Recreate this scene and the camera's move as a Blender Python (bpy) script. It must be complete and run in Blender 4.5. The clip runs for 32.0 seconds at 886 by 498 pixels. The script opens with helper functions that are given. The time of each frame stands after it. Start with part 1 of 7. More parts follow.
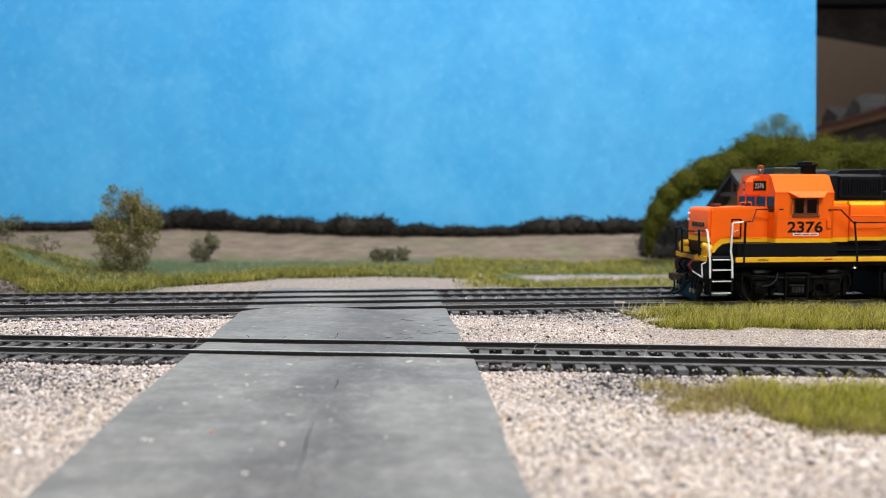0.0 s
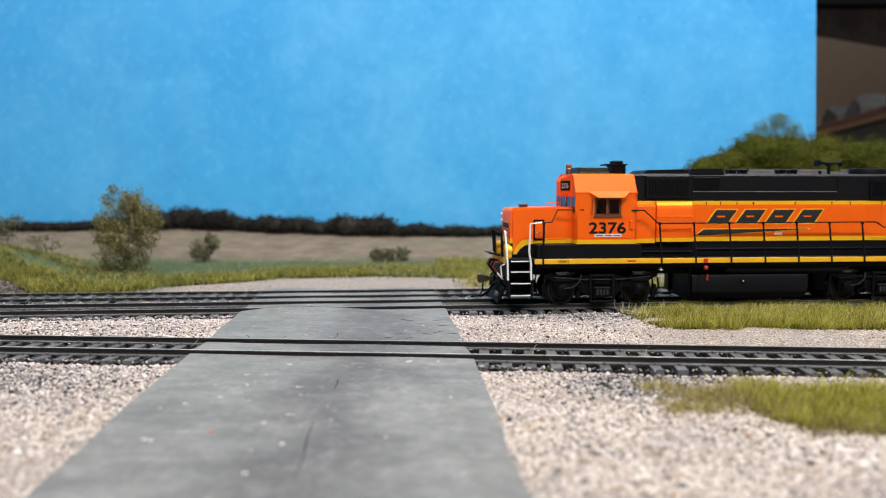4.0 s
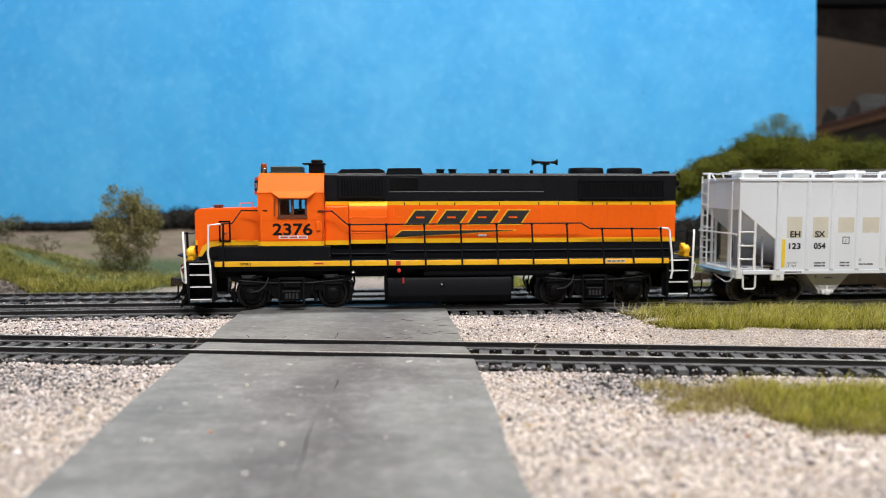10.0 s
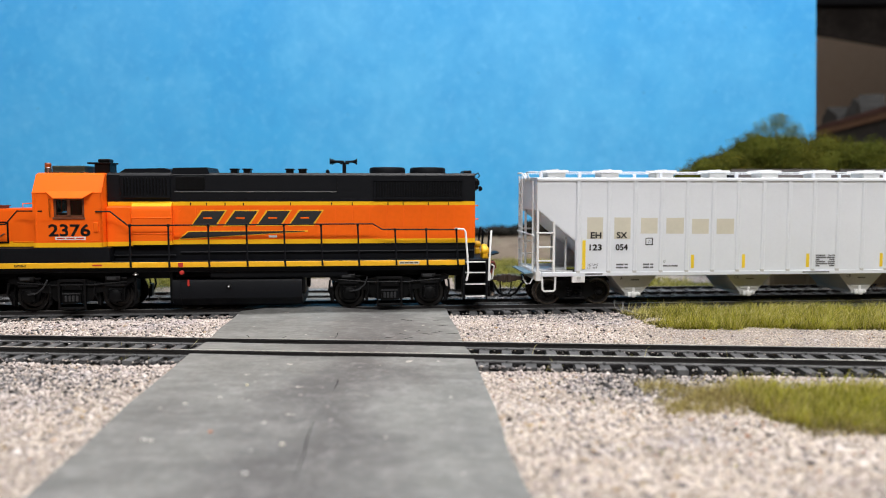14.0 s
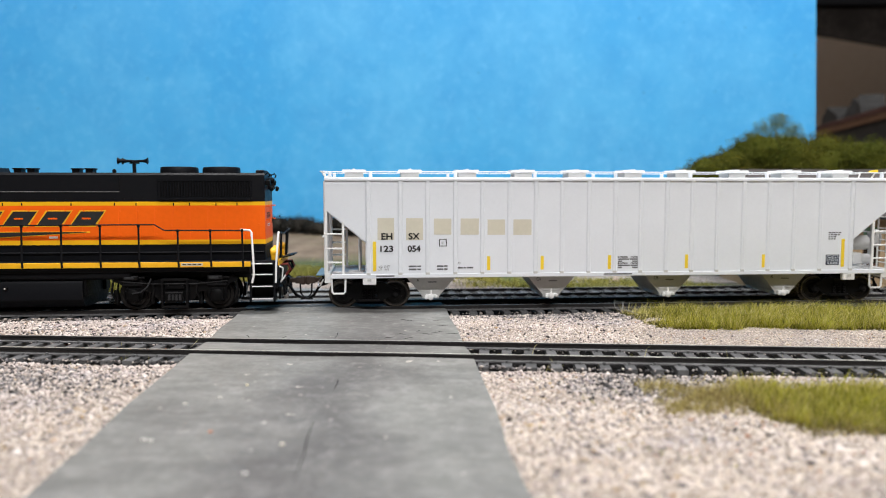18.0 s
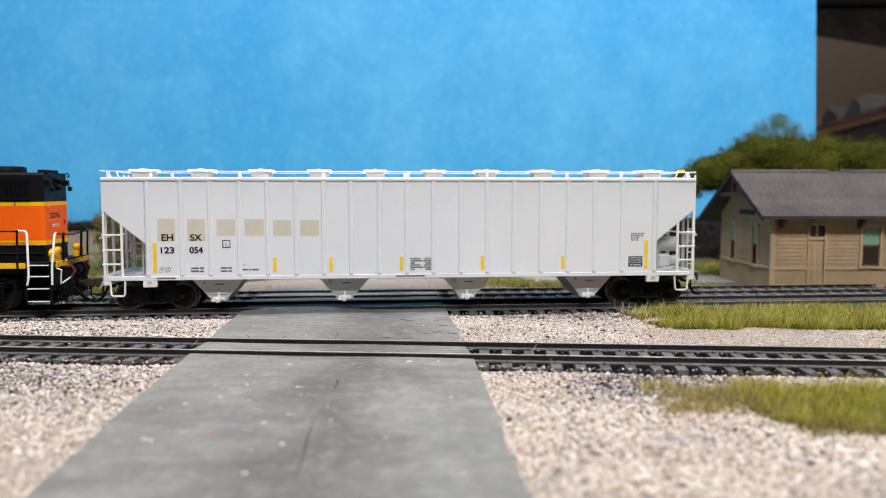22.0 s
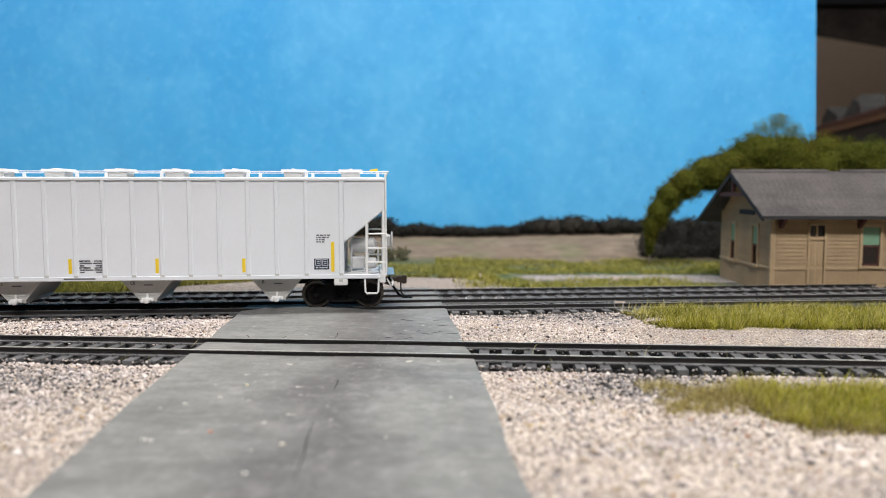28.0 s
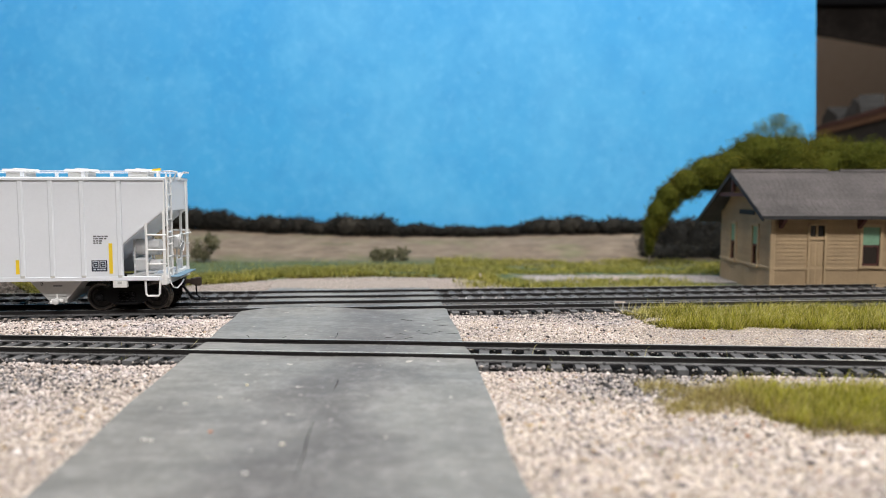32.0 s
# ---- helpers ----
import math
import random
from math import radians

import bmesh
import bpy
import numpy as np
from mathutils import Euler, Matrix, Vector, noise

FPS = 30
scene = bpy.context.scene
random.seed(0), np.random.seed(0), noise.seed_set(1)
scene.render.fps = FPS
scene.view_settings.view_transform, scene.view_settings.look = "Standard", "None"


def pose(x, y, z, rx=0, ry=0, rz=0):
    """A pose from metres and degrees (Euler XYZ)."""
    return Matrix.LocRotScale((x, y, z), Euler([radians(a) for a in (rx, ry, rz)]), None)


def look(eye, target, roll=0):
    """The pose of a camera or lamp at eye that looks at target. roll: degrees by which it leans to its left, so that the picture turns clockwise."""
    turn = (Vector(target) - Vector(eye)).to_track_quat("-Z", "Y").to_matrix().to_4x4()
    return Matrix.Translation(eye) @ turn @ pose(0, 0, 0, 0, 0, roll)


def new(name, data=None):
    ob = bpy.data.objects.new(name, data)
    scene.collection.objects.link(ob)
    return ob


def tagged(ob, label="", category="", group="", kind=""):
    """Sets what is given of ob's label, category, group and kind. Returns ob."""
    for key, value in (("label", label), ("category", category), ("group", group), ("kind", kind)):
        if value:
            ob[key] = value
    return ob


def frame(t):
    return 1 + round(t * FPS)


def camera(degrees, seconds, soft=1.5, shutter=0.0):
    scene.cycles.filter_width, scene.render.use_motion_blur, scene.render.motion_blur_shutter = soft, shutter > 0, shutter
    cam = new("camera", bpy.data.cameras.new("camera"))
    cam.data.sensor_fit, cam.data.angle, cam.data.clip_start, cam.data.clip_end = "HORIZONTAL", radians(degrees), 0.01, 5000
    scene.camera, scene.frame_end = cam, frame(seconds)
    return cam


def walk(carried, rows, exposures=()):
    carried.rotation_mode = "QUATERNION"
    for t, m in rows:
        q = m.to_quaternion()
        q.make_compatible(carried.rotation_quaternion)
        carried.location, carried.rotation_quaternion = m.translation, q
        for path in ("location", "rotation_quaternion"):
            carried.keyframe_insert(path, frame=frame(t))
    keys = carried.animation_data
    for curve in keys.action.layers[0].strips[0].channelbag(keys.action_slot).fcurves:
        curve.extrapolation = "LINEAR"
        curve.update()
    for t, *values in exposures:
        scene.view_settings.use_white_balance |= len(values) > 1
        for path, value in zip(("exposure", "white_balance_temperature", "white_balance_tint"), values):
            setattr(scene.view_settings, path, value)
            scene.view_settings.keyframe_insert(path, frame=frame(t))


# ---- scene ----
# All modelling numbers below are millimetres of the 1:87 layout; U turns them into metres.
U = 0.001
cam = camera(60.28, 32.0, soft=0.85)
EYE = (0.0, 0.0, 46.6 * U)
VIEW = look(EYE, (0.0, 1.0, 46.6 * U - 105.0 / 1350.0))
cam.data.dof.use_dof, cam.data.dof.focus_distance, cam.data.dof.aperture_fstop = True, 0.263, 13.5
walk(cam, [(0.0, VIEW), (32.0, VIEW)], [(0.0, 0.03, 6450, 12), (5.5, 0.02, 6465, 12), (7.5, 0.10, 6475, 12), (10.0, 0.03, 6490, 12), (14.0, -0.02, 6510, 12), (20.0, 0.03, 6540, 12), (25.0, -0.03, 6600, 12), (32.0, -0.01, 6650, 12)])

# ---- light ----
world = bpy.data.worlds.new("room_air")
world.use_nodes = True
world.node_tree.nodes["Background"].inputs[0].default_value = (0.9, 0.95, 1.0, 1)
world.node_tree.nodes["Background"].inputs[1].default_value = 0.02
scene.world = world


def lamp(name, x, y, z, sx, sy, watts, target, colour=(1.0, 1.0, 0.985)):
    data = bpy.data.lights.new(name, "AREA")
    data.shape, data.size, data.size_y, data.energy, data.color = "RECTANGLE", sx * U, sy * U, watts, colour
    ob = new(name, data)
    ob.matrix_world = look((x * U, y * U, z * U), [c * U for c in target])
    return ob


lamp("ceiling_light_over_layout", 220, 300, 1130, 1200, 300, 21.5, (200, 380, 0))
# unseen lamp added to brighten the wall past the backdrop
lamp("far_wall_fill", 850, 1690, 1130, 600, 200, 3.5, (850, 1720, 0))
lamp("ceiling_light_behind", 170, -700, 1130, 1200, 300, 33.5, (0, 500, 0))


# ---- materials ----
def lin(r, g, b):
    return tuple((c / 255 / 12.92) if c / 255 <= 0.04045 else ((c / 255 + 0.055) / 1.055) ** 2.4 for c in (r, g, b))


class Nodes:
    def __init__(self, name):
        self.m = bpy.data.materials.new(name)
        self.m.use_nodes = True
        self.t = self.m.node_tree
        self.b = self.t.nodes["Principled BSDF"]

    def add(self, kind, **sets):
        n = self.t.nodes.new(kind)
        for k, v in sets.items():
            if k in n.inputs:
                n.inputs[k].default_value = v
        return n

    def link(self, a, b):
        self.t.links.new(a, b)

    def coords(self):
        return self.add("ShaderNodeTexCoord").outputs["Object"]

    def noise(self, scale, detail=4.0, rough=0.6, vec=None):
        n = self.add("ShaderNodeTexNoise", Scale=scale, Detail=detail, Roughness=rough)
        self.link(vec or self.coords(), n.inputs["Vector"])
        return n.outputs["Fac"]

    def ramp(self, fac, stops, mode="LINEAR"):
        n = self.t.nodes.new("ShaderNodeValToRGB")
        n.color_ramp.interpolation = mode
        els = n.color_ramp.elements
        while len(els) < len(stops):
            els.new(0.5)
        for e, (p, c) in zip(els, stops):
            e.position, e.color = p, (*c, 1) if len(c) == 3 else c
        self.link(fac, n.inputs[0])
        return n.outputs["Color"]

    def mix(self, fac, a, b, kind="MIX"):
        n = self.t.nodes.new("ShaderNodeMix")
        n.data_type, n.blend_type = "RGBA", kind
        for sock, v in ((n.inputs[0], fac), (n.inputs[6], a), (n.inputs[7], b)):
            if isinstance(v, (int, float)):
                sock.default_value = v
            elif isinstance(v, tuple):
                sock.default_value = (*v, 1)
            else:
                self.link(v, sock)
        return n.outputs[2]

    def bump(self, height, strength, dist):
        n = self.add("ShaderNodeBump", Strength=strength, Distance=dist)
        self.link(height, n.inputs["Height"])
        self.link(n.outputs["Normal"], self.b.inputs["Normal"])

    def map(self, v, a, b, c=0.0, d=1.0):
        n = self.add("ShaderNodeMapRange")
        for i, x in enumerate((a, b, c, d)):
            n.inputs[i + 1].default_value = x
        self.link(v, n.inputs[0])
        return n.outputs[0]


def shade(c, k):
    return tuple(min(1.0, x * k) for x in c)


def paint(name, base, rough=0.5, metal=0.0, var=0.12, big=60.0, fine=900.0, bump=0.15, spec=0.5, rand=0.0):
    """Paint or plastic with stains, grain and a fine relief."""
    n = Nodes(name)
    a, b = n.noise(big), n.noise(fine, 3.0)
    c = n.ramp(a, [(0.3, shade(base, 1 - var)), (0.7, shade(base, 1 + var))])
    c = n.mix(n.map(b, 0.35, 0.7, 0.0, var * 1.5), c, shade(base, 0.55))
    if rand:
        info = n.add("ShaderNodeObjectInfo")
        c = n.mix(1.0, c, n.ramp(info.outputs["Random"], [(0, (1 - rand,) * 3), (1, (1, 1, 1))]), "MULTIPLY")
    n.link(c, n.b.inputs["Base Color"])
    n.link(n.map(b, 0.3, 0.7, max(0.05, rough - 0.1), min(1, rough + 0.12)), n.b.inputs["Roughness"])
    n.b.inputs["Metallic"].default_value = metal
    n.b.inputs["Specular IOR Level"].default_value = spec
    n.bump(b, bump, 0.0001)
    return n.m


def banded(name, bands, rough=0.42):
    """Painted bands by height: (from z in mm, colour)."""
    n = Nodes(name)
    sep = n.add("ShaderNodeSeparateXYZ")
    n.link(n.coords(), sep.inputs[0])
    wob = n.noise(900.0, 2.0)
    c = n.ramp(n.map(sep.outputs["Z"], 0.0, 0.064), [(z / 64.0, col) for z, col in bands], "CONSTANT")
    g = n.noise(120.0)
    c = n.mix(n.map(g, 0.35, 0.75, 0.0, 0.10), c, n.mix(1.0, c, (0.62, 0.56, 0.5), "MULTIPLY"))
    n.link(c, n.b.inputs["Base Color"])
    n.link(n.map(wob, 0.3, 0.7, rough - 0.08, rough + 0.12), n.b.inputs["Roughness"])
    n.b.inputs["Specular IOR Level"].default_value = 0.19
    n.bump(wob, 0.04, 0.0001)
    return n.m


def islands(name, stops, rough=0.8, translucent=0.0, fine=1500.0, patch=None):
    """Loose pieces whose colours differ one by one."""
    n = Nodes(name)
    g = n.add("ShaderNodeNewGeometry")
    c = n.ramp(g.outputs["Random Per Island"], stops)
    c = n.mix(n.map(n.noise(fine, 2.0), 0.3, 0.7, 0.0, 0.35), c, n.mix(1.0, c, (0.6, 0.58, 0.55), "MULTIPLY"))
    if patch:
        c = n.mix(1.0, c, n.ramp(n.noise(34.0, 5.0), patch), "MULTIPLY")
    n.link(c, n.b.inputs["Base Color"])
    n.b.inputs["Roughness"].default_value = rough
    n.b.inputs["Specular IOR Level"].default_value = 0.25
    if translucent:
        t = n.add("ShaderNodeBsdfTranslucent")
        mixer = n.add("ShaderNodeMixShader")
        mixer.inputs[0].default_value = translucent
        n.link(c, t.inputs["Color"])
        n.link(n.b.outputs[0], mixer.inputs[1])
        n.link(t.outputs[0], mixer.inputs[2])
        n.link(mixer.outputs[0], n.t.nodes["Material Output"].inputs["Surface"])
    return n.m


ORANGE, YELLOW, BLACK = (0.97, 0.140, 0.006), (0.93, 0.49, 0.011), (0.0050, 0.0057, 0.0078)
M_ORANGE = paint("orange_paint", ORANGE, 0.46, var=0.06, spec=0.15)
M_YELLOW = paint("yellow_paint", YELLOW, 0.45, var=0.08)
M_BLACK = paint("black_paint", BLACK, 0.5, var=0.12, spec=0.13)
M_DARK = paint("black_plastic", (0.0042, 0.0043, 0.0048), 0.45, var=0.4, bump=0.3, spec=0.1)
M_GREEN = paint("dark_green_paint", (0.012, 0.028, 0.022), 0.5)
M_WHITE = paint("white_paint", (0.82, 0.82, 0.815), 0.45, var=0.05)
M_RED = paint("red_paint", (0.55, 0.03, 0.02), 0.45)
M_AMBER = paint("amber_lens", (0.30, 0.06, 0.01), 0.25)
M_GREY = paint("light_grey_car_paint", (0.735, 0.765, 0.81), 0.5, var=0.03, big=30.0, bump=0.1)
# fittings grey, lowered to carry the shade at the car's end
M_GREYPART = paint("shaded_fittings_grey", (0.56, 0.565, 0.57), 0.5, var=0.08)
# darker copy of the car grey: shade under parts is in the colour
M_SHADEGREY = paint("car_shade_grey", (0.52, 0.52, 0.51), 0.6, var=0.08)
M_LEMON = paint("lemon_reflector", (0.88, 0.62, 0.03), 0.45, var=0.06)
M_TAN = paint("tan_patch_paint", (0.62, 0.59, 0.485), 0.6, var=0.05)
M_BLUE = paint("blue_grey_platform", (0.16, 0.27, 0.36), 0.6)
M_COUPLER = paint("brown_coupler_metal", (0.055, 0.036, 0.026), 0.55, metal=0.3, var=0.4)
M_STEEL = paint("bare_steel", (0.42, 0.39, 0.36), 0.3, metal=0.95, var=0.2)
M_RIM = paint("browned_wheel_rim", (0.10, 0.085, 0.072), 0.3, metal=0.7, var=0.3)
M_WHEEL = paint("blackened_wheel", (0.011, 0.010, 0.0095), 0.35, var=0.3, spec=0.22)
M_INK = paint("black_lettering", (0.015, 0.015, 0.016), 0.5, var=0.1)
M_TIE = paint("dark_plastic_tie", (0.145, 0.146, 0.15), 0.6, var=0.25, big=200, bump=0.4, spec=0.2, rand=0.35)
M_RAIL = paint("weathered_rail", (0.03, 0.028, 0.028), 0.6, metal=0.1, var=0.3, spec=0.2)
M_RAILTOP = paint("worn_railhead", (0.33, 0.32, 0.30), 0.45, metal=0.3, var=0.5, big=90)
M_RAILWORN = paint("polished_railhead", (0.50, 0.485, 0.44), 0.45, metal=0.15, var=0.55, big=70)
# lighter grey: light caught by rail feet and the hood seam is painted in
M_LITEDGE = paint("lit_edge_grey", (0.13, 0.128, 0.13), 0.6, var=0.35, big=120, spec=0.2)
M_BED = paint("dark_roadbed", (0.010, 0.0095, 0.0095), 0.9, var=0.4, bump=0.6, spec=0.02)
M_TANWALL = paint("tan_clapboard", (0.44, 0.315, 0.185), 0.75, var=0.14, bump=0.3, rand=0.12)
M_TRIM = paint("tan_trim", (0.48, 0.35, 0.21), 0.7, var=0.12)
M_BROWNRED = paint("red_brown_timber", (0.10, 0.035, 0.028), 0.7)
M_SHINGLE = paint("grey_shingle", (0.070, 0.062, 0.061), 0.9, var=0.34, big=45, bump=0.6, rand=0.18)
M_UMBER = paint("dark_umber_interior", (0.05, 0.022, 0.014), 0.9)
M_SHADE = paint("green_blind", (0.20, 0.36, 0.24), 0.7)
M_BARK = paint("bark", (0.33, 0.275, 0.20), 0.9, var=0.3, bump=0.6)
M_ROOMWALL = paint("room_wall_paint", (0.34, 0.27, 0.21), 0.9, var=0.08, big=3.0, fine=60)
M_CEIL = paint("ceiling_paint", (0.7, 0.69, 0.66), 0.9, var=0.05, big=3.0, fine=60)
M_CARPET = paint("carpet", (0.12, 0.11, 0.10), 0.95, big=3.0, fine=300)
M_CLOTH = paint("black_shade_cloth", (0.008, 0.008, 0.009), 0.95, big=10, fine=400, spec=0.03)
M_SHELFWOOD = paint("brown_shelf_wood", (0.22, 0.11, 0.06), 0.6, big=8, fine=150)
M_FASCIA = paint("dark_fascia", (0.022, 0.022, 0.025), 0.8, big=8, fine=150)


def glass():
    n = Nodes("window_glass")
    n.b.inputs["Base Color"].default_value = (0.035, 0.022, 0.016, 1)
    n.b.inputs["Specular IOR Level"].default_value = 0.25
    n.b.inputs["Roughness"].default_value = 0.12
    n.b.inputs["Transmission Weight"].default_value = 0.6
    return n.m


M_GLASS = glass()


def clear_glass():
    n = Nodes("clear_cab_glass")
    n.b.inputs["Base Color"].default_value = (0.86, 0.92, 0.95, 1)
    n.b.inputs["Roughness"].default_value = 0.03
    n.b.inputs["Transmission Weight"].default_value = 1.0
    return n.m


M_CLEAR = clear_glass()


def sky_paint():
    """Rolled blue wall paint with dabbed pale clouds, palest over the middle of the board."""
    n = Nodes("painted_sky")
    vec = n.coords()
    m = n.add("ShaderNodeMapping")
    m.inputs["Scale"].default_value = (1.0, 1.0, 0.6)
    n.link(vec, m.inputs["Vector"])
    cloud = n.noise(6.5, 5.0, 0.6, m.outputs[0])
    sep = n.add("ShaderNodeSeparateXYZ")
    n.link(vec, sep.inputs[0])
    c = n.ramp(n.map(sep.outputs["Z"], 0.0, 0.26), [(0, (0.062, 0.405, 0.765)), (1, (0.050, 0.33, 0.70))])
    bank = n.ramp(n.map(sep.outputs["X"], -0.42, 0.34), [(0.0, (0.2, 0.2, 0.2)), (0.26, (0.42, 0.42, 0.42)), (0.52, (0.95, 0.95, 0.95)), (0.8, (0.6, 0.6, 0.6)), (1.0, (0.2, 0.2, 0.2))])
    dab = n.mix(1.0, n.map(cloud, 0.36, 0.72, 0.0, 0.62), bank, "MULTIPLY")
    c = n.mix(dab, c, (0.21, 0.585, 0.87))
    blot = n.noise(38.0, 9.0, 0.7)
    c = n.mix(n.map(blot, 0.42, 0.70, 0.0, 0.46), c, (0.045, 0.295, 0.65))
    smear = n.noise(17.0, 8.0, 0.65)
    c = n.mix(n.map(smear, 0.5, 0.75, 0.0, 0.30), c, (0.175, 0.56, 0.89))
    stipple = n.noise(120.0, 4.0, 0.7)
    c = n.mix(n.map(stipple, 0.5, 0.78, 0.0, 0.32), c, (0.20, 0.58, 0.89))
    dot = n.noise(210.0, 2.0, 0.5)
    c = n.mix(n.map(dot, 0.74, 0.80, 0.0, 0.5), c, (0.04, 0.16, 0.34))
    n.link(c, n.b.inputs["Base Color"])
    n.b.inputs["Roughness"].default_value = 0.8
    n.b.inputs["Specular IOR Level"].default_value = 0.2
    return n.m


M_SKY = sky_paint()


def road_paint():
    """Brushed grey paint: cross strokes, a dark wheel lane, chalky patches, grain and specks."""
    n = Nodes("grey_road_styrene")
    vec = n.coords()
    m = n.add("ShaderNodeMapping")
    m.inputs["Scale"].default_value = (0.3, 1.0, 1.0)
    m.inputs["Rotation"].default_value = (0, 0, radians(-9))
    n.link(vec, m.inputs["Vector"])
    sweep = n.noise(34.0, 7.0, 0.68, m.outputs[0])
    c = n.ramp(sweep, [(0.28, (0.120, 0.122, 0.116)), (0.5, (0.180, 0.182, 0.173)), (0.72, (0.238, 0.239, 0.228))])
    brush = n.noise(190.0, 6.0, 0.75, m.outputs[0])
    c = n.mix(n.map(brush, 0.46, 0.70, 0.0, 0.45), c, (0.30, 0.298, 0.288))
    c = n.mix(n.map(brush, 0.50, 0.28, 0.0, 0.35), c, (0.095, 0.096, 0.092))
    tracks = n.add("ShaderNodeMapping")
    tracks.inputs["Scale"].default_value = (1.0, 0.22, 1.0)
    tracks.inputs["Rotation"].default_value = (0, 0, radians(6))
    n.link(vec, tracks.inputs["Vector"])
    lane = n.noise(26.0, 5.0, 0.6, tracks.outputs[0])
    c = n.mix(n.map(lane, 0.47, 0.66, 0.0, 0.5), c, (0.120, 0.116, 0.113))
    sep = n.add("ShaderNodeSeparateXYZ")
    n.link(vec, sep.inputs[0])
    wander = n.add("ShaderNodeMath")
    wander.operation = "ADD"
    n.link(sep.outputs["X"], wander.inputs[0])
    n.link(n.map(n.noise(22.0, 5.0, 0.65), 0.2, 0.8, 0.002, 0.048), wander.inputs[1])
    away = n.add("ShaderNodeMath")
    away.operation = "ABSOLUTE"
    n.link(wander.outputs[0], away.inputs[0])
    c = n.mix(n.map(away.outputs[0], 0.002, 0.021, 0.75, 0.0), c, (0.088, 0.084, 0.084))
    fleck = n.noise(75.0, 8.0, 0.78)
    c = n.mix(n.map(fleck, 0.54, 0.72, 0.0, 0.55), c, (0.32, 0.315, 0.305))
    chalk = n.noise(420.0, 4.0, 0.7)
    c = n.mix(n.map(chalk, 0.5, 0.75, 0.0, 0.35), c, (0.34, 0.335, 0.325))
    c = n.mix(n.map(chalk, 0.48, 0.28, 0.0, 0.35), c, (0.10, 0.10, 0.098))
    speck = n.noise(260.0, 2.0, 0.4)
    c = n.mix(n.map(speck, 0.72, 0.77), c, (0.5, 0.47, 0.42))
    n.link(c, n.b.inputs["Base Color"])
    n.link(n.map(sweep, 0.3, 0.7, 0.52, 0.68), n.b.inputs["Roughness"])
    n.b.inputs["Specular IOR Level"].default_value = 0.2
    n.bump(n.mix(0.5, brush, n.noise(150.0, 6.0)), 0.3, 0.0004)
    return n.m


M_ROAD = road_paint()


def ground_paint():
    """Pale gravel in front, soil under the grass, dry brown field behind."""
    n = Nodes("scenic_ground")
    vec = n.coords()
    sep = n.add("ShaderNodeSeparateXYZ")
    n.link(vec, sep.inputs[0])
    grain, patch = n.noise(1400.0, 3.0, 0.7), n.noise(22.0, 4.0)
    gravel = n.ramp(grain, [(0.3, (0.10, 0.085, 0.078)), (0.5, (0.28, 0.24, 0.21)), (0.7, (0.46, 0.40, 0.355))])
    soil = n.ramp(n.noise(160.0), [(0.3, (0.045, 0.066, 0.032)), (0.7, (0.09, 0.118, 0.058))])
    field = n.ramp(n.noise(70.0, 6.0), [(0.25, (0.10, 0.075, 0.055)), (0.5, (0.17, 0.13, 0.095)), (0.75, (0.25, 0.195, 0.145))])
    field = n.mix(n.map(n.noise(26.0, 5.0), 0.52, 0.68, 0.0, 0.55), field, (0.12, 0.13, 0.06))
    shift = n.add("ShaderNodeMath")
    shift.operation = "ADD"
    n.link(sep.outputs["Y"], shift.inputs[0])
    n.link(n.map(patch, 0, 1, -0.02, 0.02), shift.inputs[1])
    west = n.add("ShaderNodeMath")
    west.operation = "ADD"
    n.link(shift.outputs[0], west.inputs[0])
    n.link(n.map(sep.outputs["X"], -0.15, -0.08, 0.06, 0.0), west.inputs[1])
    c = n.mix(n.map(west.outputs[0], 0.402, 0.416), gravel, soil)
    mound = n.ramp(n.noise(200.0), [(0.3, (0.04, 0.033, 0.028)), (0.7, (0.13, 0.105, 0.09))])
    c = n.mix(n.map(sep.outputs["X"], -0.205, -0.185, 1.0, 0.0), c, n.mix(n.map(sep.outputs["Y"], 0.392, 0.402), mound, soil))
    c = n.mix(n.map(shift.outputs[0], 0.49, 0.53), c, field)
    n.link(c, n.b.inputs["Base Color"])
    n.b.inputs["Roughness"].default_value = 0.95
    n.b.inputs["Specular IOR Level"].default_value = 0.15
    n.bump(grain, 0.8, 0.0004)
    return n.m


M_GROUND = ground_paint()
M_STONE = islands("gravel_stone", [(0.0, (0.03, 0.027, 0.026)), (0.06, (0.08, 0.07, 0.072)), (0.10, (0.24, 0.225, 0.24)), (0.14, (0.47, 0.37, 0.27)), (0.18, (0.42, 0.37, 0.35)),
                                   (0.4, (0.52, 0.455, 0.435)), (0.75, (0.65, 0.585, 0.56)), (1.0, (0.78, 0.735, 0.715))], patch=[(0.32, (0.80, 0.81, 0.87)), (0.5, (1.0, 0.97, 0.93)), (0.68, (1.12, 1.12, 1.12))])
M_STONEPALE = islands("pale_gravel_stone", [(0.0, (0.09, 0.08, 0.08)), (0.05, (0.19, 0.17, 0.18)), (0.12, (0.33, 0.315, 0.33)), (0.17, (0.48, 0.37, 0.22)), (0.195, (0.36, 0.18, 0.11)), (0.21, (0.44, 0.385, 0.345)),
                                           (0.5, (0.57, 0.505, 0.45)), (0.85, (0.67, 0.605, 0.545)), (1.0, (0.74, 0.69, 0.64))], patch=[(0.32, (0.80, 0.81, 0.87)), (0.5, (1.0, 0.97, 0.93)), (0.68, (1.12, 1.12, 1.12))])
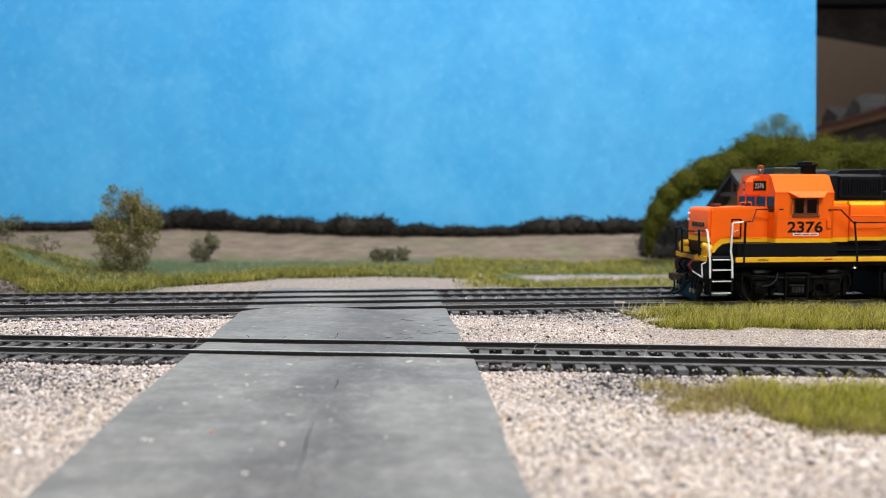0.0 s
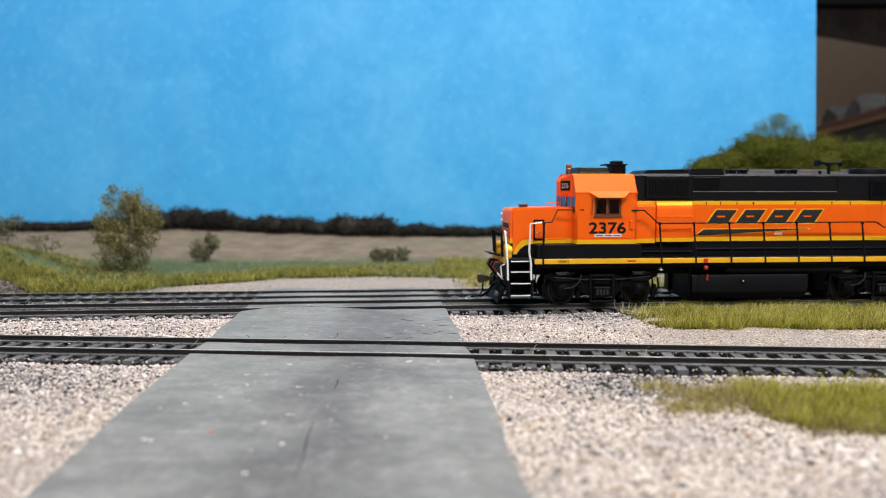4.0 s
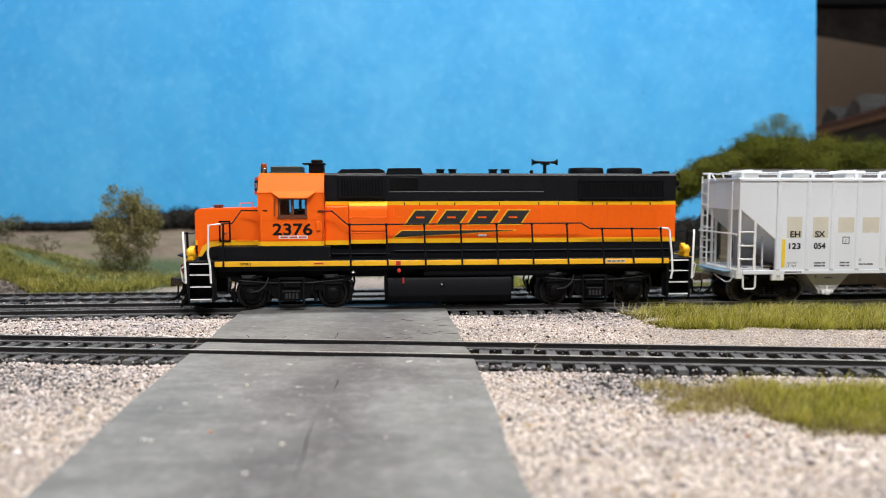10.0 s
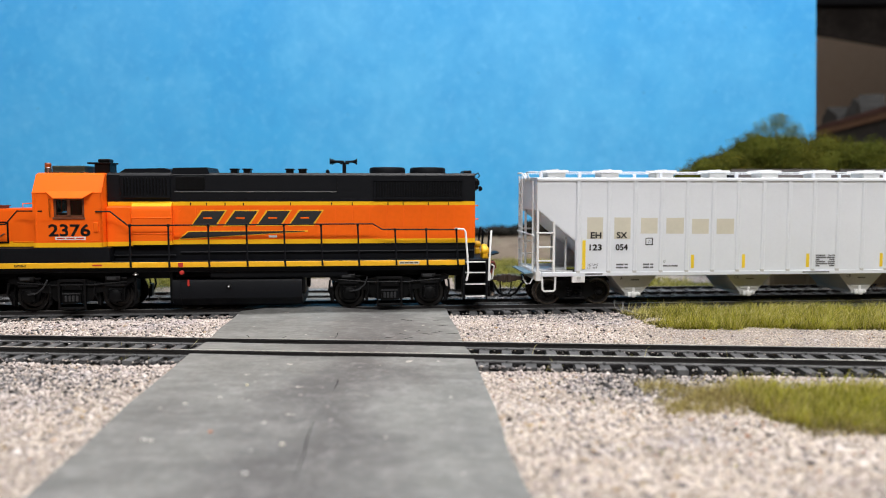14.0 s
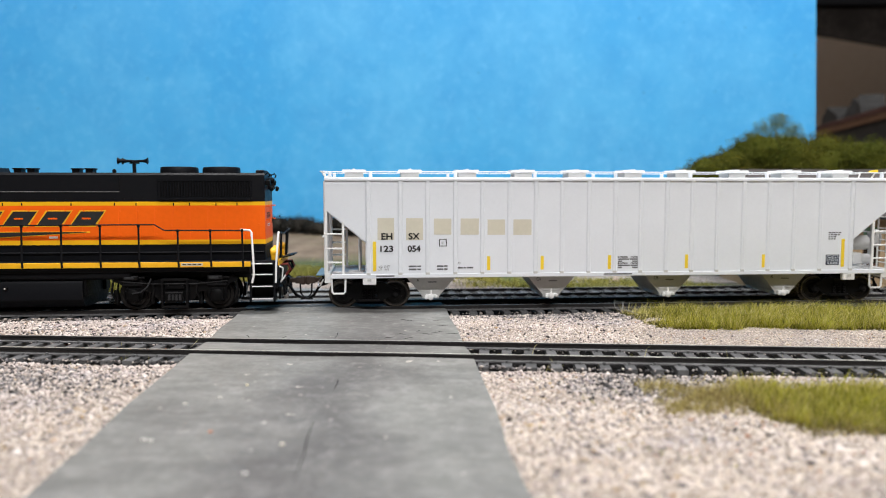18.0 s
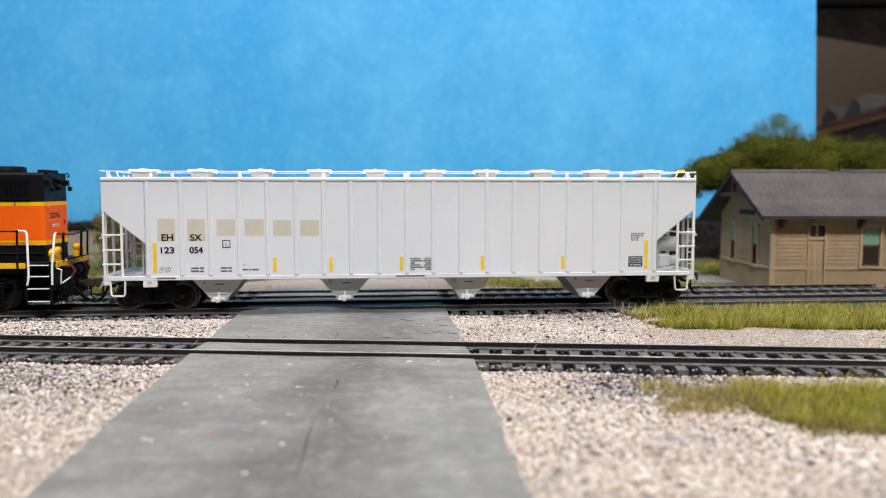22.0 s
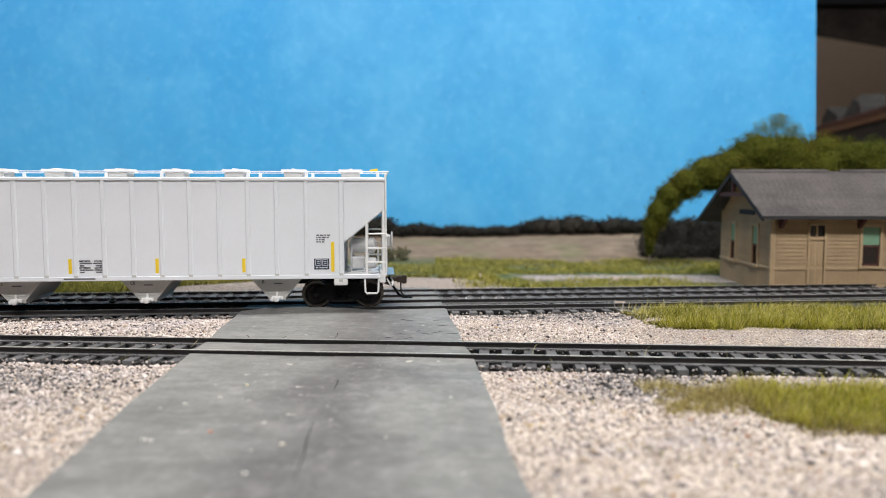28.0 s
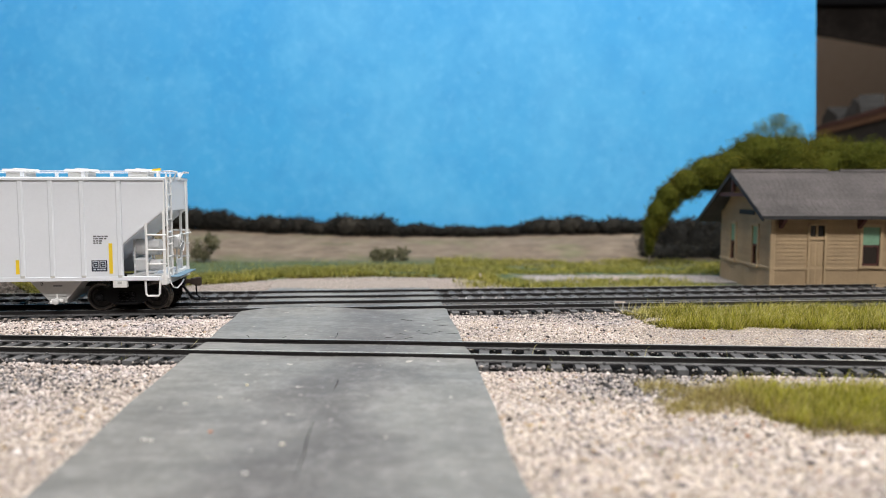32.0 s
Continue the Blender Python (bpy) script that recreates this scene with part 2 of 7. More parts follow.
M_STONEDULL = islands("dull_pink_gravel", [(0.0, (0.16, 0.14, 0.13)), (0.2, (0.31, 0.265, 0.245)), (0.7, (0.45, 0.39, 0.36)), (1.0, (0.58, 0.52, 0.49))])
M_STONEDARK = islands("dark_mixed_stone", [(0.0, (0.03, 0.029, 0.03)), (0.28, (0.09, 0.085, 0.086)), (0.45, (0.20, 0.19, 0.20)),
                                           (0.7, (0.36, 0.33, 0.32)), (0.9, (0.52, 0.46, 0.42)), (1.0, (0.66, 0.60, 0.55))])
M_GRASS = islands("static_grass", [(0.0, (0.06, 0.06, 0.01)), (0.25, (0.17, 0.18, 0.02)), (0.45, (0.30, 0.31, 0.03)), (0.72, (0.46, 0.44, 0.05)),
                                   (0.9, (0.56, 0.50, 0.14)), (1.0, (0.66, 0.55, 0.27))], 0.7, 0.38, patch=[(0.35, (0.72, 0.74, 0.70)), (0.65, (1.15, 1.1, 1.0))])
M_GRASSBANK = islands("soft_olive_grass", [(0.0, (0.06, 0.066, 0.018)), (0.3, (0.19, 0.195, 0.038)), (0.7, (0.41, 0.385, 0.07)), (1.0, (0.56, 0.49, 0.17))], 0.75, 0.35, patch=[(0.35, (0.75, 0.8, 0.75)), (0.65, (1.1, 1.05, 1.0))])
M_RUBBLE = islands("brown_grey_rubble", [(0.0, (0.03, 0.026, 0.023)), (0.6, (0.12, 0.10, 0.088)), (1.0, (0.24, 0.205, 0.185))])
M_GRASSLIGHT = islands("bright_static_grass", [(0.0, (0.20, 0.21, 0.02)), (0.4, (0.40, 0.40, 0.035)), (0.8, (0.58, 0.53, 0.08)), (1.0, (0.70, 0.60, 0.24))], 0.7, 0.4)
# brown roots, darkened to put the shade between blades into the colour
M_TURF = islands("root_shade_turf", [(0.0, (0.05, 0.04, 0.012)), (0.6, (0.12, 0.10, 0.03)), (1.0, (0.20, 0.17, 0.05))], 0.9)
M_STRAW = islands("pale_straw", [(0.0, (0.40, 0.36, 0.10)), (0.6, (0.64, 0.57, 0.20)), (1.0, (0.76, 0.68, 0.38))], 0.7, 0.5)
M_GRASSDULL = islands("grey_green_grass", [(0.0, (0.11, 0.115, 0.035)), (0.5, (0.25, 0.25, 0.075)), (1.0, (0.42, 0.385, 0.15))], 0.8, 0.35)
M_GRASSDRY = islands("dry_brown_grass", [(0.0, (0.16, 0.11, 0.045)), (0.5, (0.32, 0.25, 0.09)), (0.8, (0.48, 0.42, 0.13)), (1.0, (0.62, 0.54, 0.28))], 0.8, 0.35)
M_LEAF = islands("olive_leaf", [(0.0, (0.06, 0.056, 0.018)), (0.5, (0.23, 0.215, 0.075)), (0.85, (0.38, 0.335, 0.14)), (1.0, (0.48, 0.40, 0.22))], 0.8, 0.3)
M_SHRUB = islands("grey_olive_leaf", [(0.0, (0.05, 0.05, 0.026)), (0.5, (0.14, 0.14, 0.075)), (1.0, (0.27, 0.25, 0.15))], 0.85, 0.25)
M_HEDGE = islands("green_foam_leaf", [(0.0, (0.038, 0.046, 0.005)), (0.5, (0.076, 0.086, 0.009)), (0.85, (0.13, 0.13, 0.015)), (1.0, (0.19, 0.165, 0.032))], 0.95, 0.12, patch=[(0.32, (0.62, 0.80, 0.62)), (0.5, (1.0, 1.0, 0.9)), (0.68, (1.55, 1.2, 1.0))])
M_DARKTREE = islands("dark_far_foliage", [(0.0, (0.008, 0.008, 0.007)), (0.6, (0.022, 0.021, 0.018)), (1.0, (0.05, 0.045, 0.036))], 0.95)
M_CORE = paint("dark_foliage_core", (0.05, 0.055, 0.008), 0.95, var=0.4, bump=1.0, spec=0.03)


# ---- building helpers ----
class Geo:
    """Collects faces in millimetres."""

    def __init__(self):
        self.v, self.f, self.m = [], [], []

    def add(self, verts, faces, mi=0):
        o = len(self.v)
        self.v += [tuple(p) for p in verts]
        self.f += [tuple(i + o for i in f) for f in faces]
        self.m += [mi] * len(faces)
        return self

    def box(self, x0, x1, y0, y1, z0, z1, c=0.0, mi=0):
        lo, hi = (min(x0, x1), min(y0, y1), min(z0, z1)), (max(x0, x1), max(y0, y1), max(z0, z1))
        if c <= 0:
            v = [((hi if i & 1 else lo)[0], (hi if i & 2 else lo)[1], (hi if i & 4 else lo)[2]) for i in range(8)]
            return self.add(v, [(0, 2, 3, 1), (4, 5, 7, 6), (0, 1, 5, 4), (2, 6, 7, 3), (0, 4, 6, 2), (1, 3, 7, 5)], mi)
        v, f = [], []
        for i in range(8):
            for a in range(3):
                p = []
                for k in range(3):
                    up = i >> k & 1
                    e = hi[k] if up else lo[k]
                    p.append(e if k == a else (e - c if up else e + c))
                v.append(p)
        for a in range(3):
            b, d = (a + 1) % 3, (a + 2) % 3
            for s in (0, 1):
                q = [(s << a) | (j << b) | (k << d) for j, k in ((0, 0), (1, 0), (1, 1), (0, 1))]
                if not s:
                    q.reverse()
                f.append([i * 3 + a for i in q])
            for j in (0, 1):
                for k in (0, 1):
                    i0 = (j << b) | (k << d)
                    i1 = i0 | (1 << a)
                    q = [i0 * 3 + b, i1 * 3 + b, i1 * 3 + d, i0 * 3 + d]
                    f.append(q if j == k else q[::-1])
        for i in range(8):
            q = [i * 3, i * 3 + 1, i * 3 + 2]
            f.append(q if bin(i).count("1") % 2 else q[::-1])
        return self.add(v, f, mi)

    def tube(self, pts, r, n=6, mi=0, cap=True):
        pts = [Vector(p) for p in pts]
        rs = r if isinstance(r, (list, tuple)) else [r] * len(pts)
        v, f = [], []
        side = None
        for i, p in enumerate(pts):
            d = (pts[min(i + 1, len(pts) - 1)] - pts[max(i - 1, 0)]).normalized()
            if side is None or abs(side.dot(d)) > 0.98:
                side = d.cross(Vector((0, 0, 1)) if abs(d.z) < 0.9 else Vector((1, 0, 0))).normalized()
            side = (side - d * side.dot(d)).normalized()
            up = d.cross(side)
            for k in range(n):
                a = 2 * math.pi * k / n
                v.append(p + rs[i] * (side * math.cos(a) + up * math.sin(a)))
        for i in range(len(pts) - 1):
            for k in range(n):
                f.append((i * n + k, i * n + (k + 1) % n, (i + 1) * n + (k + 1) % n, (i + 1) * n + k))
        if cap:
            f.append(tuple(range(n))[::-1])
            f.append(tuple((len(pts) - 1) * n + k for k in range(n)))
        return self.add(v, f, mi)

    def lathe(self, prof, n=20, axis="z", at=(0, 0, 0), mi=0):
        """prof: (radius, height) pairs along the axis."""
        v, f = [], []
        for r, h in prof:
            for k in range(n):
                a = 2 * math.pi * k / n
                c, s = r * math.cos(a), r * math.sin(a)
                p = {"z": (c, s, h), "y": (c, h, s), "x": (h, c, s)}[axis]
                v.append((p[0] + at[0], p[1] + at[1], p[2] + at[2]))
        m = len(prof)
        for i in range(m - 1):
            for k in range(n):
                f.append((i * n + k, i * n + (k + 1) % n, (i + 1) * n + (k + 1) % n, (i + 1) * n + k))
        f += [tuple(range(n))[::-1], tuple((m - 1) * n + k for k in range(n))]
        return self.add(v, f, mi)

    def prism(self, prof, a, b, axis="y", mi=0):
        """A closed outline drawn out from a to b. axis y: outline in x, z; x: in y, z; z: in x, y."""
        n = len(prof)
        put = {"y": lambda p, t: (p[0], t, p[1]), "x": lambda p, t: (t, p[0], p[1]), "z": lambda p, t: (p[0], p[1], t)}[axis]
        v = [put(p, a) for p in prof] + [put(p, b) for p in prof]
        f = [tuple(range(n)), tuple(range(2 * n - 1, n - 1, -1))]
        f += [(i, i + n, (i + 1) % n + n, (i + 1) % n) for i in range(n)]
        return self.add(v, f, mi)

    def spun(self, m):
        self.v = [tuple(m @ Vector(p)) for p in self.v]
        return self

    def mesh(self, name, mats, smooth=True):
        me = bpy.data.meshes.new(name)
        me.from_pydata([(x * U, y * U, z * U) for x, y, z in self.v], [], self.f)
        for m in mats:
            me.materials.append(m)
        if len(mats) > 1:
            me.polygons.foreach_set("material_index", self.m)
        if smooth:
            me.polygons.foreach_set("use_smooth", [True] * len(me.polygons))
            me.set_sharp_from_angle(angle=radians(35))
        me.update()
        return me


def part(name, geo, mats, parent=None, label="", at=None):
    mats = mats if isinstance(mats, (list, tuple)) else [mats]
    ob = new(name, geo.mesh(name, mats) if isinstance(geo, Geo) else geo)
    if parent:
        ob.parent = parent
    if at:
        ob.location = [c * U for c in at]
    return tagged(ob, label)


def thing(name, label, category, group="", kind="", m=None):
    ob = new(name)
    ob.empty_display_size = 0.005
    if m is not None:
        ob.matrix_world = m
    return tagged(ob, label, category, group, kind)


def word(text, x, z, height, width, y, thick=0.06, weight=0.0, face=-1, turn=0.0):
    """Lettering as a thin mesh, centred at x, z, that faces -y (or along x by turn)."""
    cu = bpy.data.curves.new("text", "FONT")
    cu.body, cu.extrude = text, 0.02
    ob = bpy.data.objects.new("text", cu)
    scene.collection.objects.link(ob)
    bpy.context.view_layer.update()
    me = bpy.data.meshes.new_from_object(ob.evaluated_get(bpy.context.evaluated_depsgraph_get()))
    bpy.data.objects.remove(ob)
    bpy.data.curves.remove(cu)
    co = np.empty(len(me.vertices) * 3)
    me.vertices.foreach_get("co", co)
    co = co.reshape(-1, 3)
    lo, hi = co.min(0), co.max(0)
    k = (co - (lo + hi) / 2) / np.maximum(hi - lo, 1e-6)
    p = np.stack([k[:, 0] * width, -k[:, 2] * thick, k[:, 1] * height], 1)
    if turn:
        a = radians(turn)
        p = np.stack([p[:, 0] * math.cos(a) - p[:, 1] * math.sin(a), p[:, 0] * math.sin(a) + p[:, 1] * math.cos(a), p[:, 2]], 1)
    p += np.array([x, y, z])
    faces = [tuple(f.vertices) for f in me.polygons]
    n = len(p)
    shifts = [(0, 0)] if not weight else [(weight * a, weight * b) for a, b in ((1, 0), (-1, 0), (0, 1), (0, -1), (0.7, 0.7), (-0.7, 0.7), (0.7, -0.7), (-0.7, -0.7))]
    t = radians(turn)
    bold = bpy.data.meshes.new("lettering")
    bold.from_pydata(np.concatenate([(p + np.array([a * math.cos(t), a * math.sin(t), b])) * U for a, b in shifts]).tolist(), [],
                     [tuple(i + k * n for i in f) for k in range(len(shifts)) for f in faces])
    bpy.data.meshes.remove(me)
    return bold


def lettering(text, x, z, height, width, y, mat, parent, weight=0.0, turn=0.0, name="lettering"):
    me = word(text, x, z, height, width, y, weight=weight, turn=turn)
    me.materials.clear()
    me.materials.append(mat)
    return part(name, me, mat, parent)


def soup(name, verts, faces, mat, parent=None):
    """Many small pieces in one mesh, from arrays in millimetres."""
    me = bpy.data.meshes.new(name)
    me.vertices.add(len(verts))
    me.vertices.foreach_set("co", (np.asarray(verts, np.float32) * U).ravel())
    k = faces.shape[1]
    me.loops.add(faces.size)
    me.loops.foreach_set("vertex_index", faces.astype(np.int32).ravel())
    me.polygons.add(len(faces))
    me.polygons.foreach_set("loop_start", np.arange(0, faces.size, k, dtype=np.int32))
    me.materials.append(mat)
    me.update(calc_edges=True)
    ob = new(name, me)
    if parent:
        ob.parent = parent
    return ob


rng = np.random.default_rng(5)


# ---- plan of the tracks: centre line y = c + k * x, railhead at z = 0 ----
GAUGE = 16.5
LINES = {"front": (223.4, -0.0744), "main": (314.3, 0.0878), "rear": (348.4, 0.0865)}
MAIN_TURN = math.degrees(math.atan(LINES["main"][1]))


def centre(line, x):
    return LINES[line][0] + LINES[line][1] * x


ROAD_Y = [-120, 114.7, 142, 203, 242, 302, 346, 387, 520]
ROAD_L = [-53, -65.2, -68.1, -72.7, -74.8, -80.1, -82.4, -86.0, -92]
ROAD_R = [22, 14.1, 12.0, 9.5, 5.7, 1.3, -3.6, -8.7, -20]


def road_edges(y):
    return np.interp(y, ROAD_Y, ROAD_L), np.interp(y, ROAD_Y, ROAD_R)


def wave(x, y, s, seed=0.0):
    return (np.sin(x / s + seed) * np.cos(y / s * 1.3 + 2 * seed) + 0.6 * np.sin((x + 1.7 * y) / s * 1.9 + seed * 3)
            + 0.4 * np.cos((1.3 * x - y) / s * 3.1 + seed)) / 2.0


def ground_z(x, y):
    x, y = np.asarray(x, float), np.asarray(y, float)
    z = -3.1 + 0.35 * wave(x, y, 14) + 0 * x
    mid = np.clip((y - 240) / 20, 0, 1) * np.clip((300 + 0.0878 * x - y) / 18, 0, 1)
    z = z + 1.0 * mid
    front = np.clip((205 - 0.0744 * x - y) / 25, 0, 1)
    z = z + 0.9 * front
    back = np.clip((y - 362 - 0.0865 * x) / 14, 0, 1)
    for c, k in LINES.values():
        z = z - 1.6 * np.clip((17.5 - np.abs(y - c - k * x)) / 3.0, 0, 1)
    z = z + back * (2.3 + 0.3 * wave(x, y, 30, 1))
    dip = np.clip((x - 5) / 45, 0, 1) * np.clip((y - 370) / 22, 0, 1) * (1 - np.clip((y - 480) / 90, 0, 1))
    z = z - 4.0 * dip
    field = np.clip((y - 490) / 150, 0, 1.1)
    crest = np.interp(x, [-520, -304, -232, -175, -107, -40, 32, 128, 166, 300], [10, 11, 12.4, 11, 8, 6.2, 7, 9, 8.4, 8])
    z = z + crest * field * field * (3 - 2 * np.minimum(field, 1)) + 0.5 * field * wave(x, y, 60, 2)
    z = z + 19 * np.exp(-((x + 285) / 62) ** 2 - ((y - 432) / 45) ** 2)
    return z


def room():
    r = thing("room", "dim basement room with brown painted walls", "room", kind="structure")
    t = 60
    for nm, b in (("wall_north", (-2000, 2200, 1900, 1900 + t, -1100, 1300)), ("wall_south", (-2000, 2200, -1800 - t, -1800, -1100, 1300)),
                  ("wall_west", (-2000 - t, -2000, -1800, 1900, -1100, 1300)), ("wall_east", (2200, 2200 + t, -1800, 1900, -1100, 1300))):
        tagged(part(nm, Geo().box(*b), M_ROOMWALL), "brown painted plaster wall in dim light", "wall", kind="structure")
    tagged(part("floor", Geo().box(-2060, 2260, -1860, 1960, -1140, -1100), M_CARPET), "dark carpeted floor", "floor", kind="structure")
    tagged(part("ceiling", Geo().box(-2060, 2260, -1860, 1960, 1300, 1340), M_CEIL), "off-white painted ceiling", "ceiling", kind="structure")
    bpy.data.objects.remove(r)
    # the third panel is only an added housing for the far fill lamp
    for nm, x, y in (("led_panel", 220, 300), ("led_panel", 170, -700), ("led_panel", 850, 1690)):
        p = thing(nm, "long white ceiling light fixture", "ceiling light", "ceiling lights", m=pose(x * U, y * U, 1.3))
        part("housing", Geo().box(-620, 620, -170, 170, -150, 0, 6).box(-605, 605, -155, 155, -156, -150), M_WHITE, p)


def layout_base():
    nx, ny = 190, 170
    xs = np.linspace(-520, 620, nx)
    ys = np.concatenate([np.linspace(-140, 380, 110), np.linspace(384, 662, ny - 110)])
    X, Y = np.meshgrid(xs, ys)
    Z = ground_z(X, Y)
    v = np.stack([X.ravel(), Y.ravel(), Z.ravel()], 1)
    i = np.arange(nx * ny).reshape(ny, nx)
    f = np.stack([i[:-1, :-1], i[:-1, 1:], i[1:, 1:], i[1:, :-1]], -1).reshape(-1, 4)
    g = soup("ground", v, f, M_GROUND)
    g.data.polygons.foreach_set("use_smooth", [True] * len(g.data.polygons))
    tagged(g, "model ground of pale gravel and dry brown field", "ground", kind="structure")
    bench = thing("benchwork", "dark painted layout table under the scenery", "table", kind="structure")
    part("tabletop", Geo().box(-520, 620, -140, 700, -30, -8, 1), M_FASCIA, bench)
    for x in (-480, 560):
        for y in (-100, 640):
            part("leg", Geo().box(x, x + 40, y, y + 40, -1100, -30, 1), M_SHELFWOOD, bench)


def backdrop():
    b = thing("sky_backdrop", "blue painted board with faint pale clouds", "backdrop", kind="structure")
    outline = [(-520, -8), (327, -8), (316.5, 300), (-520, 300)]
    part("board", Geo().prism(outline, 668, 674), M_SKY, b)
    for x in (-350, -50, 240):
        part("batten", Geo().box(x, x + 20, 674, 690, -8, 290, 0.5), M_SHELFWOOD, b)


def road():
    r = thing("road", "smooth grey model road across the tracks", "road", kind="structure")
    cuts = [lambda x: np.full_like(x, -120.0)]
    for ln in ("front", "main", "rear"):
        cuts += [lambda x, ln=ln: centre(ln, x) - 9.5, lambda x, ln=ln: centre(ln, x) - 7.4,
                 lambda x, ln=ln: centre(ln, x) + 7.4, lambda x, ln=ln: centre(ln, x) + 9.5]
    cuts.append(lambda x: np.full_like(x, 402.0))
    spans = [(0, 1), (2, 3), (4, 5), (6, 7), (8, 9), (10, 11), (12, 13)]
    for n, (a, b) in enumerate(spans):
        g = Geo()
        u = np.linspace(0, 1, 9)
        rows = []
        ws = np.linspace(0, 1, 14) if n == 0 else (0, 0.35, 0.7, 0.93, 1) if n == 2 else np.linspace(0, 1, 4)
        for w in ws:
            x = np.linspace(-75, 5, 9)
            for _ in range(4):
                y = cuts[a](x) * (1 - w) + cuts[b](x) * w
                lo, hi = road_edges(y)
                x = lo + (hi - lo) * u
            rows.append((x, y))
        top, nr = [], len(rows)
        rag = [0.35 * math.sin(k * 2.7 + n) + 0.25 * math.sin(k * 5.1) for k in range(nr)]
        lift = -1.1 if n < 6 else -1.3
        for k, (x, y) in enumerate(rows):
            x = x.copy()
            x[0] += rag[k]
            x[-1] -= rag[k]
            for i in range(9):
                sunk = min(1.0, max(0.0, (-29 - x[i]) / 14)) * min(1.0, max(0.0, (x[i] + 80) / 8)) * (1.0 if (n == 2 and k == nr - 1) or (n == 3 and k == 0) else 0.0)
                top.append((x[i], y[i], (lift + 0.12 * math.sin(x[i] / 9 + y[i] / 23)) * (1 - sunk) + 0.08 * sunk))
        m = len(top)
        low = [(x, y, -3.6) for x, y, z in top]
        f = []
        for k in range(nr - 1):
            for i in range(8):
                f.append((k * 9 + i, k * 9 + i + 1, (k + 1) * 9 + i + 1, (k + 1) * 9 + i))
            f.append((k * 9, (k + 1) * 9, (k + 1) * 9 + m, k * 9 + m))
            f.append((k * 9 + 8, k * 9 + 8 + m, (k + 1) * 9 + 8 + m, (k + 1) * 9 + 8))
        for i in range(8):
            f.append((i, i + m, i + 1 + m, i + 1))
            e = (nr - 1) * 9
            f.append((e + i, e + i + 1, e + i + 1 + m, e + i + m))
        g.add(top + low, f)
        part("road_panel", g, M_ROAD, r)
    # fine cracks and scratches scored into the paint
    rnd = random.Random(4)
    for x, y, dx, dy in ((-26.8, 155, 2.4, -33), (-26.3, 190, 0.2, -11), (-15.8, 279.2, 5.4, -4.1), (-4.3, 275.2, 4.1, 2.8), (-1.8, 265.5, 4.0, 1.9), (-9.0, 254.8, 1.2, 2.8), (-7.6, 250.4, 3.8, -0.7), (-3.9, 252.1, 3.8, 3.4), (1.4, 251.4, 3.8, 0.0), (-18.9, 242.3, 2.9, 2.5), (-15.7, 249.7, 3.7, 0.0), (-12.5, 241.7, 2.6, 2.5), (-64.6, 248.1, 2.1, -4.8), (-52.1, 243.3, 1.0, 3.8), (-35.1, 254.8, 0.5, -14.6)):
        pts, n = [], 6
        for k in range(n):
            t = k / (n - 1)
            pts.append((x + dx * t + rnd.uniform(-0.2, 0.2), y + dy * t + rnd.uniform(-0.5, 0.5), -1.07 + 0.12 * math.sin((x + dx * t) / 9 + (y + dy * t) / 23)))
        part("crack", Geo().tube(pts, [0.03, 0.07, 0.1, 0.08, 0.07, 0.03], 4), M_BED, r)


RAIL_PROF = [(-1.1, -2.1), (1.1, -2.1), (1.1, -1.8), (0.3, -1.5), (0.28, -0.75), (0.52, -0.55), (0.52, -0.08), (0.44, 0.0), (-0.44, 0.0),
             (-0.52, -0.08), (-0.52, -0.55), (-0.28, -0.75), (-0.3, -1.5), (-1.1, -1.8)]


def tie_mesh(name, pitch):
    g = Geo()
    w = 1.5
    g.box(-w, w, -14.9, 14.9, -3.9, -2.15, 0.1)
    for s in (-1, 1):
        y = s * (GAUGE / 2 + 0.5)
        g.box(-1.0, 1.0, y - 1.9, y + 1.9, -2.16, -2.06, 0.03)
        for d in (-1.35, 1.35):
            g.box(-0.4, 0.4, y + d - 0.35, y + d + 0.35, -2.1, -1.35, 0.1)
    return g.mesh(name, [M_TIE], smooth=False)


def track(line, label, x0, x1, pitch, gap):
    t = thing("railway_track", label, "track", "tracks of the layout", "structure", pose(0, LINES[line][0] * U, 0, 0, 0, math.degrees(math.atan(LINES[line][1]))))
    k = math.hypot(1, LINES[line][1])
    for s in (-1, 1):
        g = Geo()
        g.prism([(y + s * (GAUGE / 2 + 0.5), z) for y, z in RAIL_PROF], x0, x1, "x")
        g.m[2 + 7] = 1
        # foot faces get the lighter colour of a foot lit from above
        for foot in (1, 2, 12, 13):
            g.m[2 + foot] = 2
        part("rail", g, [M_RAIL, M_RAILWORN if line == "front" and s < 0 else M_RAILTOP, M_LITEDGE], t)
    part("roadbed", Geo().box(x0, x1, -15.5, 15.5, -6, -2.7 if line == "rear" else -3.55, 0.3), M_BED, t)
    me = tie_mesh("tie", pitch)
    rnd = random.Random(line)
    x = x0 + 2
    while x < x1:
        y = centre(line, x / k)
        lo, hi = road_edges(y)
        if not (lo * k + 2 < x < hi * k - 2):
            o = part("tie", me, M_TIE, t, at=(x + rnd.uniform(-0.2, 0.2), rnd.uniform(-0.25, 0.25), rnd.uniform(-0.08, 0.05) + (0.95 if line == "rear" else 0.0)))
            o.rotation_euler = (0, 0, radians(rnd.uniform(-1.2, 1.2)))
        x += pitch


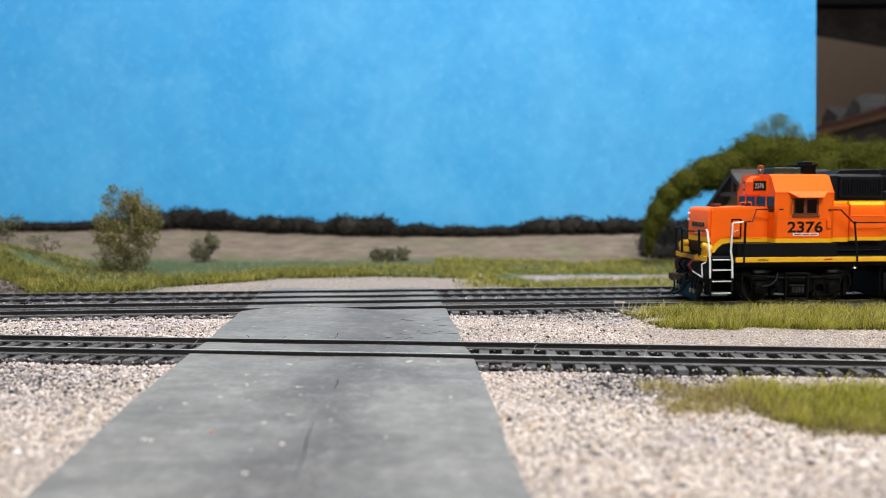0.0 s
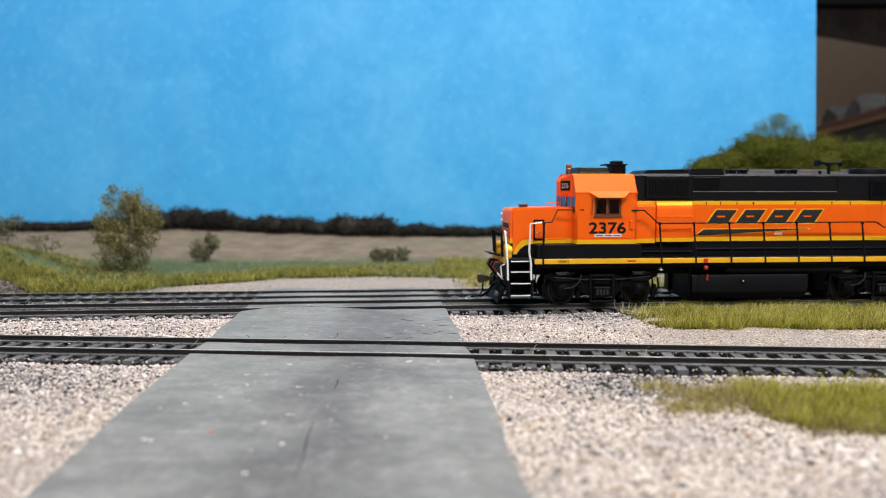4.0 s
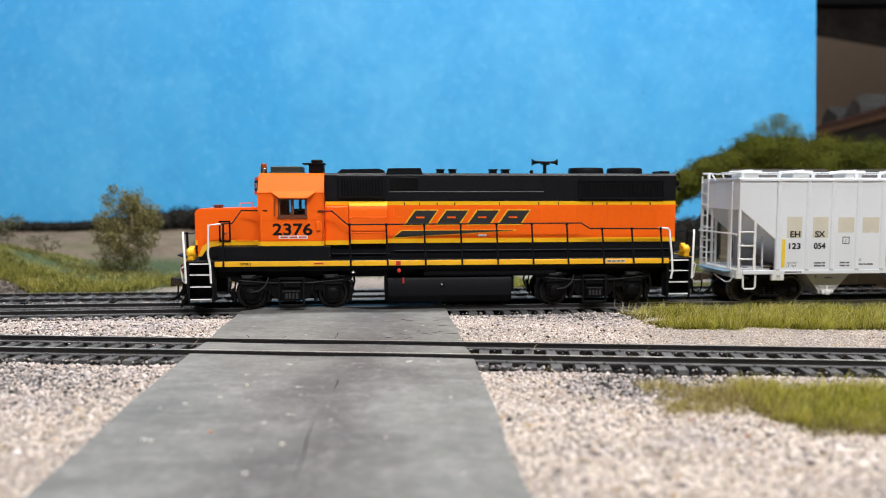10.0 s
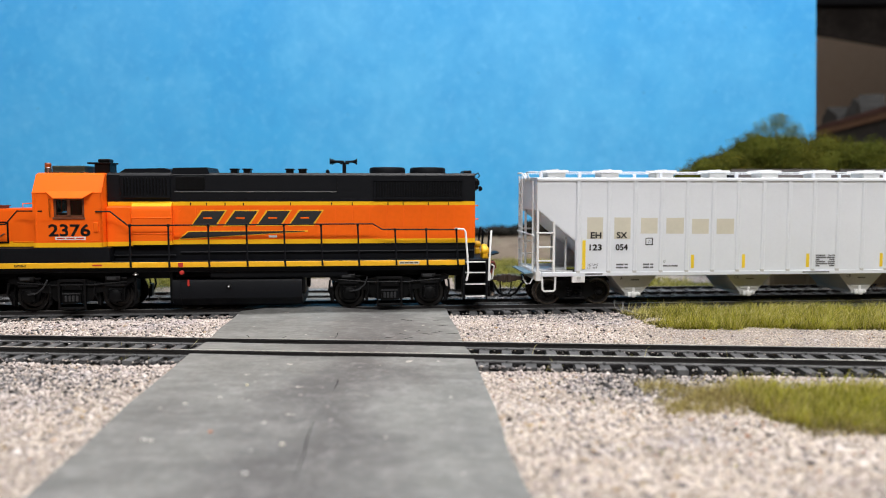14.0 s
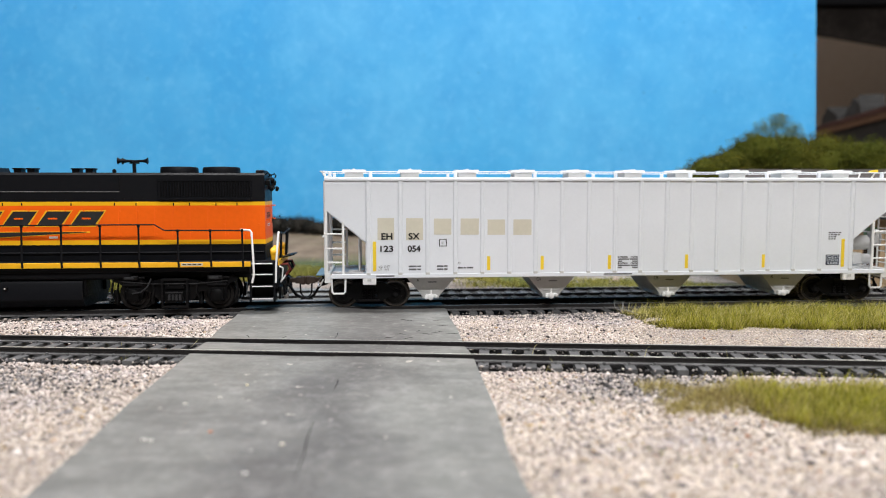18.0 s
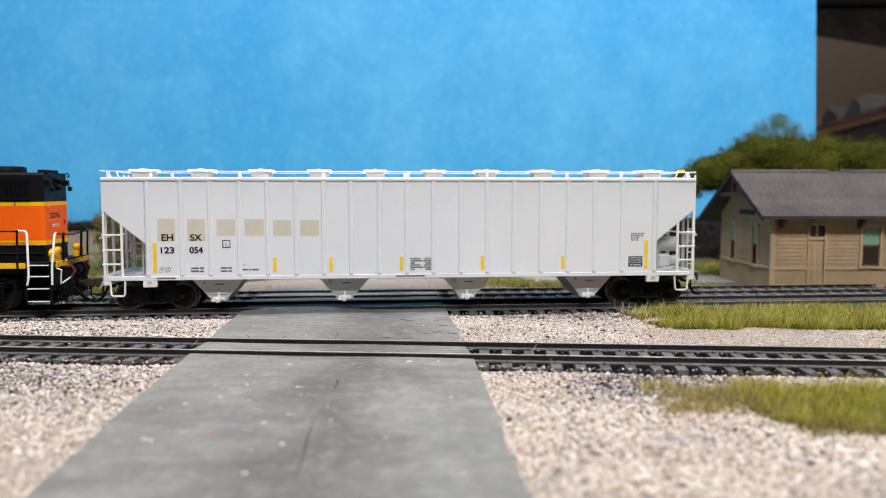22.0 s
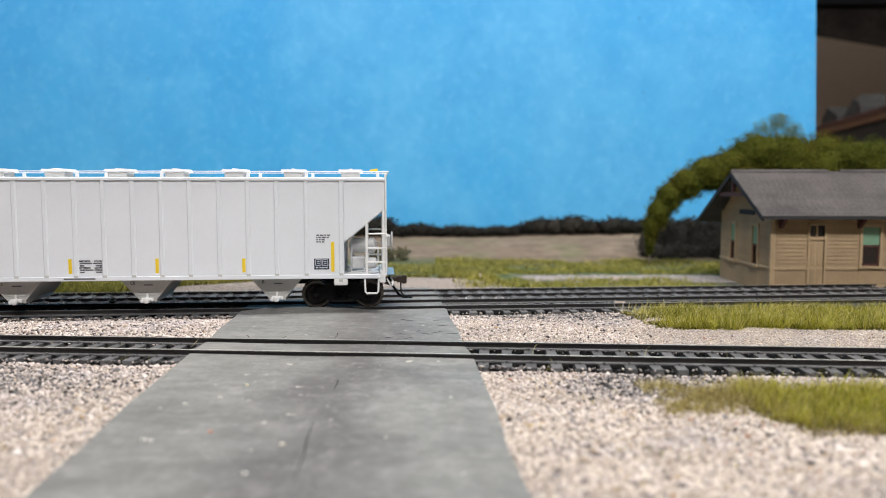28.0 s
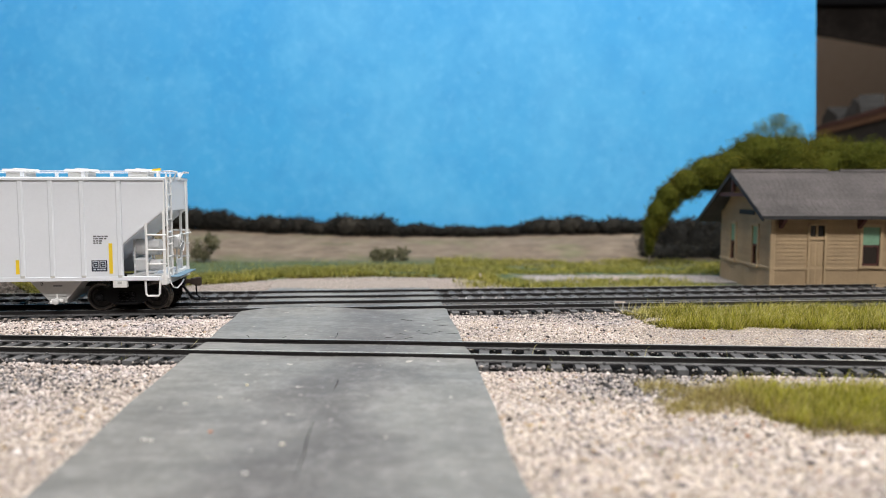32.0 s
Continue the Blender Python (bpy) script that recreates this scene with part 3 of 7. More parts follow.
ICO = np.array([(0, -1, -1.618), (0, 1, -1.618), (0, -1, 1.618), (0, 1, 1.618), (-1, -1.618, 0), (1, -1.618, 0), (-1, 1.618, 0), (1, 1.618, 0),
                (-1.618, 0, -1), (1.618, 0, -1), (-1.618, 0, 1), (1.618, 0, 1)]) / 1.902
ICOF = np.array([(0, 1, 9), (0, 8, 1), (0, 5, 4), (0, 4, 8), (0, 9, 5), (1, 6, 7), (1, 8, 6), (1, 7, 9), (2, 11, 3), (2, 3, 10), (2, 4, 5), (2, 10, 4),
                 (2, 5, 11), (3, 7, 6), (3, 6, 10), (3, 11, 7), (4, 10, 8), (5, 9, 11), (6, 8, 10), (7, 11, 9)])


def turns(n):
    q = rng.normal(size=(n, 4))
    q /= np.linalg.norm(q, axis=1, keepdims=True)
    w, x, y, z = q.T
    return np.stack([1 - 2 * (y * y + z * z), 2 * (x * y - z * w), 2 * (x * z + y * w), 2 * (x * y + z * w), 1 - 2 * (x * x + z * z),
                     2 * (y * z - x * w), 2 * (x * z - y * w), 2 * (y * z + x * w), 1 - 2 * (x * x + y * y)], 1).reshape(n, 3, 3)


def stones(name, x, y, size, mat, label, sink=0.3, level=None):
    n = len(x)
    s = size[:, None] * rng.uniform(0.45, 1.3, (n, 3))
    p = ICO[None] * (1 + rng.uniform(-0.55, 0.42, (n, 12, 1))) * s[:, None]
    p = np.einsum("nij,nkj->nki", turns(n), p)
    p[:, :, 2] *= 0.78
    p += np.stack([x, y, (ground_z(x, y) if level is None else level) + size * sink], 1)[:, None]
    f = (ICOF[None] + 12 * np.arange(n)[:, None, None]).reshape(-1, 3)
    return tagged(soup(name, p.reshape(-1, 3), f, mat), label, "gravel", kind="stuff")


def free(x, y, margin=15.2):
    lo, hi = road_edges(y)
    ok = (x < lo - 0.2) | (x > hi + 0.2) | (y > 395)
    for ln, (c, k) in LINES.items():
        ok &= np.abs(y - c - k * x) / math.hypot(1, k) > margin
    return ok


# the grass starts here behind the tracks
GRASS_X = [-330, -245, -212, -190, -160, -134, -107, -85, -50, -20, 5, 30]
GRASS_Y = [402, 394, 374, 350, 352, 367, 390, 404, 411, 412, 407, 400]


def gravel():
    n = 135000
    y = np.sqrt(rng.uniform(92 ** 2, 335 ** 2, n))
    x = rng.uniform(-1, 1, n) * (0.6 * y + 14)
    ok = free(x, y, 13.4) & ((np.abs(y - centre("main", x)) > 16.6) | (x < 0)) & ((centre("front", x) - y > 16.2) | (x < 30) | (y > centre("front", x)))
    ok &= ~((x > 56) & (y > centre("front", x) + 15) & (y < 275) & (rng.uniform(size=n) < np.clip((x - 50) / 40, 0, 0.9)))
    x, y = x[ok], y[ok]
    size = rng.uniform(0.25, 0.62, len(x)) * np.where(rng.uniform(size=len(x)) < 0.10, 1.6, 1.0) * np.where(y < 215, 0.85, 1.0) * np.where(y > 232, np.where(x > 0, 0.68, 0.84), 1.0)
    d = wave(x, y, 25, 3)
    zone = (np.exp(-((x - 61) / 25) ** 2 - ((y - 188) / 14) ** 2) * 1.5 + np.exp(-((x - 48) / 30) ** 2 - ((y - 291) / 9) ** 2) * 1.8
            + np.exp(-((x + 118) / 38) ** 2 - ((y - 192) / 22) ** 2) * 0.75 + np.exp(-((x + 120) / 60) ** 2 - ((y - 262) / 22) ** 2) * 0.3)
    dark = zone + 0.15 * d > rng.uniform(0.12, 1.0, len(x))
    lo, hi = road_edges(y)
    soft_bed = ~dark & (((x > hi) & (y < 200)) | ((x < lo) & (x > lo - 22) & (y < 195)) | ((x > 60) & (y > 235) & (y < 272))) & (rng.uniform(size=len(x)) < 0.62)
    coarse = ~dark & ~soft_bed
    stones("gravel", x[coarse], y[coarse], size[coarse], M_STONE, "loose pinkish white gravel with scattered dark stones")
    stones("dark_ballast", x[dark], y[dark], size[dark] * 1.1, M_STONEDARK, "mixed dark and pale ballast beside the rails")
    stones("fine_gravel", x[soft_bed], y[soft_bed], size[soft_bed] * np.where(y[soft_bed] < 168, 1.15, 0.85), M_STONEPALE, "fine pale pinkish gravel beside the road", sink=0.0)
    n = 16000
    y = np.sqrt(rng.uniform(92 ** 2, 205 ** 2, n))
    x = rng.uniform(-0.35, 1, n) * (0.6 * y + 14)
    ok = free(x, y) & (x > 0) & (np.exp(-((x - 61) / 25) ** 2 - ((y - 188) / 14) ** 2) * 1.5 < 0.5)
    stones("fine_gravel", x[ok], y[ok], rng.uniform(0.2, 0.42, ok.sum()), M_STONEPALE, "fine pale pinkish gravel beside the road", sink=0.25)
    n = 26000
    y = rng.uniform(230, 288, n)
    x = rng.uniform(6, 190, n)
    ok = free(x, y)
    stones("sand", x[ok], y[ok], rng.uniform(0.12, 0.3, ok.sum()) * np.where(rng.uniform(size=ok.sum()) < 0.04, 1.8, 1), M_STONEPALE, "fine beige sand path beside the grass", sink=0.2)
    n = 15000
    x, y = rng.uniform(-170, 28, n), rng.uniform(345, 420, n)
    ok = (np.abs(y - centre("rear", x)) > 15.5) & (y < np.interp(x, GRASS_X, GRASS_Y) + 3) & free(x, y) & (x + 3 * wave(y, x, 6) < 8 + 0.25 * (400 - y))
    stones("gravel", x[ok], y[ok], rng.uniform(0.14, 0.36, ok.sum()), M_STONEDULL, "fine pinkish gravel apron behind the tracks", sink=0.1)
    # pale ballast between the main and rear tracks, over the tie ends
    n = 5200
    x = np.concatenate([rng.uniform(-260, -76, n), rng.uniform(2, 30, n // 7)])
    y = centre("main", x) + rng.uniform(9.6, 21.5, len(x))
    lo, hi = road_edges(y)
    ok = ((x < lo - 0.5) | (x > hi + 0.5)) & (rng.uniform(size=len(x)) < np.where(x > 0, 1 - x / 32, 0.6 + 0.4 * np.exp((x + 80) / 60)))
    stones("ballast", x[ok], y[ok], rng.uniform(0.3, 0.6, ok.sum()), M_STONE, "pale ballast over the tie ends between tracks", level=rng.uniform(-2.7, -1.6, ok.sum()))
    for ln, near, mat, words in (("front", -1, M_STONEDARK, "dark ballast round the tie ends"), ("front", 1, M_STONE, "pale ballast round the tie ends"), ("main", -1, M_STONE, "pale ballast round the tie ends")):
        n = 5200
        x = rng.uniform(-200, 200, n)
        d = rng.uniform(10.4, 15.6, n)
        y = centre(ln, x) + near * d
        lo, hi = road_edges(y)
        cover = np.where(x > 0, 0.12, 0.8) if ln == "main" else np.where(x > 24, 0.22, np.where(x > 0, 1.0, 0.6)) if near < 0 else 0.8
        ok = ((x < lo - 0.6) | (x > hi + 0.6)) & (rng.uniform(size=n) < (d - 9.5) / 5.5 * (0.75 + 0.25 * wave(x, y, 11, 4)) * cover)
        stones("ballast", x[ok], y[ok], rng.uniform(0.28, 0.6, ok.sum()), mat, words, level=-3.6 + (d[ok] - 10) * 0.16 + rng.uniform(-0.2, 0.5, ok.sum()))
    # pale grit scattered between the ties
    n = 3500
    x = rng.uniform(-260, 300, n)
    ln = rng.integers(0, 3, n)
    c = np.array([v for v in LINES.values()])[ln]
    y = c[:, 0] + c[:, 1] * x + rng.uniform(-14, 14, n)
    lo, hi = road_edges(y)
    ok = ((x < lo - 1) | (x > hi + 1)) & (rng.uniform(size=n) < np.where(ln == 2, 1.0, np.where(ln == 0, 0.55, 0.12)) * np.exp(-np.minimum(np.abs(x - lo), np.abs(x - hi)) / 55) + 0.03)
    stones("grit", x[ok], y[ok], rng.uniform(0.2, 0.45, ok.sum()), M_STONE, "pale grit fallen between the ties", sink=-0.4)


def blades(name, x, y, length, label, lean=0.55, width=0.2, base=None, mat=None, az=None):
    n = len(x)
    z = ground_z(x, y) - 0.2 if base is None else base
    a, b = 5 * wave(x, y, 3.2, 1.3) + rng.normal(0, 0.9, n), rng.uniform(0.12, 1.0, n) ** 0.5 * lean
    a = a if az is None else az
    tip = np.stack([np.cos(a) * b * length, np.sin(a) * b * length, length * np.sqrt(1 - np.minimum(b, 0.97) ** 2)], 1)
    side = np.stack([-np.sin(a + 0.6), np.cos(a + 0.6), np.zeros(n)], 1) * width * rng.uniform(0.6, 1.3, (n, 1))
    root = np.stack([x, y, z], 1)
    sway = rng.uniform(-0.14, 0.14, (n, 2)) * length[:, None]
    mid = root + tip * 0.5 + np.stack([sway[:, 0], sway[:, 1], length * rng.uniform(0.04, 0.24, n)], 1)
    v = np.stack([root - side, root + side, mid + side * 0.8, root + tip, mid - side * 0.8], 1).reshape(-1, 3)
    f = (np.array([(0, 1, 2), (0, 2, 4), (4, 2, 3)])[None] + 5 * np.arange(n)[:, None, None]).reshape(-1, 3)
    return tagged(soup(name, v, f, mat or M_GRASS), label, "grass", kind="stuff")


def tufts(x, y, per, reach, label, mat, lean=0.96, width=0.085, tight=0.9):
    """Clumps of long blades that fan out from shared roots."""
    k = np.repeat(np.arange(len(x)), per)
    n = len(k)
    size = rng.uniform(0.65, 1.2, len(x))[k]
    heading = rng.uniform(0, 2 * math.pi, len(x))[k]
    az = heading + rng.normal(0, 1.5, n)
    px, py = x[k] + rng.normal(0, tight, n), y[k] + rng.normal(0, tight, n)
    return blades("grass", px, py, reach * size * rng.uniform(0.45, 1.1, n), label, lean, width, mat=mat, az=az)


def spread(n, x0, x1, y0, y1, seed, thin=0.15, clump=9.0):
    x, y = rng.uniform(x0, x1, n), rng.uniform(y0, y1, n)
    keep = wave(x, y, clump, seed) + 0.5 > rng.uniform(0, thin * 6 + 0.01, n)
    return x[keep], y[keep]


def grasses():
    # tufted patch in the foreground gravel
    x, y = rng.uniform(58, 175, 42000), rng.uniform(138, 196, 42000)
    e = ((y - 165.5 + 0.09 * (x - 90)) / 19.5) ** 2
    left = np.clip((x - 67) / 8, 0, 1)
    edge = 0.3 * wave(x, y, 7, 2) + rng.uniform(-0.25, 0.25, len(x))
    ok = e + edge < left
    dry = (e + edge > left - 0.45) | (rng.uniform(size=len(x)) < 0.18)
    long = rng.uniform(1.8, 6.0, len(x)) * (1 + 0.3 * wave(x, y, 5, 3)) * np.clip((left - e - edge) * 1.6 + 0.35, 0.35, 1)
    core = ok & (e + edge < left - 0.12)
    blades("turf", x[core], y[core], rng.uniform(0.6, 2.0, core.sum()), "dark turf for brown roots and shade under the tufts", 0.9, 0.2, mat=M_TURF)
    for pick, mat, words in ((ok & ~dry, M_GRASS, "olive static grass tufts on the gravel"), (ok & dry, M_GRASSDRY, "dry brown grass fringe on the gravel")):
        blades("grass", x[pick], y[pick], long[pick], words, 0.98, 0.08, mat=mat)
    inner = np.flatnonzero(core)
    pick = rng.choice(inner, 300, replace=False)
    tufts(x[pick], y[pick], 24, 6.6, "long arching grass tufts on the gravel", M_GRASSLIGHT, 0.97, 0.07)
    x, y = rng.uniform(48, 78, 15000), rng.uniform(160, 196, 15000)
    ok = wave(x, y, 5, 4) + 0.025 * (x - 60) - 0.003 * (y - 174) ** 2 + rng.uniform(-0.5, 0.5, len(x)) > -0.22
    blades("grass", x[ok], y[ok], rng.uniform(0.9, 4.2, ok.sum()), "sparse dry grass tufts in the dark gravel", 0.98, 0.06, mat=M_GRASSDRY)
    x, y = rng.uniform(16, 62, 900), rng.uniform(108, 190, 900)
    ok = wave(x, y, 8, 6) > 0.45
    blades("grass", x[ok], y[ok], rng.uniform(0.8, 2.4, ok.sum()), "thin yellow grass wisps on the gravel", 0.97, 0.1)
    # verge beside the main track
    x, y = spread(48000, 58, 215, 259, 306, 2.0, 0.08)
    edge = 263.5 + 1.5 * wave(x, y, 9, 5) + 14 * np.clip((80 - x) / 20, 0, 1)
    ok = (y > edge) & (y < 297 + 0.0878 * x - 8 * np.clip((85 - x) / 25, 0, 1)) & (x > 73 + 5 * wave(y, x, 8))
    blades("turf", x[ok], y[ok], rng.uniform(0.6, 2.0, ok.sum()), "dark turf for brown roots and shade under the verge", 0.9, 0.2, mat=M_TURF)
    blades("grass", x[ok], y[ok], rng.uniform(1.8, 5.6, ok.sum()) * (1 + 0.35 * wave(x[ok], y[ok], 4, 2)) * np.clip((x[ok] - 68) / 16, 0.35, 1), "olive static grass verge beside the main track", 0.98, 0.085)
    inner = np.flatnonzero(ok & (x > 82))
    pick = rng.choice(inner, 620, replace=False)
    tufts(x[pick], y[pick], 26, 6.3, "long arching olive grass tufts in the verge", M_GRASS)
    front = inner[y[inner] < edge[inner] + 7]
    pick = rng.choice(front, 150, replace=False)
    tufts(x[pick], y[pick], 30, 5.6, "bright yellow-green tufts along the verge's edge", M_GRASSLIGHT, 0.99, 0.08, 1.3)
    pick = ok & (rng.uniform(size=len(x)) < 0.14)
    blades("straw", x[pick], y[pick], rng.uniform(4.0, 7.5, pick.sum()), "long pale straws in the grass verge", 0.98, 0.075, mat=M_STRAW)
    # behind the rear track, west of the road and across it
    x, y = spread(170000, -330, 30, 348, 520, 3.0, 0.10, 16)
    front = np.interp(x, GRASS_X, GRASS_Y) + 3 * wave(x, y, 12, 1)
    back = np.interp(x, [-330, -262, -235, -200, -150, -115, -70, 30], [505, 500, 476, 438, 412, 430, 466, 478]) + 8 * wave(x, y, 25, 2)
    ok = (y > front) & ((y < back) | (rng.uniform(size=len(x)) < 0.03)) & (y < 500)
    far = (y - front) / 34 + rng.uniform(-0.5, 0.5, len(x)) > 0.75
    near = ok & ~far
    blades("grass", x[near], y[near], rng.uniform(2.0, 6.4, near.sum()), "olive static grass edge behind the tracks", 0.98, 0.1, mat=M_GRASSBANK)
    rim = near & (y < front + 9)
    blades("turf", x[rim], y[rim] - 1.0, rng.uniform(0.8, 2.6, rim.sum()), "dark brown turf with root shade along the grass edge", 0.9, 0.16, mat=M_TURF)
    k = rng.choice(np.flatnonzero(near & (x < -60)), 420, replace=False)
    tufts(x[k], y[k], 16, 6.4, "yellow-green grass tufts on the bank", M_GRASSBANK, 0.95, 0.09, 1.4)
    m = 5200
    mx, my = rng.uniform(-330, -193, m), rng.uniform(345, 400, m)
    clear = my > centre("rear", mx) + 15.5
    mx, my, m = mx[clear], my[clear], int(clear.sum())
    stones("rubble", mx, my, rng.uniform(0.4, 1.0, m), M_RUBBLE, "rough brown-grey rubble on the bank's foot", sink=0.0)
    ok &= far
    blades("grass", x[ok], y[ok], rng.uniform(1.5, 4.6, ok.sum()), "dull grey-green grass field behind the tracks", 0.98, 0.14, mat=M_GRASSDULL)
    # two bands of grass with a pale path between, east of the road
    x, y = spread(95000, -5, 330, 366, 525, 4.0, 0.10, 14)
    first = (y > 372 + 0.05 * x) & (y < np.minimum(398 + 0.6 * x, 430) + 3 * wave(x, y, 15)) & (x < 140 + 8 * wave(y, x, 8)) & (x > 4 + 3 * wave(y, x, 6))
    second = (y > np.minimum(430 + 0.7 * x, 462) + 4 * wave(x, y, 18, 3)) & (y < 520 + 8 * wave(x, y, 25))
    ok = first | second
    blades("grass", x[ok], y[ok], rng.uniform(2.0, 4.8, ok.sum()), "olive static grass bands beside a pale path", 0.97, 0.13, mat=M_GRASSBANK)
    # small sprigs caught in the front track beside the road
    x = np.array([9.0, 17.0, 24.0, 31.0, 44.0, 58.0, 71.0, -92.0, -104.0])
    tufts(x, centre("front", x) + np.array([5.0, 6.0, 3.0, -12.0, 4.0, 5.5, -13.0, -12.5, 5.0]), 9, 4.6, "small green sprigs caught between the ties", M_GRASSBANK, 0.95, 0.09, 0.7)
    # stray straws between the rails
    x, y = rng.uniform(-135, 130, 46), rng.uniform(196, 240, 46)
    ok = free(x, y, 0.0)
    blades("straw", x[ok], y[ok], rng.uniform(1.5, 4.5, ok.sum()), "dry straws fallen between the rails", 0.99, 0.06, base=np.full(ok.sum(), -2.0), mat=M_STRAW)


def path_strip():
    g = Geo()
    pts = [(20, 420), (45, 430), (95, 433), (150, 418), (335, 398), (335, 452), (165, 452), (100, 450), (45, 449), (22, 440)]
    g.prism([(x, y) for x, y in pts], -8, -4.35, "z")
    n = Nodes("pale_path_dust")
    c = n.ramp(n.noise(500.0, 4.0), [(0.3, (0.15, 0.14, 0.135)), (0.7, (0.36, 0.33, 0.315))])
    n.link(c, n.b.inputs["Base Color"])
    n.b.inputs["Roughness"].default_value = 0.95
    n.bump(n.noise(900.0), 0.5, 0.0003)
    tagged(part("pavement", g, n.m), "pale grey dusty path by the depot", "path", kind="structure")
    m = 3200
    x, y = rng.uniform(18, 160, m), rng.uniform(416, 456, m)
    stones("gravel", x, y, rng.uniform(0.2, 0.5, m), M_STONEDULL, "grey gravel strewn on the path", level=np.full(m, -4.5))


# ---- plants ----
def leaf_soup(name, p, size, mat, parent, label=""):
    n = len(p)
    base = np.array([(-1, 0, 0), (0, -0.6, 0.15), (1, 0, 0), (0, 0.6, 0.15)])
    v = np.einsum("nij,kj->nki", turns(n), base) * size[:, None, None] + p[:, None]
    f = np.arange(4)[None] + 4 * np.arange(n)[:, None]
    return tagged(soup(name, v.reshape(-1, 3), f, mat, parent), label)


def tree(name, label, x, y, height, spreadr, seed, leaves=2600, lean=0.0, leaf=0.75, mat=None, category="tree", clumps=()):
    z0 = float(ground_z(x, y)) - 0.3
    t = thing(name, label, category, m=pose(x * U, y * U, z0 * U))
    rnd = random.Random(seed)
    g = Geo()
    tips = []

    def limb(p, d, length, r, depth):
        pts, rs = [p], [r]
        n = 4
        for k in range(n):
            d = (d + Vector((rnd.uniform(-0.25, 0.25), rnd.uniform(-0.25, 0.25), rnd.uniform(-0.08, 0.18)))).normalized()
            p = p + d * (length / n)
            pts.append(p)
            rs.append(r * (1 - 0.55 * (k + 1) / n))
            if depth > 0 and k >= (0 if depth > 2 else 1):
                for _ in range(2 if depth > 1 else 1):
                    a = rnd.uniform(0, 2 * math.pi)
                    out = Vector((math.cos(a), math.sin(a), rnd.uniform(0.1, 0.9))).normalized()
                    limb(p, (d * 0.5 + out * 0.8).normalized(), length * rnd.uniform(0.42, 0.62), rs[-1] * 0.65, depth - 1)
            if depth <= 1:
                tips.append(p)
        g.tube(pts, rs, 5 if depth > 1 else 3, cap=False)

    limb(Vector((0, 0, 0)), Vector((lean, 0, 1)).normalized(), height * 0.62, height * 0.02, 3)
    v = np.array(g.v)
    sc = np.array([spreadr / max(1e-3, np.abs(v[:, 0]).max()), spreadr / max(1e-3, np.abs(v[:, 1]).max()), height * 0.97 / v[:, 2].max()])
    g.v = [tuple(q) for q in v * sc]
    part("trunk", g, M_BARK, t)
    tp = np.array([tuple(q) for q in tips]) * sc
    pick = tp[rng.integers(0, len(tp), leaves)]
    pos = pick + rng.normal(size=(leaves, 3)) * spreadr * 0.075
    pos[:, 2] = np.maximum(pos[:, 2], 1.0)
    if clumps:
        c = np.array(clumps, float)
        m = leaves
        k = rng.choice(len(c), m, p=c[:, 3] ** 2 / (c[:, 3] ** 2).sum())
        d = rng.normal(size=(m, 3))
        d /= np.linalg.norm(d, axis=1, keepdims=True)
        lob = 1 + 0.35 * np.sin(d[:, 0] * 7 + k) * np.cos(d[:, 2] * 6 - k)
        more = c[k, :3] + d * (c[k, 3] * lob * rng.uniform(0.25, 1.0, m) ** 0.5)[:, None]
        pos = np.concatenate([pos[: leaves // 3], more])
        leaves = len(pos)
        pos[:, 2] = np.maximum(pos[:, 2], 0.5)
    leaf_soup("crown", pos, rng.uniform(0.6, 1.3, leaves) * leaf, mat or M_LEAF, t)
    return t


def lump(blobs, n, rough=0.18):
    """Points over the outside of a heap of ellipsoids (x, y, z, rx, ry, rz)."""
    b = np.array(blobs, float)
    w = b[:, 3] * b[:, 5] + b[:, 3] * b[:, 4]
    k = rng.choice(len(b), n, p=w / w.sum())
    d = rng.normal(size=(n, 3))
    d /= np.linalg.norm(d, axis=1, keepdims=True)
    bump = 1 + rough * (np.sin(d[:, 0] * 9 + k) * np.cos(d[:, 2] * 8 + 2 * k) + 0.6 * np.sin(d[:, 1] * 17 + d[:, 2] * 13 + k))
    p = b[k, :3] + d * b[k, 3:] * (bump * rng.uniform(0.86, 1.06, n))[:, None]
    keep = np.ones(n, bool)
    for i in range(len(b)):
        inside = (((p - b[i, :3]) / (b[i, 3:] * 0.8)) ** 2).sum(1) < 1
        keep &= ~(inside & (k != i))
    return p[keep]


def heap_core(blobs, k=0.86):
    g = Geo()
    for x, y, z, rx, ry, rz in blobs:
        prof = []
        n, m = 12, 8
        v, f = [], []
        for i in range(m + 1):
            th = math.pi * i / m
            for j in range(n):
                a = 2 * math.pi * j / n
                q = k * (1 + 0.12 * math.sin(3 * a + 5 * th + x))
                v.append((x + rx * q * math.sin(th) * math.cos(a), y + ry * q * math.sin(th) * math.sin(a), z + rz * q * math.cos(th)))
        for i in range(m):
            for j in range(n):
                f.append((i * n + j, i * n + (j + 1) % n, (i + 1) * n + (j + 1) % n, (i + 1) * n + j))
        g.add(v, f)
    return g


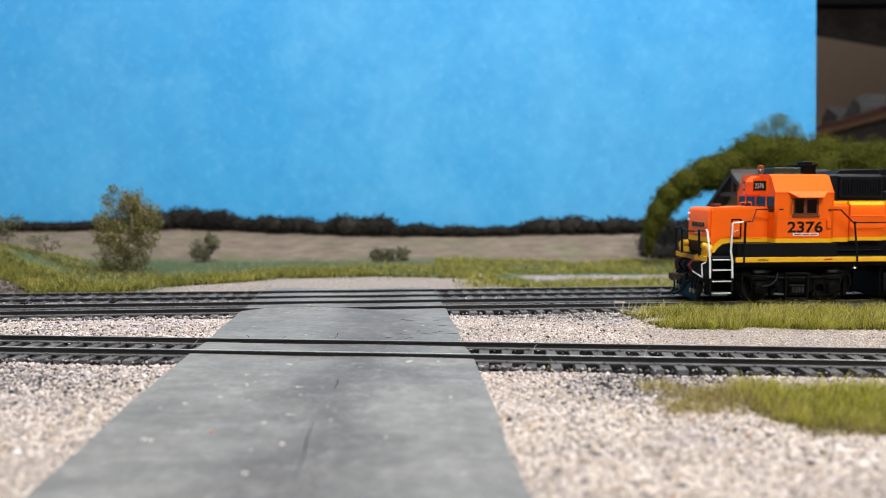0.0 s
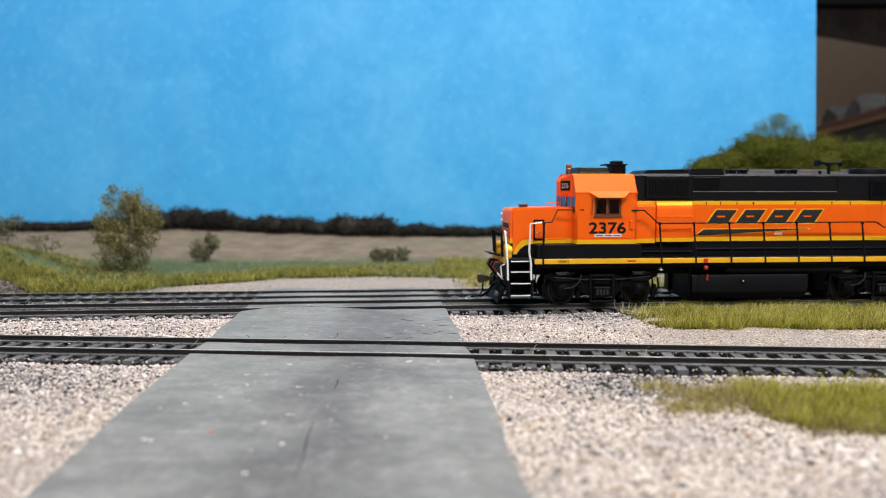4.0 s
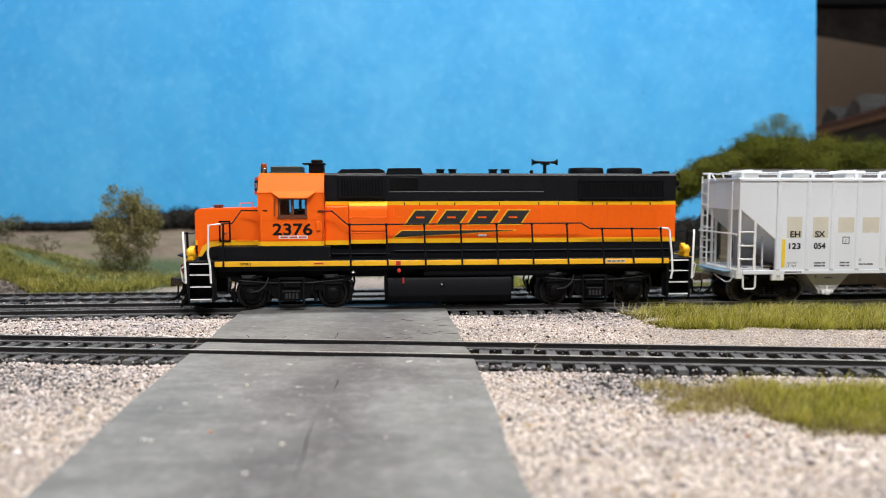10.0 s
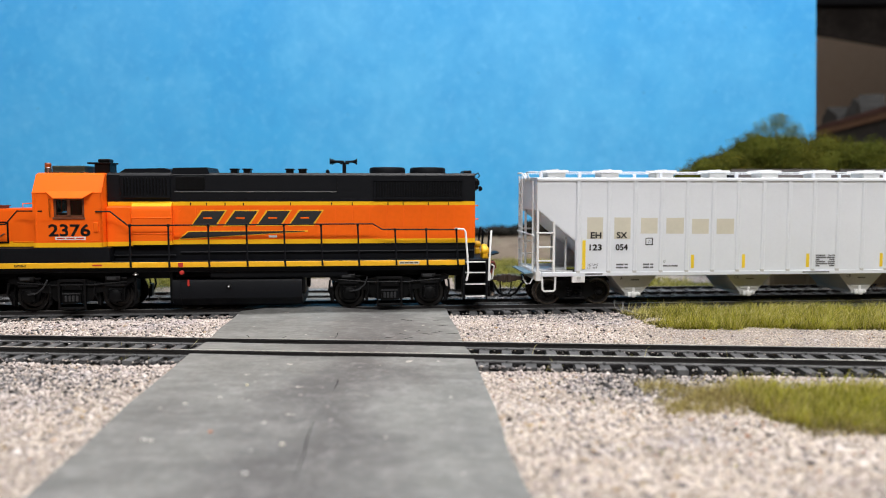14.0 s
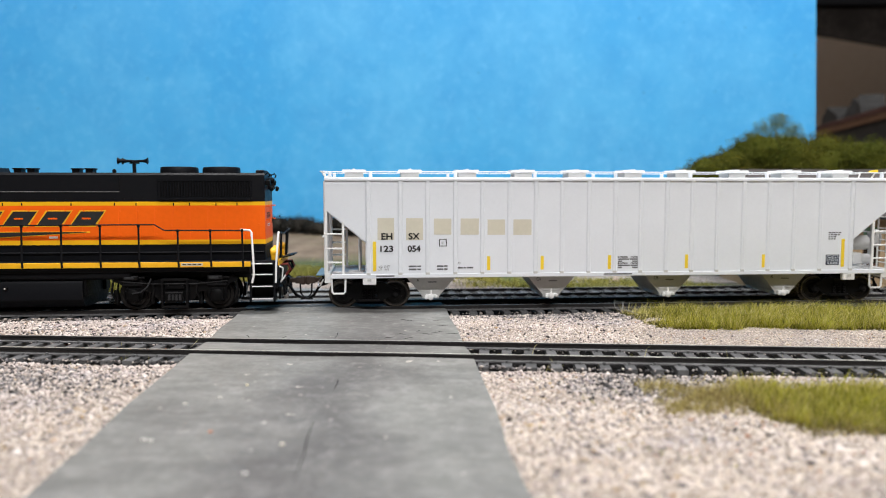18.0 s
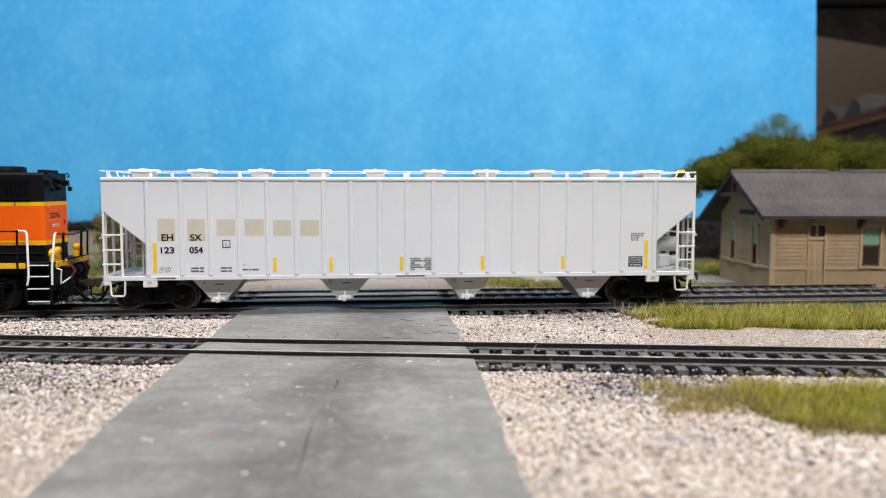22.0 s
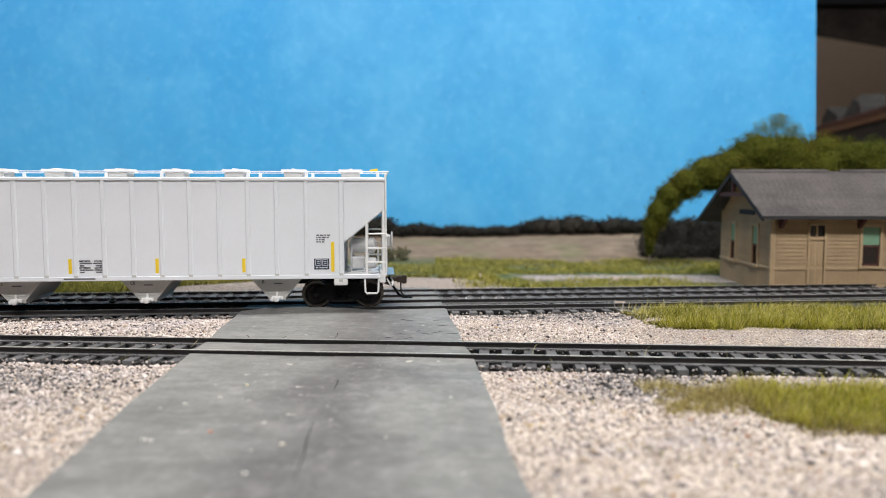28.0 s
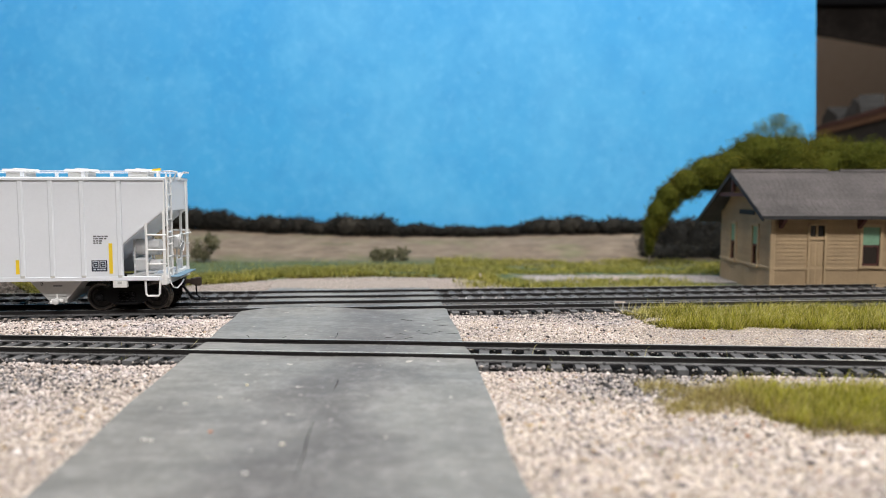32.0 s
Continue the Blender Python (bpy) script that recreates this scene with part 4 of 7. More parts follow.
def hedge():
    h = thing("hanging_bush", "tall drooping green foliage mass behind the depot", "bush")
    arch = [(137, 505, 12, 3.4, 5, 9), (138, 506, 21, 5.5, 8, 10), (143, 507, 31, 8, 9, 11), (150, 509, 41, 9, 11, 11), (162, 511, 50, 12, 13, 11),
            (178, 513, 57, 15, 15, 12), (194, 516, 62, 15, 16, 12)]
    mass = [(214, 521, 68, 22, 18, 16), (236, 524, 67, 22, 20, 16), (262, 526, 66, 24, 20, 17), (292, 526, 63, 26, 22, 17), (322, 524, 60, 26, 22, 18),
            (225, 528, 45, 20, 16, 26), (262, 530, 42, 30, 18, 34), (310, 530, 40, 34, 20, 36), (350, 526, 58, 28, 22, 22), (352, 530, 36, 30, 20, 36),
            (205, 522, 60, 16, 14, 13), (250, 516, 60, 22, 16, 18), (300, 515, 58, 26, 16, 18)]
    blobs = arch + mass
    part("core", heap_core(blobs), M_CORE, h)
    p = lump(blobs, 120000)
    leaf_soup("foliage", p, rng.uniform(0.35, 0.75, len(p)), M_HEDGE, h)
    # stems that hold the mass up
    g = Geo()
    for x, y, r in ((228, 528, 2.4), (262, 532, 3.0), (310, 532, 3.0), (350, 530, 2.6)):
        g.tube([(x, y, float(ground_z(x, y)) - 1), (x + 1, y, 20), (x - 1, y, 45)], [r, r * 0.8, r * 0.5], 7)
    g.tube([(137.5, 506, float(ground_z(138, 506)) - 1), (137, 506, 15), (140, 507, 32)], [0.5, 0.6, 0.5], 6)
    part("stem", g, M_BARK, h)
    # airy crown of bare fibre behind the mass
    w = thing("wispy_tree", "airy grey-green fibre tree crown above the bushes", "tree", m=pose(0.236, 0.545, float(ground_z(244, 545)) * U))
    g = Geo()
    g.tube([(0, 0, -1), (1, 0, 40), (0, 0, 88)], [1.6, 1.2, 0.5], 6)
    part("trunk", g, M_BARK, w)
    n = 21000
    d = rng.normal(size=(n, 3))
    d /= np.linalg.norm(d, axis=1, keepdims=True)
    p = np.array([0, 0, 81.0]) + d * np.array([21, 12, 19]) * rng.uniform(0.3, 1.0, (n, 1)) ** 0.5
    p = p[(p[:, 2] > 66) & (np.sin(d[:, 0] * 6 + 1.0) * np.cos(d[:, 2] * 7) + 0.5 * np.sin(d[:, 0] * 15 + d[:, 2] * 11) + 0.9 > rng.uniform(0, 1.5, n))]
    leaf_soup("crown", p, rng.uniform(0.3, 0.55, len(p)), islands("grey_green_fibre", [(0, (0.09, 0.15, 0.10)), (1, (0.20, 0.27, 0.18))], 0.9, 0.3), w)


def shade_scrub():
    """Dark trees between the bush and the depot, and low scrub added for the shaded field."""
    t = thing("field_shade_scrub", "dark trees and low scrub standing in for shaded field", "bush", kind="stuff")
    rnd = random.Random(12)
    tall = [(x, 556 + rnd.uniform(-6, 6), 5.0, rnd.uniform(9, 13), 7, rnd.uniform(15, 18)) for x in range(152, 300, 8)]
    # the low row is added: its dark colour is the field's shadow
    low = [(x, 538 + rnd.uniform(-6, 6), -1.0, rnd.uniform(9, 14), 9, rnd.uniform(9, 12)) for x in range(150, 290, 9)]
    brown = islands("field_shade_leaf", [(0.0, (0.016, 0.016, 0.013)), (0.6, (0.045, 0.043, 0.034)), (1.0, (0.085, 0.078, 0.06))], 0.95)
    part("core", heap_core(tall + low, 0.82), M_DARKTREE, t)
    p = lump(tall, 12000, 0.2)
    leaf_soup("foliage", p, rng.uniform(0.5, 1.0, len(p)), M_DARKTREE, t)
    p = lump(low, 11000, 0.2)
    leaf_soup("foliage", p, rng.uniform(0.4, 0.9, len(p)), brown, t)


TREE_U = [0, 150, 250, 300, 380, 430, 500, 560, 620, 680, 700, 760, 850, 900, 940, 1000, 1060, 1130, 1450]
TREE_TOP = [397, 394, 374, 366, 368, 384, 380, 388, 380, 382, 394, 396, 400, 400, 388, 380, 386, 384, 387]


def treeline():
    t = thing("far_treeline", "dark uneven line of distant trees before the backdrop", "trees", kind="stuff")
    blobs = []
    rnd = random.Random(3)
    x = -400
    while x < 330:
        u = 784 + x / 648 * 1350
        top = np.interp(u, TREE_U, TREE_TOP) + 3 * math.sin(u / 11)
        z = 46.6 - (top + 2 - 336) * 648 / 1350
        z0 = float(ground_z(x, 648))
        h = max(4.0, (z - z0) / 2)
        blobs.append((x, 650 + rnd.uniform(-4, 4), z0 + h * 0.95, rnd.uniform(7, 11), 6, h * rnd.uniform(0.95, 1.08)))
        x += rnd.uniform(5.5, 8.5)
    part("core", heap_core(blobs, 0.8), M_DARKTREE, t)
    p = lump(blobs, 42000, 0.22)
    leaf_soup("foliage", p, rng.uniform(0.6, 1.3, len(p)), M_DARKTREE, t)


def plants():
    tree("tree", "bushy small olive model tree with fine twigs", -177, 424, 50, 16, 11, 19000, leaf=0.46,
         clumps=[(-6, 0, 47, 3.2), (-10, 2, 41, 4), (3, 0, 39, 7), (11, 2, 33, 8), (-5, -3, 31, 8.5), (-12, 2, 21, 7.5), (0, -3, 19, 10), (11, 0, 20, 8), (-6, -2, 8, 9), (6, 1, 7, 7.5), (16, 3, 28, 4.5), (-14, 0, 29, 4)])
    tree("shrub", "small dark olive shrub in the field", -158, 500, 20, 10, 12, 2600, leaf=0.55, mat=M_SHRUB, category="shrub", clumps=[(-5, 0, 6, 4), (1, 0, 5, 4), (7, 0, 12, 4.5), (4, 0, 15, 3)])
    tree("shrub", "low grey-green shrub in the field", -36, 505, 8.5, 14, 13, 2600, leaf=0.55, mat=M_SHRUB, category="shrub", clumps=[(-9, 0, 4, 4.5), (0, 0, 4.5, 4.5), (9, 0, 5, 5)])
    tree("shrub", "leafy olive shrub on the grassy bank", -256, 440, 18, 14, 14, 2200, leaf=0.55, mat=M_SHRUB, category="shrub", clumps=[(-8, 0, 9, 6), (3, 0, 12, 5), (10, 0, 15, 4), (-4, 0, 15, 5)])
    tree("shrub", "sparse dry shrub on the grassy bank", -234, 446, 15, 12, 15, 420, leaf=0.55, mat=M_SHRUB, category="shrub")


# ---- depot ----
def depot():
    d = thing("depot_building", "tan clapboard railway depot with grey shingle roof", "building")
    X0, X1, Y0, Y1, EZ, RZ, YR = 162.3, 330.0, 376.0, 444.0, 33.0, 56.3, 410.0
    base = -5.0
    openings = [(181.0, 188.2, -2.0, 29.0), (206.5, 216.0, 9.0, 28.5), (240, 247, -2, 29), (262, 271, 9, 28.5), (290, 299, 9, 28.5)]

    def boards(parent, along, fixed, a, b, holes, top, gable=False):
        z = 8.2
        while z < top:
            h = min(1.9, top - z)
            spans = [(a, b)]
            if gable and z > EZ:
                k = (z + h / 2 - EZ) / (RZ - EZ)
                mid = (a + b) / 2
                spans = [(a + (mid - a) * k, b - (b - mid) * k)]
            for lo, hi, z0, z1 in holes:
                if z + h > z0 + 0.01 and z < z1 - 0.01:
                    spans = [q for s in spans for q in ((s[0], min(s[1], lo)), (max(s[0], hi), s[1])) if q[1] - q[0] > 0.3]
            for lo, hi in spans:
                g = Geo()
                if along == "x":
                    g.prism([(fixed - 0.45, z), (fixed - 0.1, z + h), (fixed + 1.4, z + h), (fixed + 1.4, z)], lo, hi, "x")
                else:
                    g.prism([(fixed - 0.45, z), (fixed - 0.1, z + h), (fixed + 1.4, z + h), (fixed + 1.4, z)], lo, hi, "y")
                part("clapboard", g, M_TANWALL, parent)
            z += h

    front = part("front_wall", Geo().box(X0, X1, Y0 + 1.4, Y0 + 2.0, 29.2, 36).box(X0, 181, Y0 + 1.4, Y0 + 2.2, base, 36), M_TANWALL, d)
    boards(front, "x", Y0, X0, X1, openings, 35)
    # plain upright panels below the belt rail
    def wainscot(parent, along, fixed, a, b, gaps):
        x = a
        while x < b - 0.1:
            e = min(x + 17.0, b)
            for lo, hi in gaps:
                if lo <= x < hi:
                    x = hi
                    e = min(hi + 17.0, b)
                elif x < lo < e:
                    e = lo
            if e - x > 0.3:
                g = Geo()
                if along == "x":
                    g.box(x + 0.03, e - 0.03, fixed - 0.3, fixed + 1.4, base, 7.1, 0.08)
                else:
                    g.box(fixed - 0.3, fixed + 1.4, x + 0.03, e - 0.03, base, 7.1, 0.08)
                part("wainscot_panel", g, M_TANWALL, parent)
            x = e

    wainscot(front, "x", Y0, X0, X1, [(o[0], o[1]) for o in openings if o[2] < 0])
    end_holes = [(391, 399, 8, 28), (421, 429, 8, 28)]
    end = part("end_wall", Geo().box(X0 + 1.4, X0 + 2.0, Y0, Y1, base, 8).box(X0 + 1.4, X0 + 2.0, Y0, Y1, 28.2, 34), M_TANWALL, d)
    boards(end, "y", X0, Y0, Y1, end_holes, 54, True)
    wainscot(end, "y", X0, Y0, Y1, [])
    part("back_wall", Geo().box(X0, X1, Y1 - 2, Y1, base, 35), M_TANWALL, d)
    part("far_wall", Geo().prism([(Y0, base), (Y1, base), (Y1, EZ), (YR, RZ - 2), (Y0, EZ)], X1 - 2, X1, "x"), M_TANWALL, d)
    part("interior_floor", Geo().box(X0 + 2, X1 - 2, Y0 + 2, Y1 - 2, base, -1), M_FASCIA, d)
    part("corner_board", Geo().box(X0 - 0.8, X0 + 1.6, Y0 - 0.8, Y0 + 1.2, base, 34, 0.15), M_TRIM, d)
    for a, b in ((X0 - 0.5, 180), (189.2, 239), (248, X1)):
        part("belt_rail", Geo().box(a, b, Y0 - 0.9, Y0 - 0.3, 7.0, 8.2, 0.1), M_TRIM, d)
    for x in (X0 + 3.2, 204.2):
        part("corner_bracket", Geo().prism([(Y0 - 0.4, 33), (Y0 - 0.4, 27.5), (Y0 - 1.2, 27.5), (Y0 - 6.0, 31.5), (Y0 - 6.0, 33)], x, x + 1.6, "x"), M_BROWNRED, d, "dark red eave bracket")
    part("belt_rail", Geo().box(X0 - 0.9, X0 - 0.3, Y0 - 0.5, Y1, 7.0, 8.2, 0.1), M_TRIM, d)
    part("plinth", Geo().box(X0 - 0.7, X1, Y0 - 0.75, Y0 - 0.2, base, -0.2, 0.1), M_TRIM, d)

    def window(x0, x1, z0, z1, along, fixed, blind=True):
        def bx(g, a, b, o0, o1, z2, z3):
            return g.box(a, b, fixed + o0, fixed + o1, z2, z3) if along == "x" else g.box(fixed + o0, fixed + o1, a, b, z2, z3)

        fr = Geo()
        bx(fr, x0 - 0.9, x0 + 0.5, -0.9, 0.8, z0 - 0.6, z1 + 1.0)
        bx(fr, x1 - 0.5, x1 + 0.9, -0.9, 0.8, z0 - 0.6, z1 + 1.0)
        bx(fr, x0 - 0.9, x1 + 0.9, -1.0, 0.8, z1 - 0.3, z1 + 1.2)
        w = part("window", fr, M_TRIM, d)
        part("sill", bx(Geo(), x0 - 1.4, x1 + 1.4, -1.6, 0.6, z0 - 1.3, z0), M_TRIM, w)
        part("lower_sash", bx(bx(bx(Geo(), x0 + 0.5, x0 + 1.3, -0.1, 0.6, z0, (z0 + z1) / 2), x1 - 1.3, x1 - 0.5, -0.1, 0.6, z0, (z0 + z1) / 2), x0 + 0.5, x1 - 0.5, -0.1, 0.6, z0, z0 + 1.0), M_BROWNRED, w)
        part("meeting_rail", bx(Geo(), x0, x1, -0.2, 0.5, (z0 + z1) / 2 - 0.4, (z0 + z1) / 2 + 0.4), M_BROWNRED, w)
        part("pane", bx(Geo(), x0, x1, 0.3, 0.5, z0, z1), M_GLASS, w)
        if blind:
            part("blind", bx(Geo(), x0, x1, -0.1, 0.15, (z0 + z1) / 2 + 0.6, z1), M_SHADE, w)
        part("dark_room", bx(Geo(), x0, x1, 1.6, 2.0, z0, z1), M_UMBER, w)

    for i in (1, 3, 4):
        window(*openings[i], "x", Y0)
    for lo, hi, z0, z1 in end_holes:
        window(lo, hi, z0, z1, "y", X0)
    for x0, x1, z0, z1 in (openings[0], openings[2]):
        dr = part("door", Geo().box(x0, x1, Y0 + 0.2, Y0 + 1.0, -2, 22.0, 0.1), M_TRIM, d, "tan panelled wooden door")
        for zz0, zz1 in ((0, 7.5), (9, 20.5)):
            for a, b in ((x0 + 0.8, (x0 + x1) / 2 - 0.4), ((x0 + x1) / 2 + 0.4, x1 - 0.8)):
                part("panel", Geo().box(a, b, Y0 - 0.02, Y0 + 0.25, zz0, zz1, 0.15), M_TANWALL, dr)
        part("door_frame", Geo().box(x0 - 1.0, x0, Y0 - 0.9, Y0 + 1, -2, 30).box(x1, x1 + 1.0, Y0 - 0.9, Y0 + 1, -2, 30).box(x0, x1, Y0 - 0.7, Y0 + 1, 22, 23)
             .box(x0 - 1, x1 + 1, Y0 - 0.9, Y0 + 1, 29, 30), M_TRIM, d)
        part("transom_sash", Geo().box((x0 + x1) / 2 - 0.5, (x0 + x1) / 2 + 0.5, Y0 - 0.2, Y0 + 0.7, 23, 29).box(x0, x1, Y0 - 0.2, Y0 + 0.7, 23.0, 23.5), M_TRIM, d)
        for a, b in ((x0 + 0.2, (x0 + x1) / 2 - 0.3), ((x0 + x1) / 2 + 0.3, x1 - 0.2)):
            part("transom_pane", Geo().box(a, b, Y0 + 0.3, Y0 + 0.6, 23.2, 28.8), M_GLASS, d)
        part("dark_hall", Geo().box(x0, x1, Y0 + 1.6, Y0 + 2, 22, 29), M_UMBER, d)
    # roof: two slopes of overlapping courses
    XR, YE0, YE1 = 154.0, 367.3, 464.0
    zE, zB = 33.9, 28.0  # front and rear eaves
    g = Geo()
    th = 0.9
    for ye, ze in ((YE0, zE), (YE1, zB)):
        g.add([(XR, ye, ze), (X1 + 8, ye, ze), (X1 + 8, YR, RZ), (XR, YR, RZ), (XR, ye, ze - th), (X1 + 8, ye, ze - th), (X1 + 8, YR, RZ - th), (XR, YR, RZ - th)],
              [(0, 1, 2, 3), (7, 6, 5, 4), (0, 4, 5, 1), (1, 5, 6, 2), (2, 6, 7, 3), (3, 7, 4, 0)])
    roof = part("roof", g, M_SHINGLE, d)
    for s, ye, ze in ((0, YE0, zE), (1, YE1, zB)):
        n = 17
        rnd = random.Random(s)
        for k in range(n):
            y0, y1 = ye + (YR - ye) * k / n, ye + (YR - ye) * (k + 1.15) / n
            z0, z1 = ze + (RZ - ze) * k / n, ze + (RZ - ze) * (k + 1.15) / n
            if k == n - 1:
                y1, z1 = YR, RZ
            c = Geo()
            x = XR - 0.2 - rnd.uniform(0, 3)
            while x < X1 + 8:
                w = rnd.uniform(2.6, 3.4)
                a, b = max(x, XR - 0.2), min(x + w - 0.12, X1 + 8.2)
                e = rnd.uniform(0.11, 0.17)
                if b > a:
                    c.add([(a, y0, z0 + 0.05), (b, y0, z0 + 0.05), (b, y1, z1 + 0.03), (a, y1, z1 + 0.03), (a, y0, z0 + e), (b, y0, z0 + e), (b, y1, z1 + 0.1), (a, y1, z1 + 0.1)],
                          [(4, 5, 6, 7), (0, 1, 5, 4), (0, 4, 7, 3), (1, 2, 6, 5)])
                x += w
            part("shingle_course", c, M_SHINGLE, roof)
    for a, b in ((XR, 205.5), (212, X1 + 8)):
        part("ridge_cap", Geo().prism([(YR - 1.3, RZ - 0.2), (YR - 0.4, RZ + 1.1), (YR + 0.4, RZ + 1.1), (YR + 1.3, RZ - 0.2)], a, b, "x"), M_SHINGLE, roof)
    # gable timbers and eave boards
    for s, ye, ze in ((0, YE0, zE), (1, YE1, zB)):
        part("bargeboard", Geo().add([(XR - 0.3, ye, ze - 0.5), (XR - 0.3, YR, RZ - 0.5), (XR - 0.3, YR, RZ - 2.6), (XR - 0.3, ye, ze - 2.6),
                                      (XR + 0.7, ye, ze - 0.5), (XR + 0.7, YR, RZ - 0.5), (XR + 0.7, YR, RZ - 2.6), (XR + 0.7, ye, ze - 2.6)],
                                     [(0, 1, 2, 3), (7, 6, 5, 4), (3, 2, 6, 7), (0, 4, 5, 1)]), M_FASCIA, d)
    part("gable_beam", Geo().box(XR + 0.8, XR + 2.2, 391, 429, 43.0, 45.0, 0.1), M_BROWNRED, d)
    part("king_post", Geo().box(XR + 0.8, XR + 2.2, 409, 411, 45.4, 55, 0.1), M_BROWNRED, d)
    part("fascia_board", Geo().box(XR, X1 + 8, YE0 - 0.2, YE0 + 0.5, zE - 1.6, zE - 0.1), M_FASCIA, d)
    part("sign_bar", Geo().box(X0 - 0.9, X0 - 0.5, 396, 416, 33.5, 36.0, 0.1), M_FASCIA, d, "dark unlettered name board")


def far_room():
    """The neighbouring deck along the east side of the room, seen past the backdrop's edge."""
    s = thing("layout_shelf", "wooden shelf deck with red edge and clutter", "shelf")
    a, b = Vector((505, 870)), Vector((715, 1850))
    n = Vector((b.y - a.y, -(b.x - a.x))).normalized()

    def slab(z0, z1, o0, o1):
        p = [a + n * o0, b + n * o0, b + n * o1, a + n * o1]
        return Geo().prism([(q.x, q.y) for q in p], z0, z1, "z")

    part("fascia", slab(40, 128, 0, 12), M_FASCIA, s)
    part("edge_strip", slab(128, 136, -2, 12), M_SHELFWOOD, s)
    part("red_edge", slab(136, 142, -3, 12), M_BROWNRED, s)
    part("deck", slab(132, 138, 12, 300), M_SHELFWOOD, s)
    part("support", slab(-1100, 40, 250, 300), M_FASCIA, s)
    rnd = random.Random(8)
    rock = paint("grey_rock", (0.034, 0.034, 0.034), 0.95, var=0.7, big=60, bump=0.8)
    for k in range(16):
        t = 0.04 + 0.058 * k
        p = a + (b - a) * t + n * rnd.uniform(18, 70)
        h, w = rnd.uniform(18, 38), rnd.uniform(0.5, 1.0)
        g = Geo().prism([(-40 * w, 0), (42 * w, 0), (36 * w, h * rnd.uniform(0.3, 0.7)), (12 * w, h), (-10 * w, h * rnd.uniform(0.6, 1)), (-34 * w, h * 0.5)], -15, 15)
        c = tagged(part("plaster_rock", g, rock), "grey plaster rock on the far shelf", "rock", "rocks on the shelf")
        c.matrix_world = pose(p.x * U, p.y * U, 0.138, 0, 0, 78 + rnd.uniform(-25, 25))
    # added black sheet for the shade at the top of the far room
    v = thing("shade_cloth", "black cloth added for the dark shade above the far deck", "curtain")
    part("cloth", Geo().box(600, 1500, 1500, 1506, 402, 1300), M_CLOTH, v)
    # added panel: the wall's slanted shade is its dim mottled colour
    f = thing("wall_shade_panel", "dim brown-grey panel standing in for shade on the far wall", "panel")
    top = paint("wall_shade_mottle", (0.016, 0.0138, 0.0125), 0.95, var=0.75, big=14, fine=90, spec=0.03)
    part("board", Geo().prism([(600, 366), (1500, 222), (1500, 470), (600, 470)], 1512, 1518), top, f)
    for x in (700, 1400):
        part("hanger", Geo().box(x, x + 10, 1508, 1522, 460, 1300, 1), M_SHELFWOOD, f)


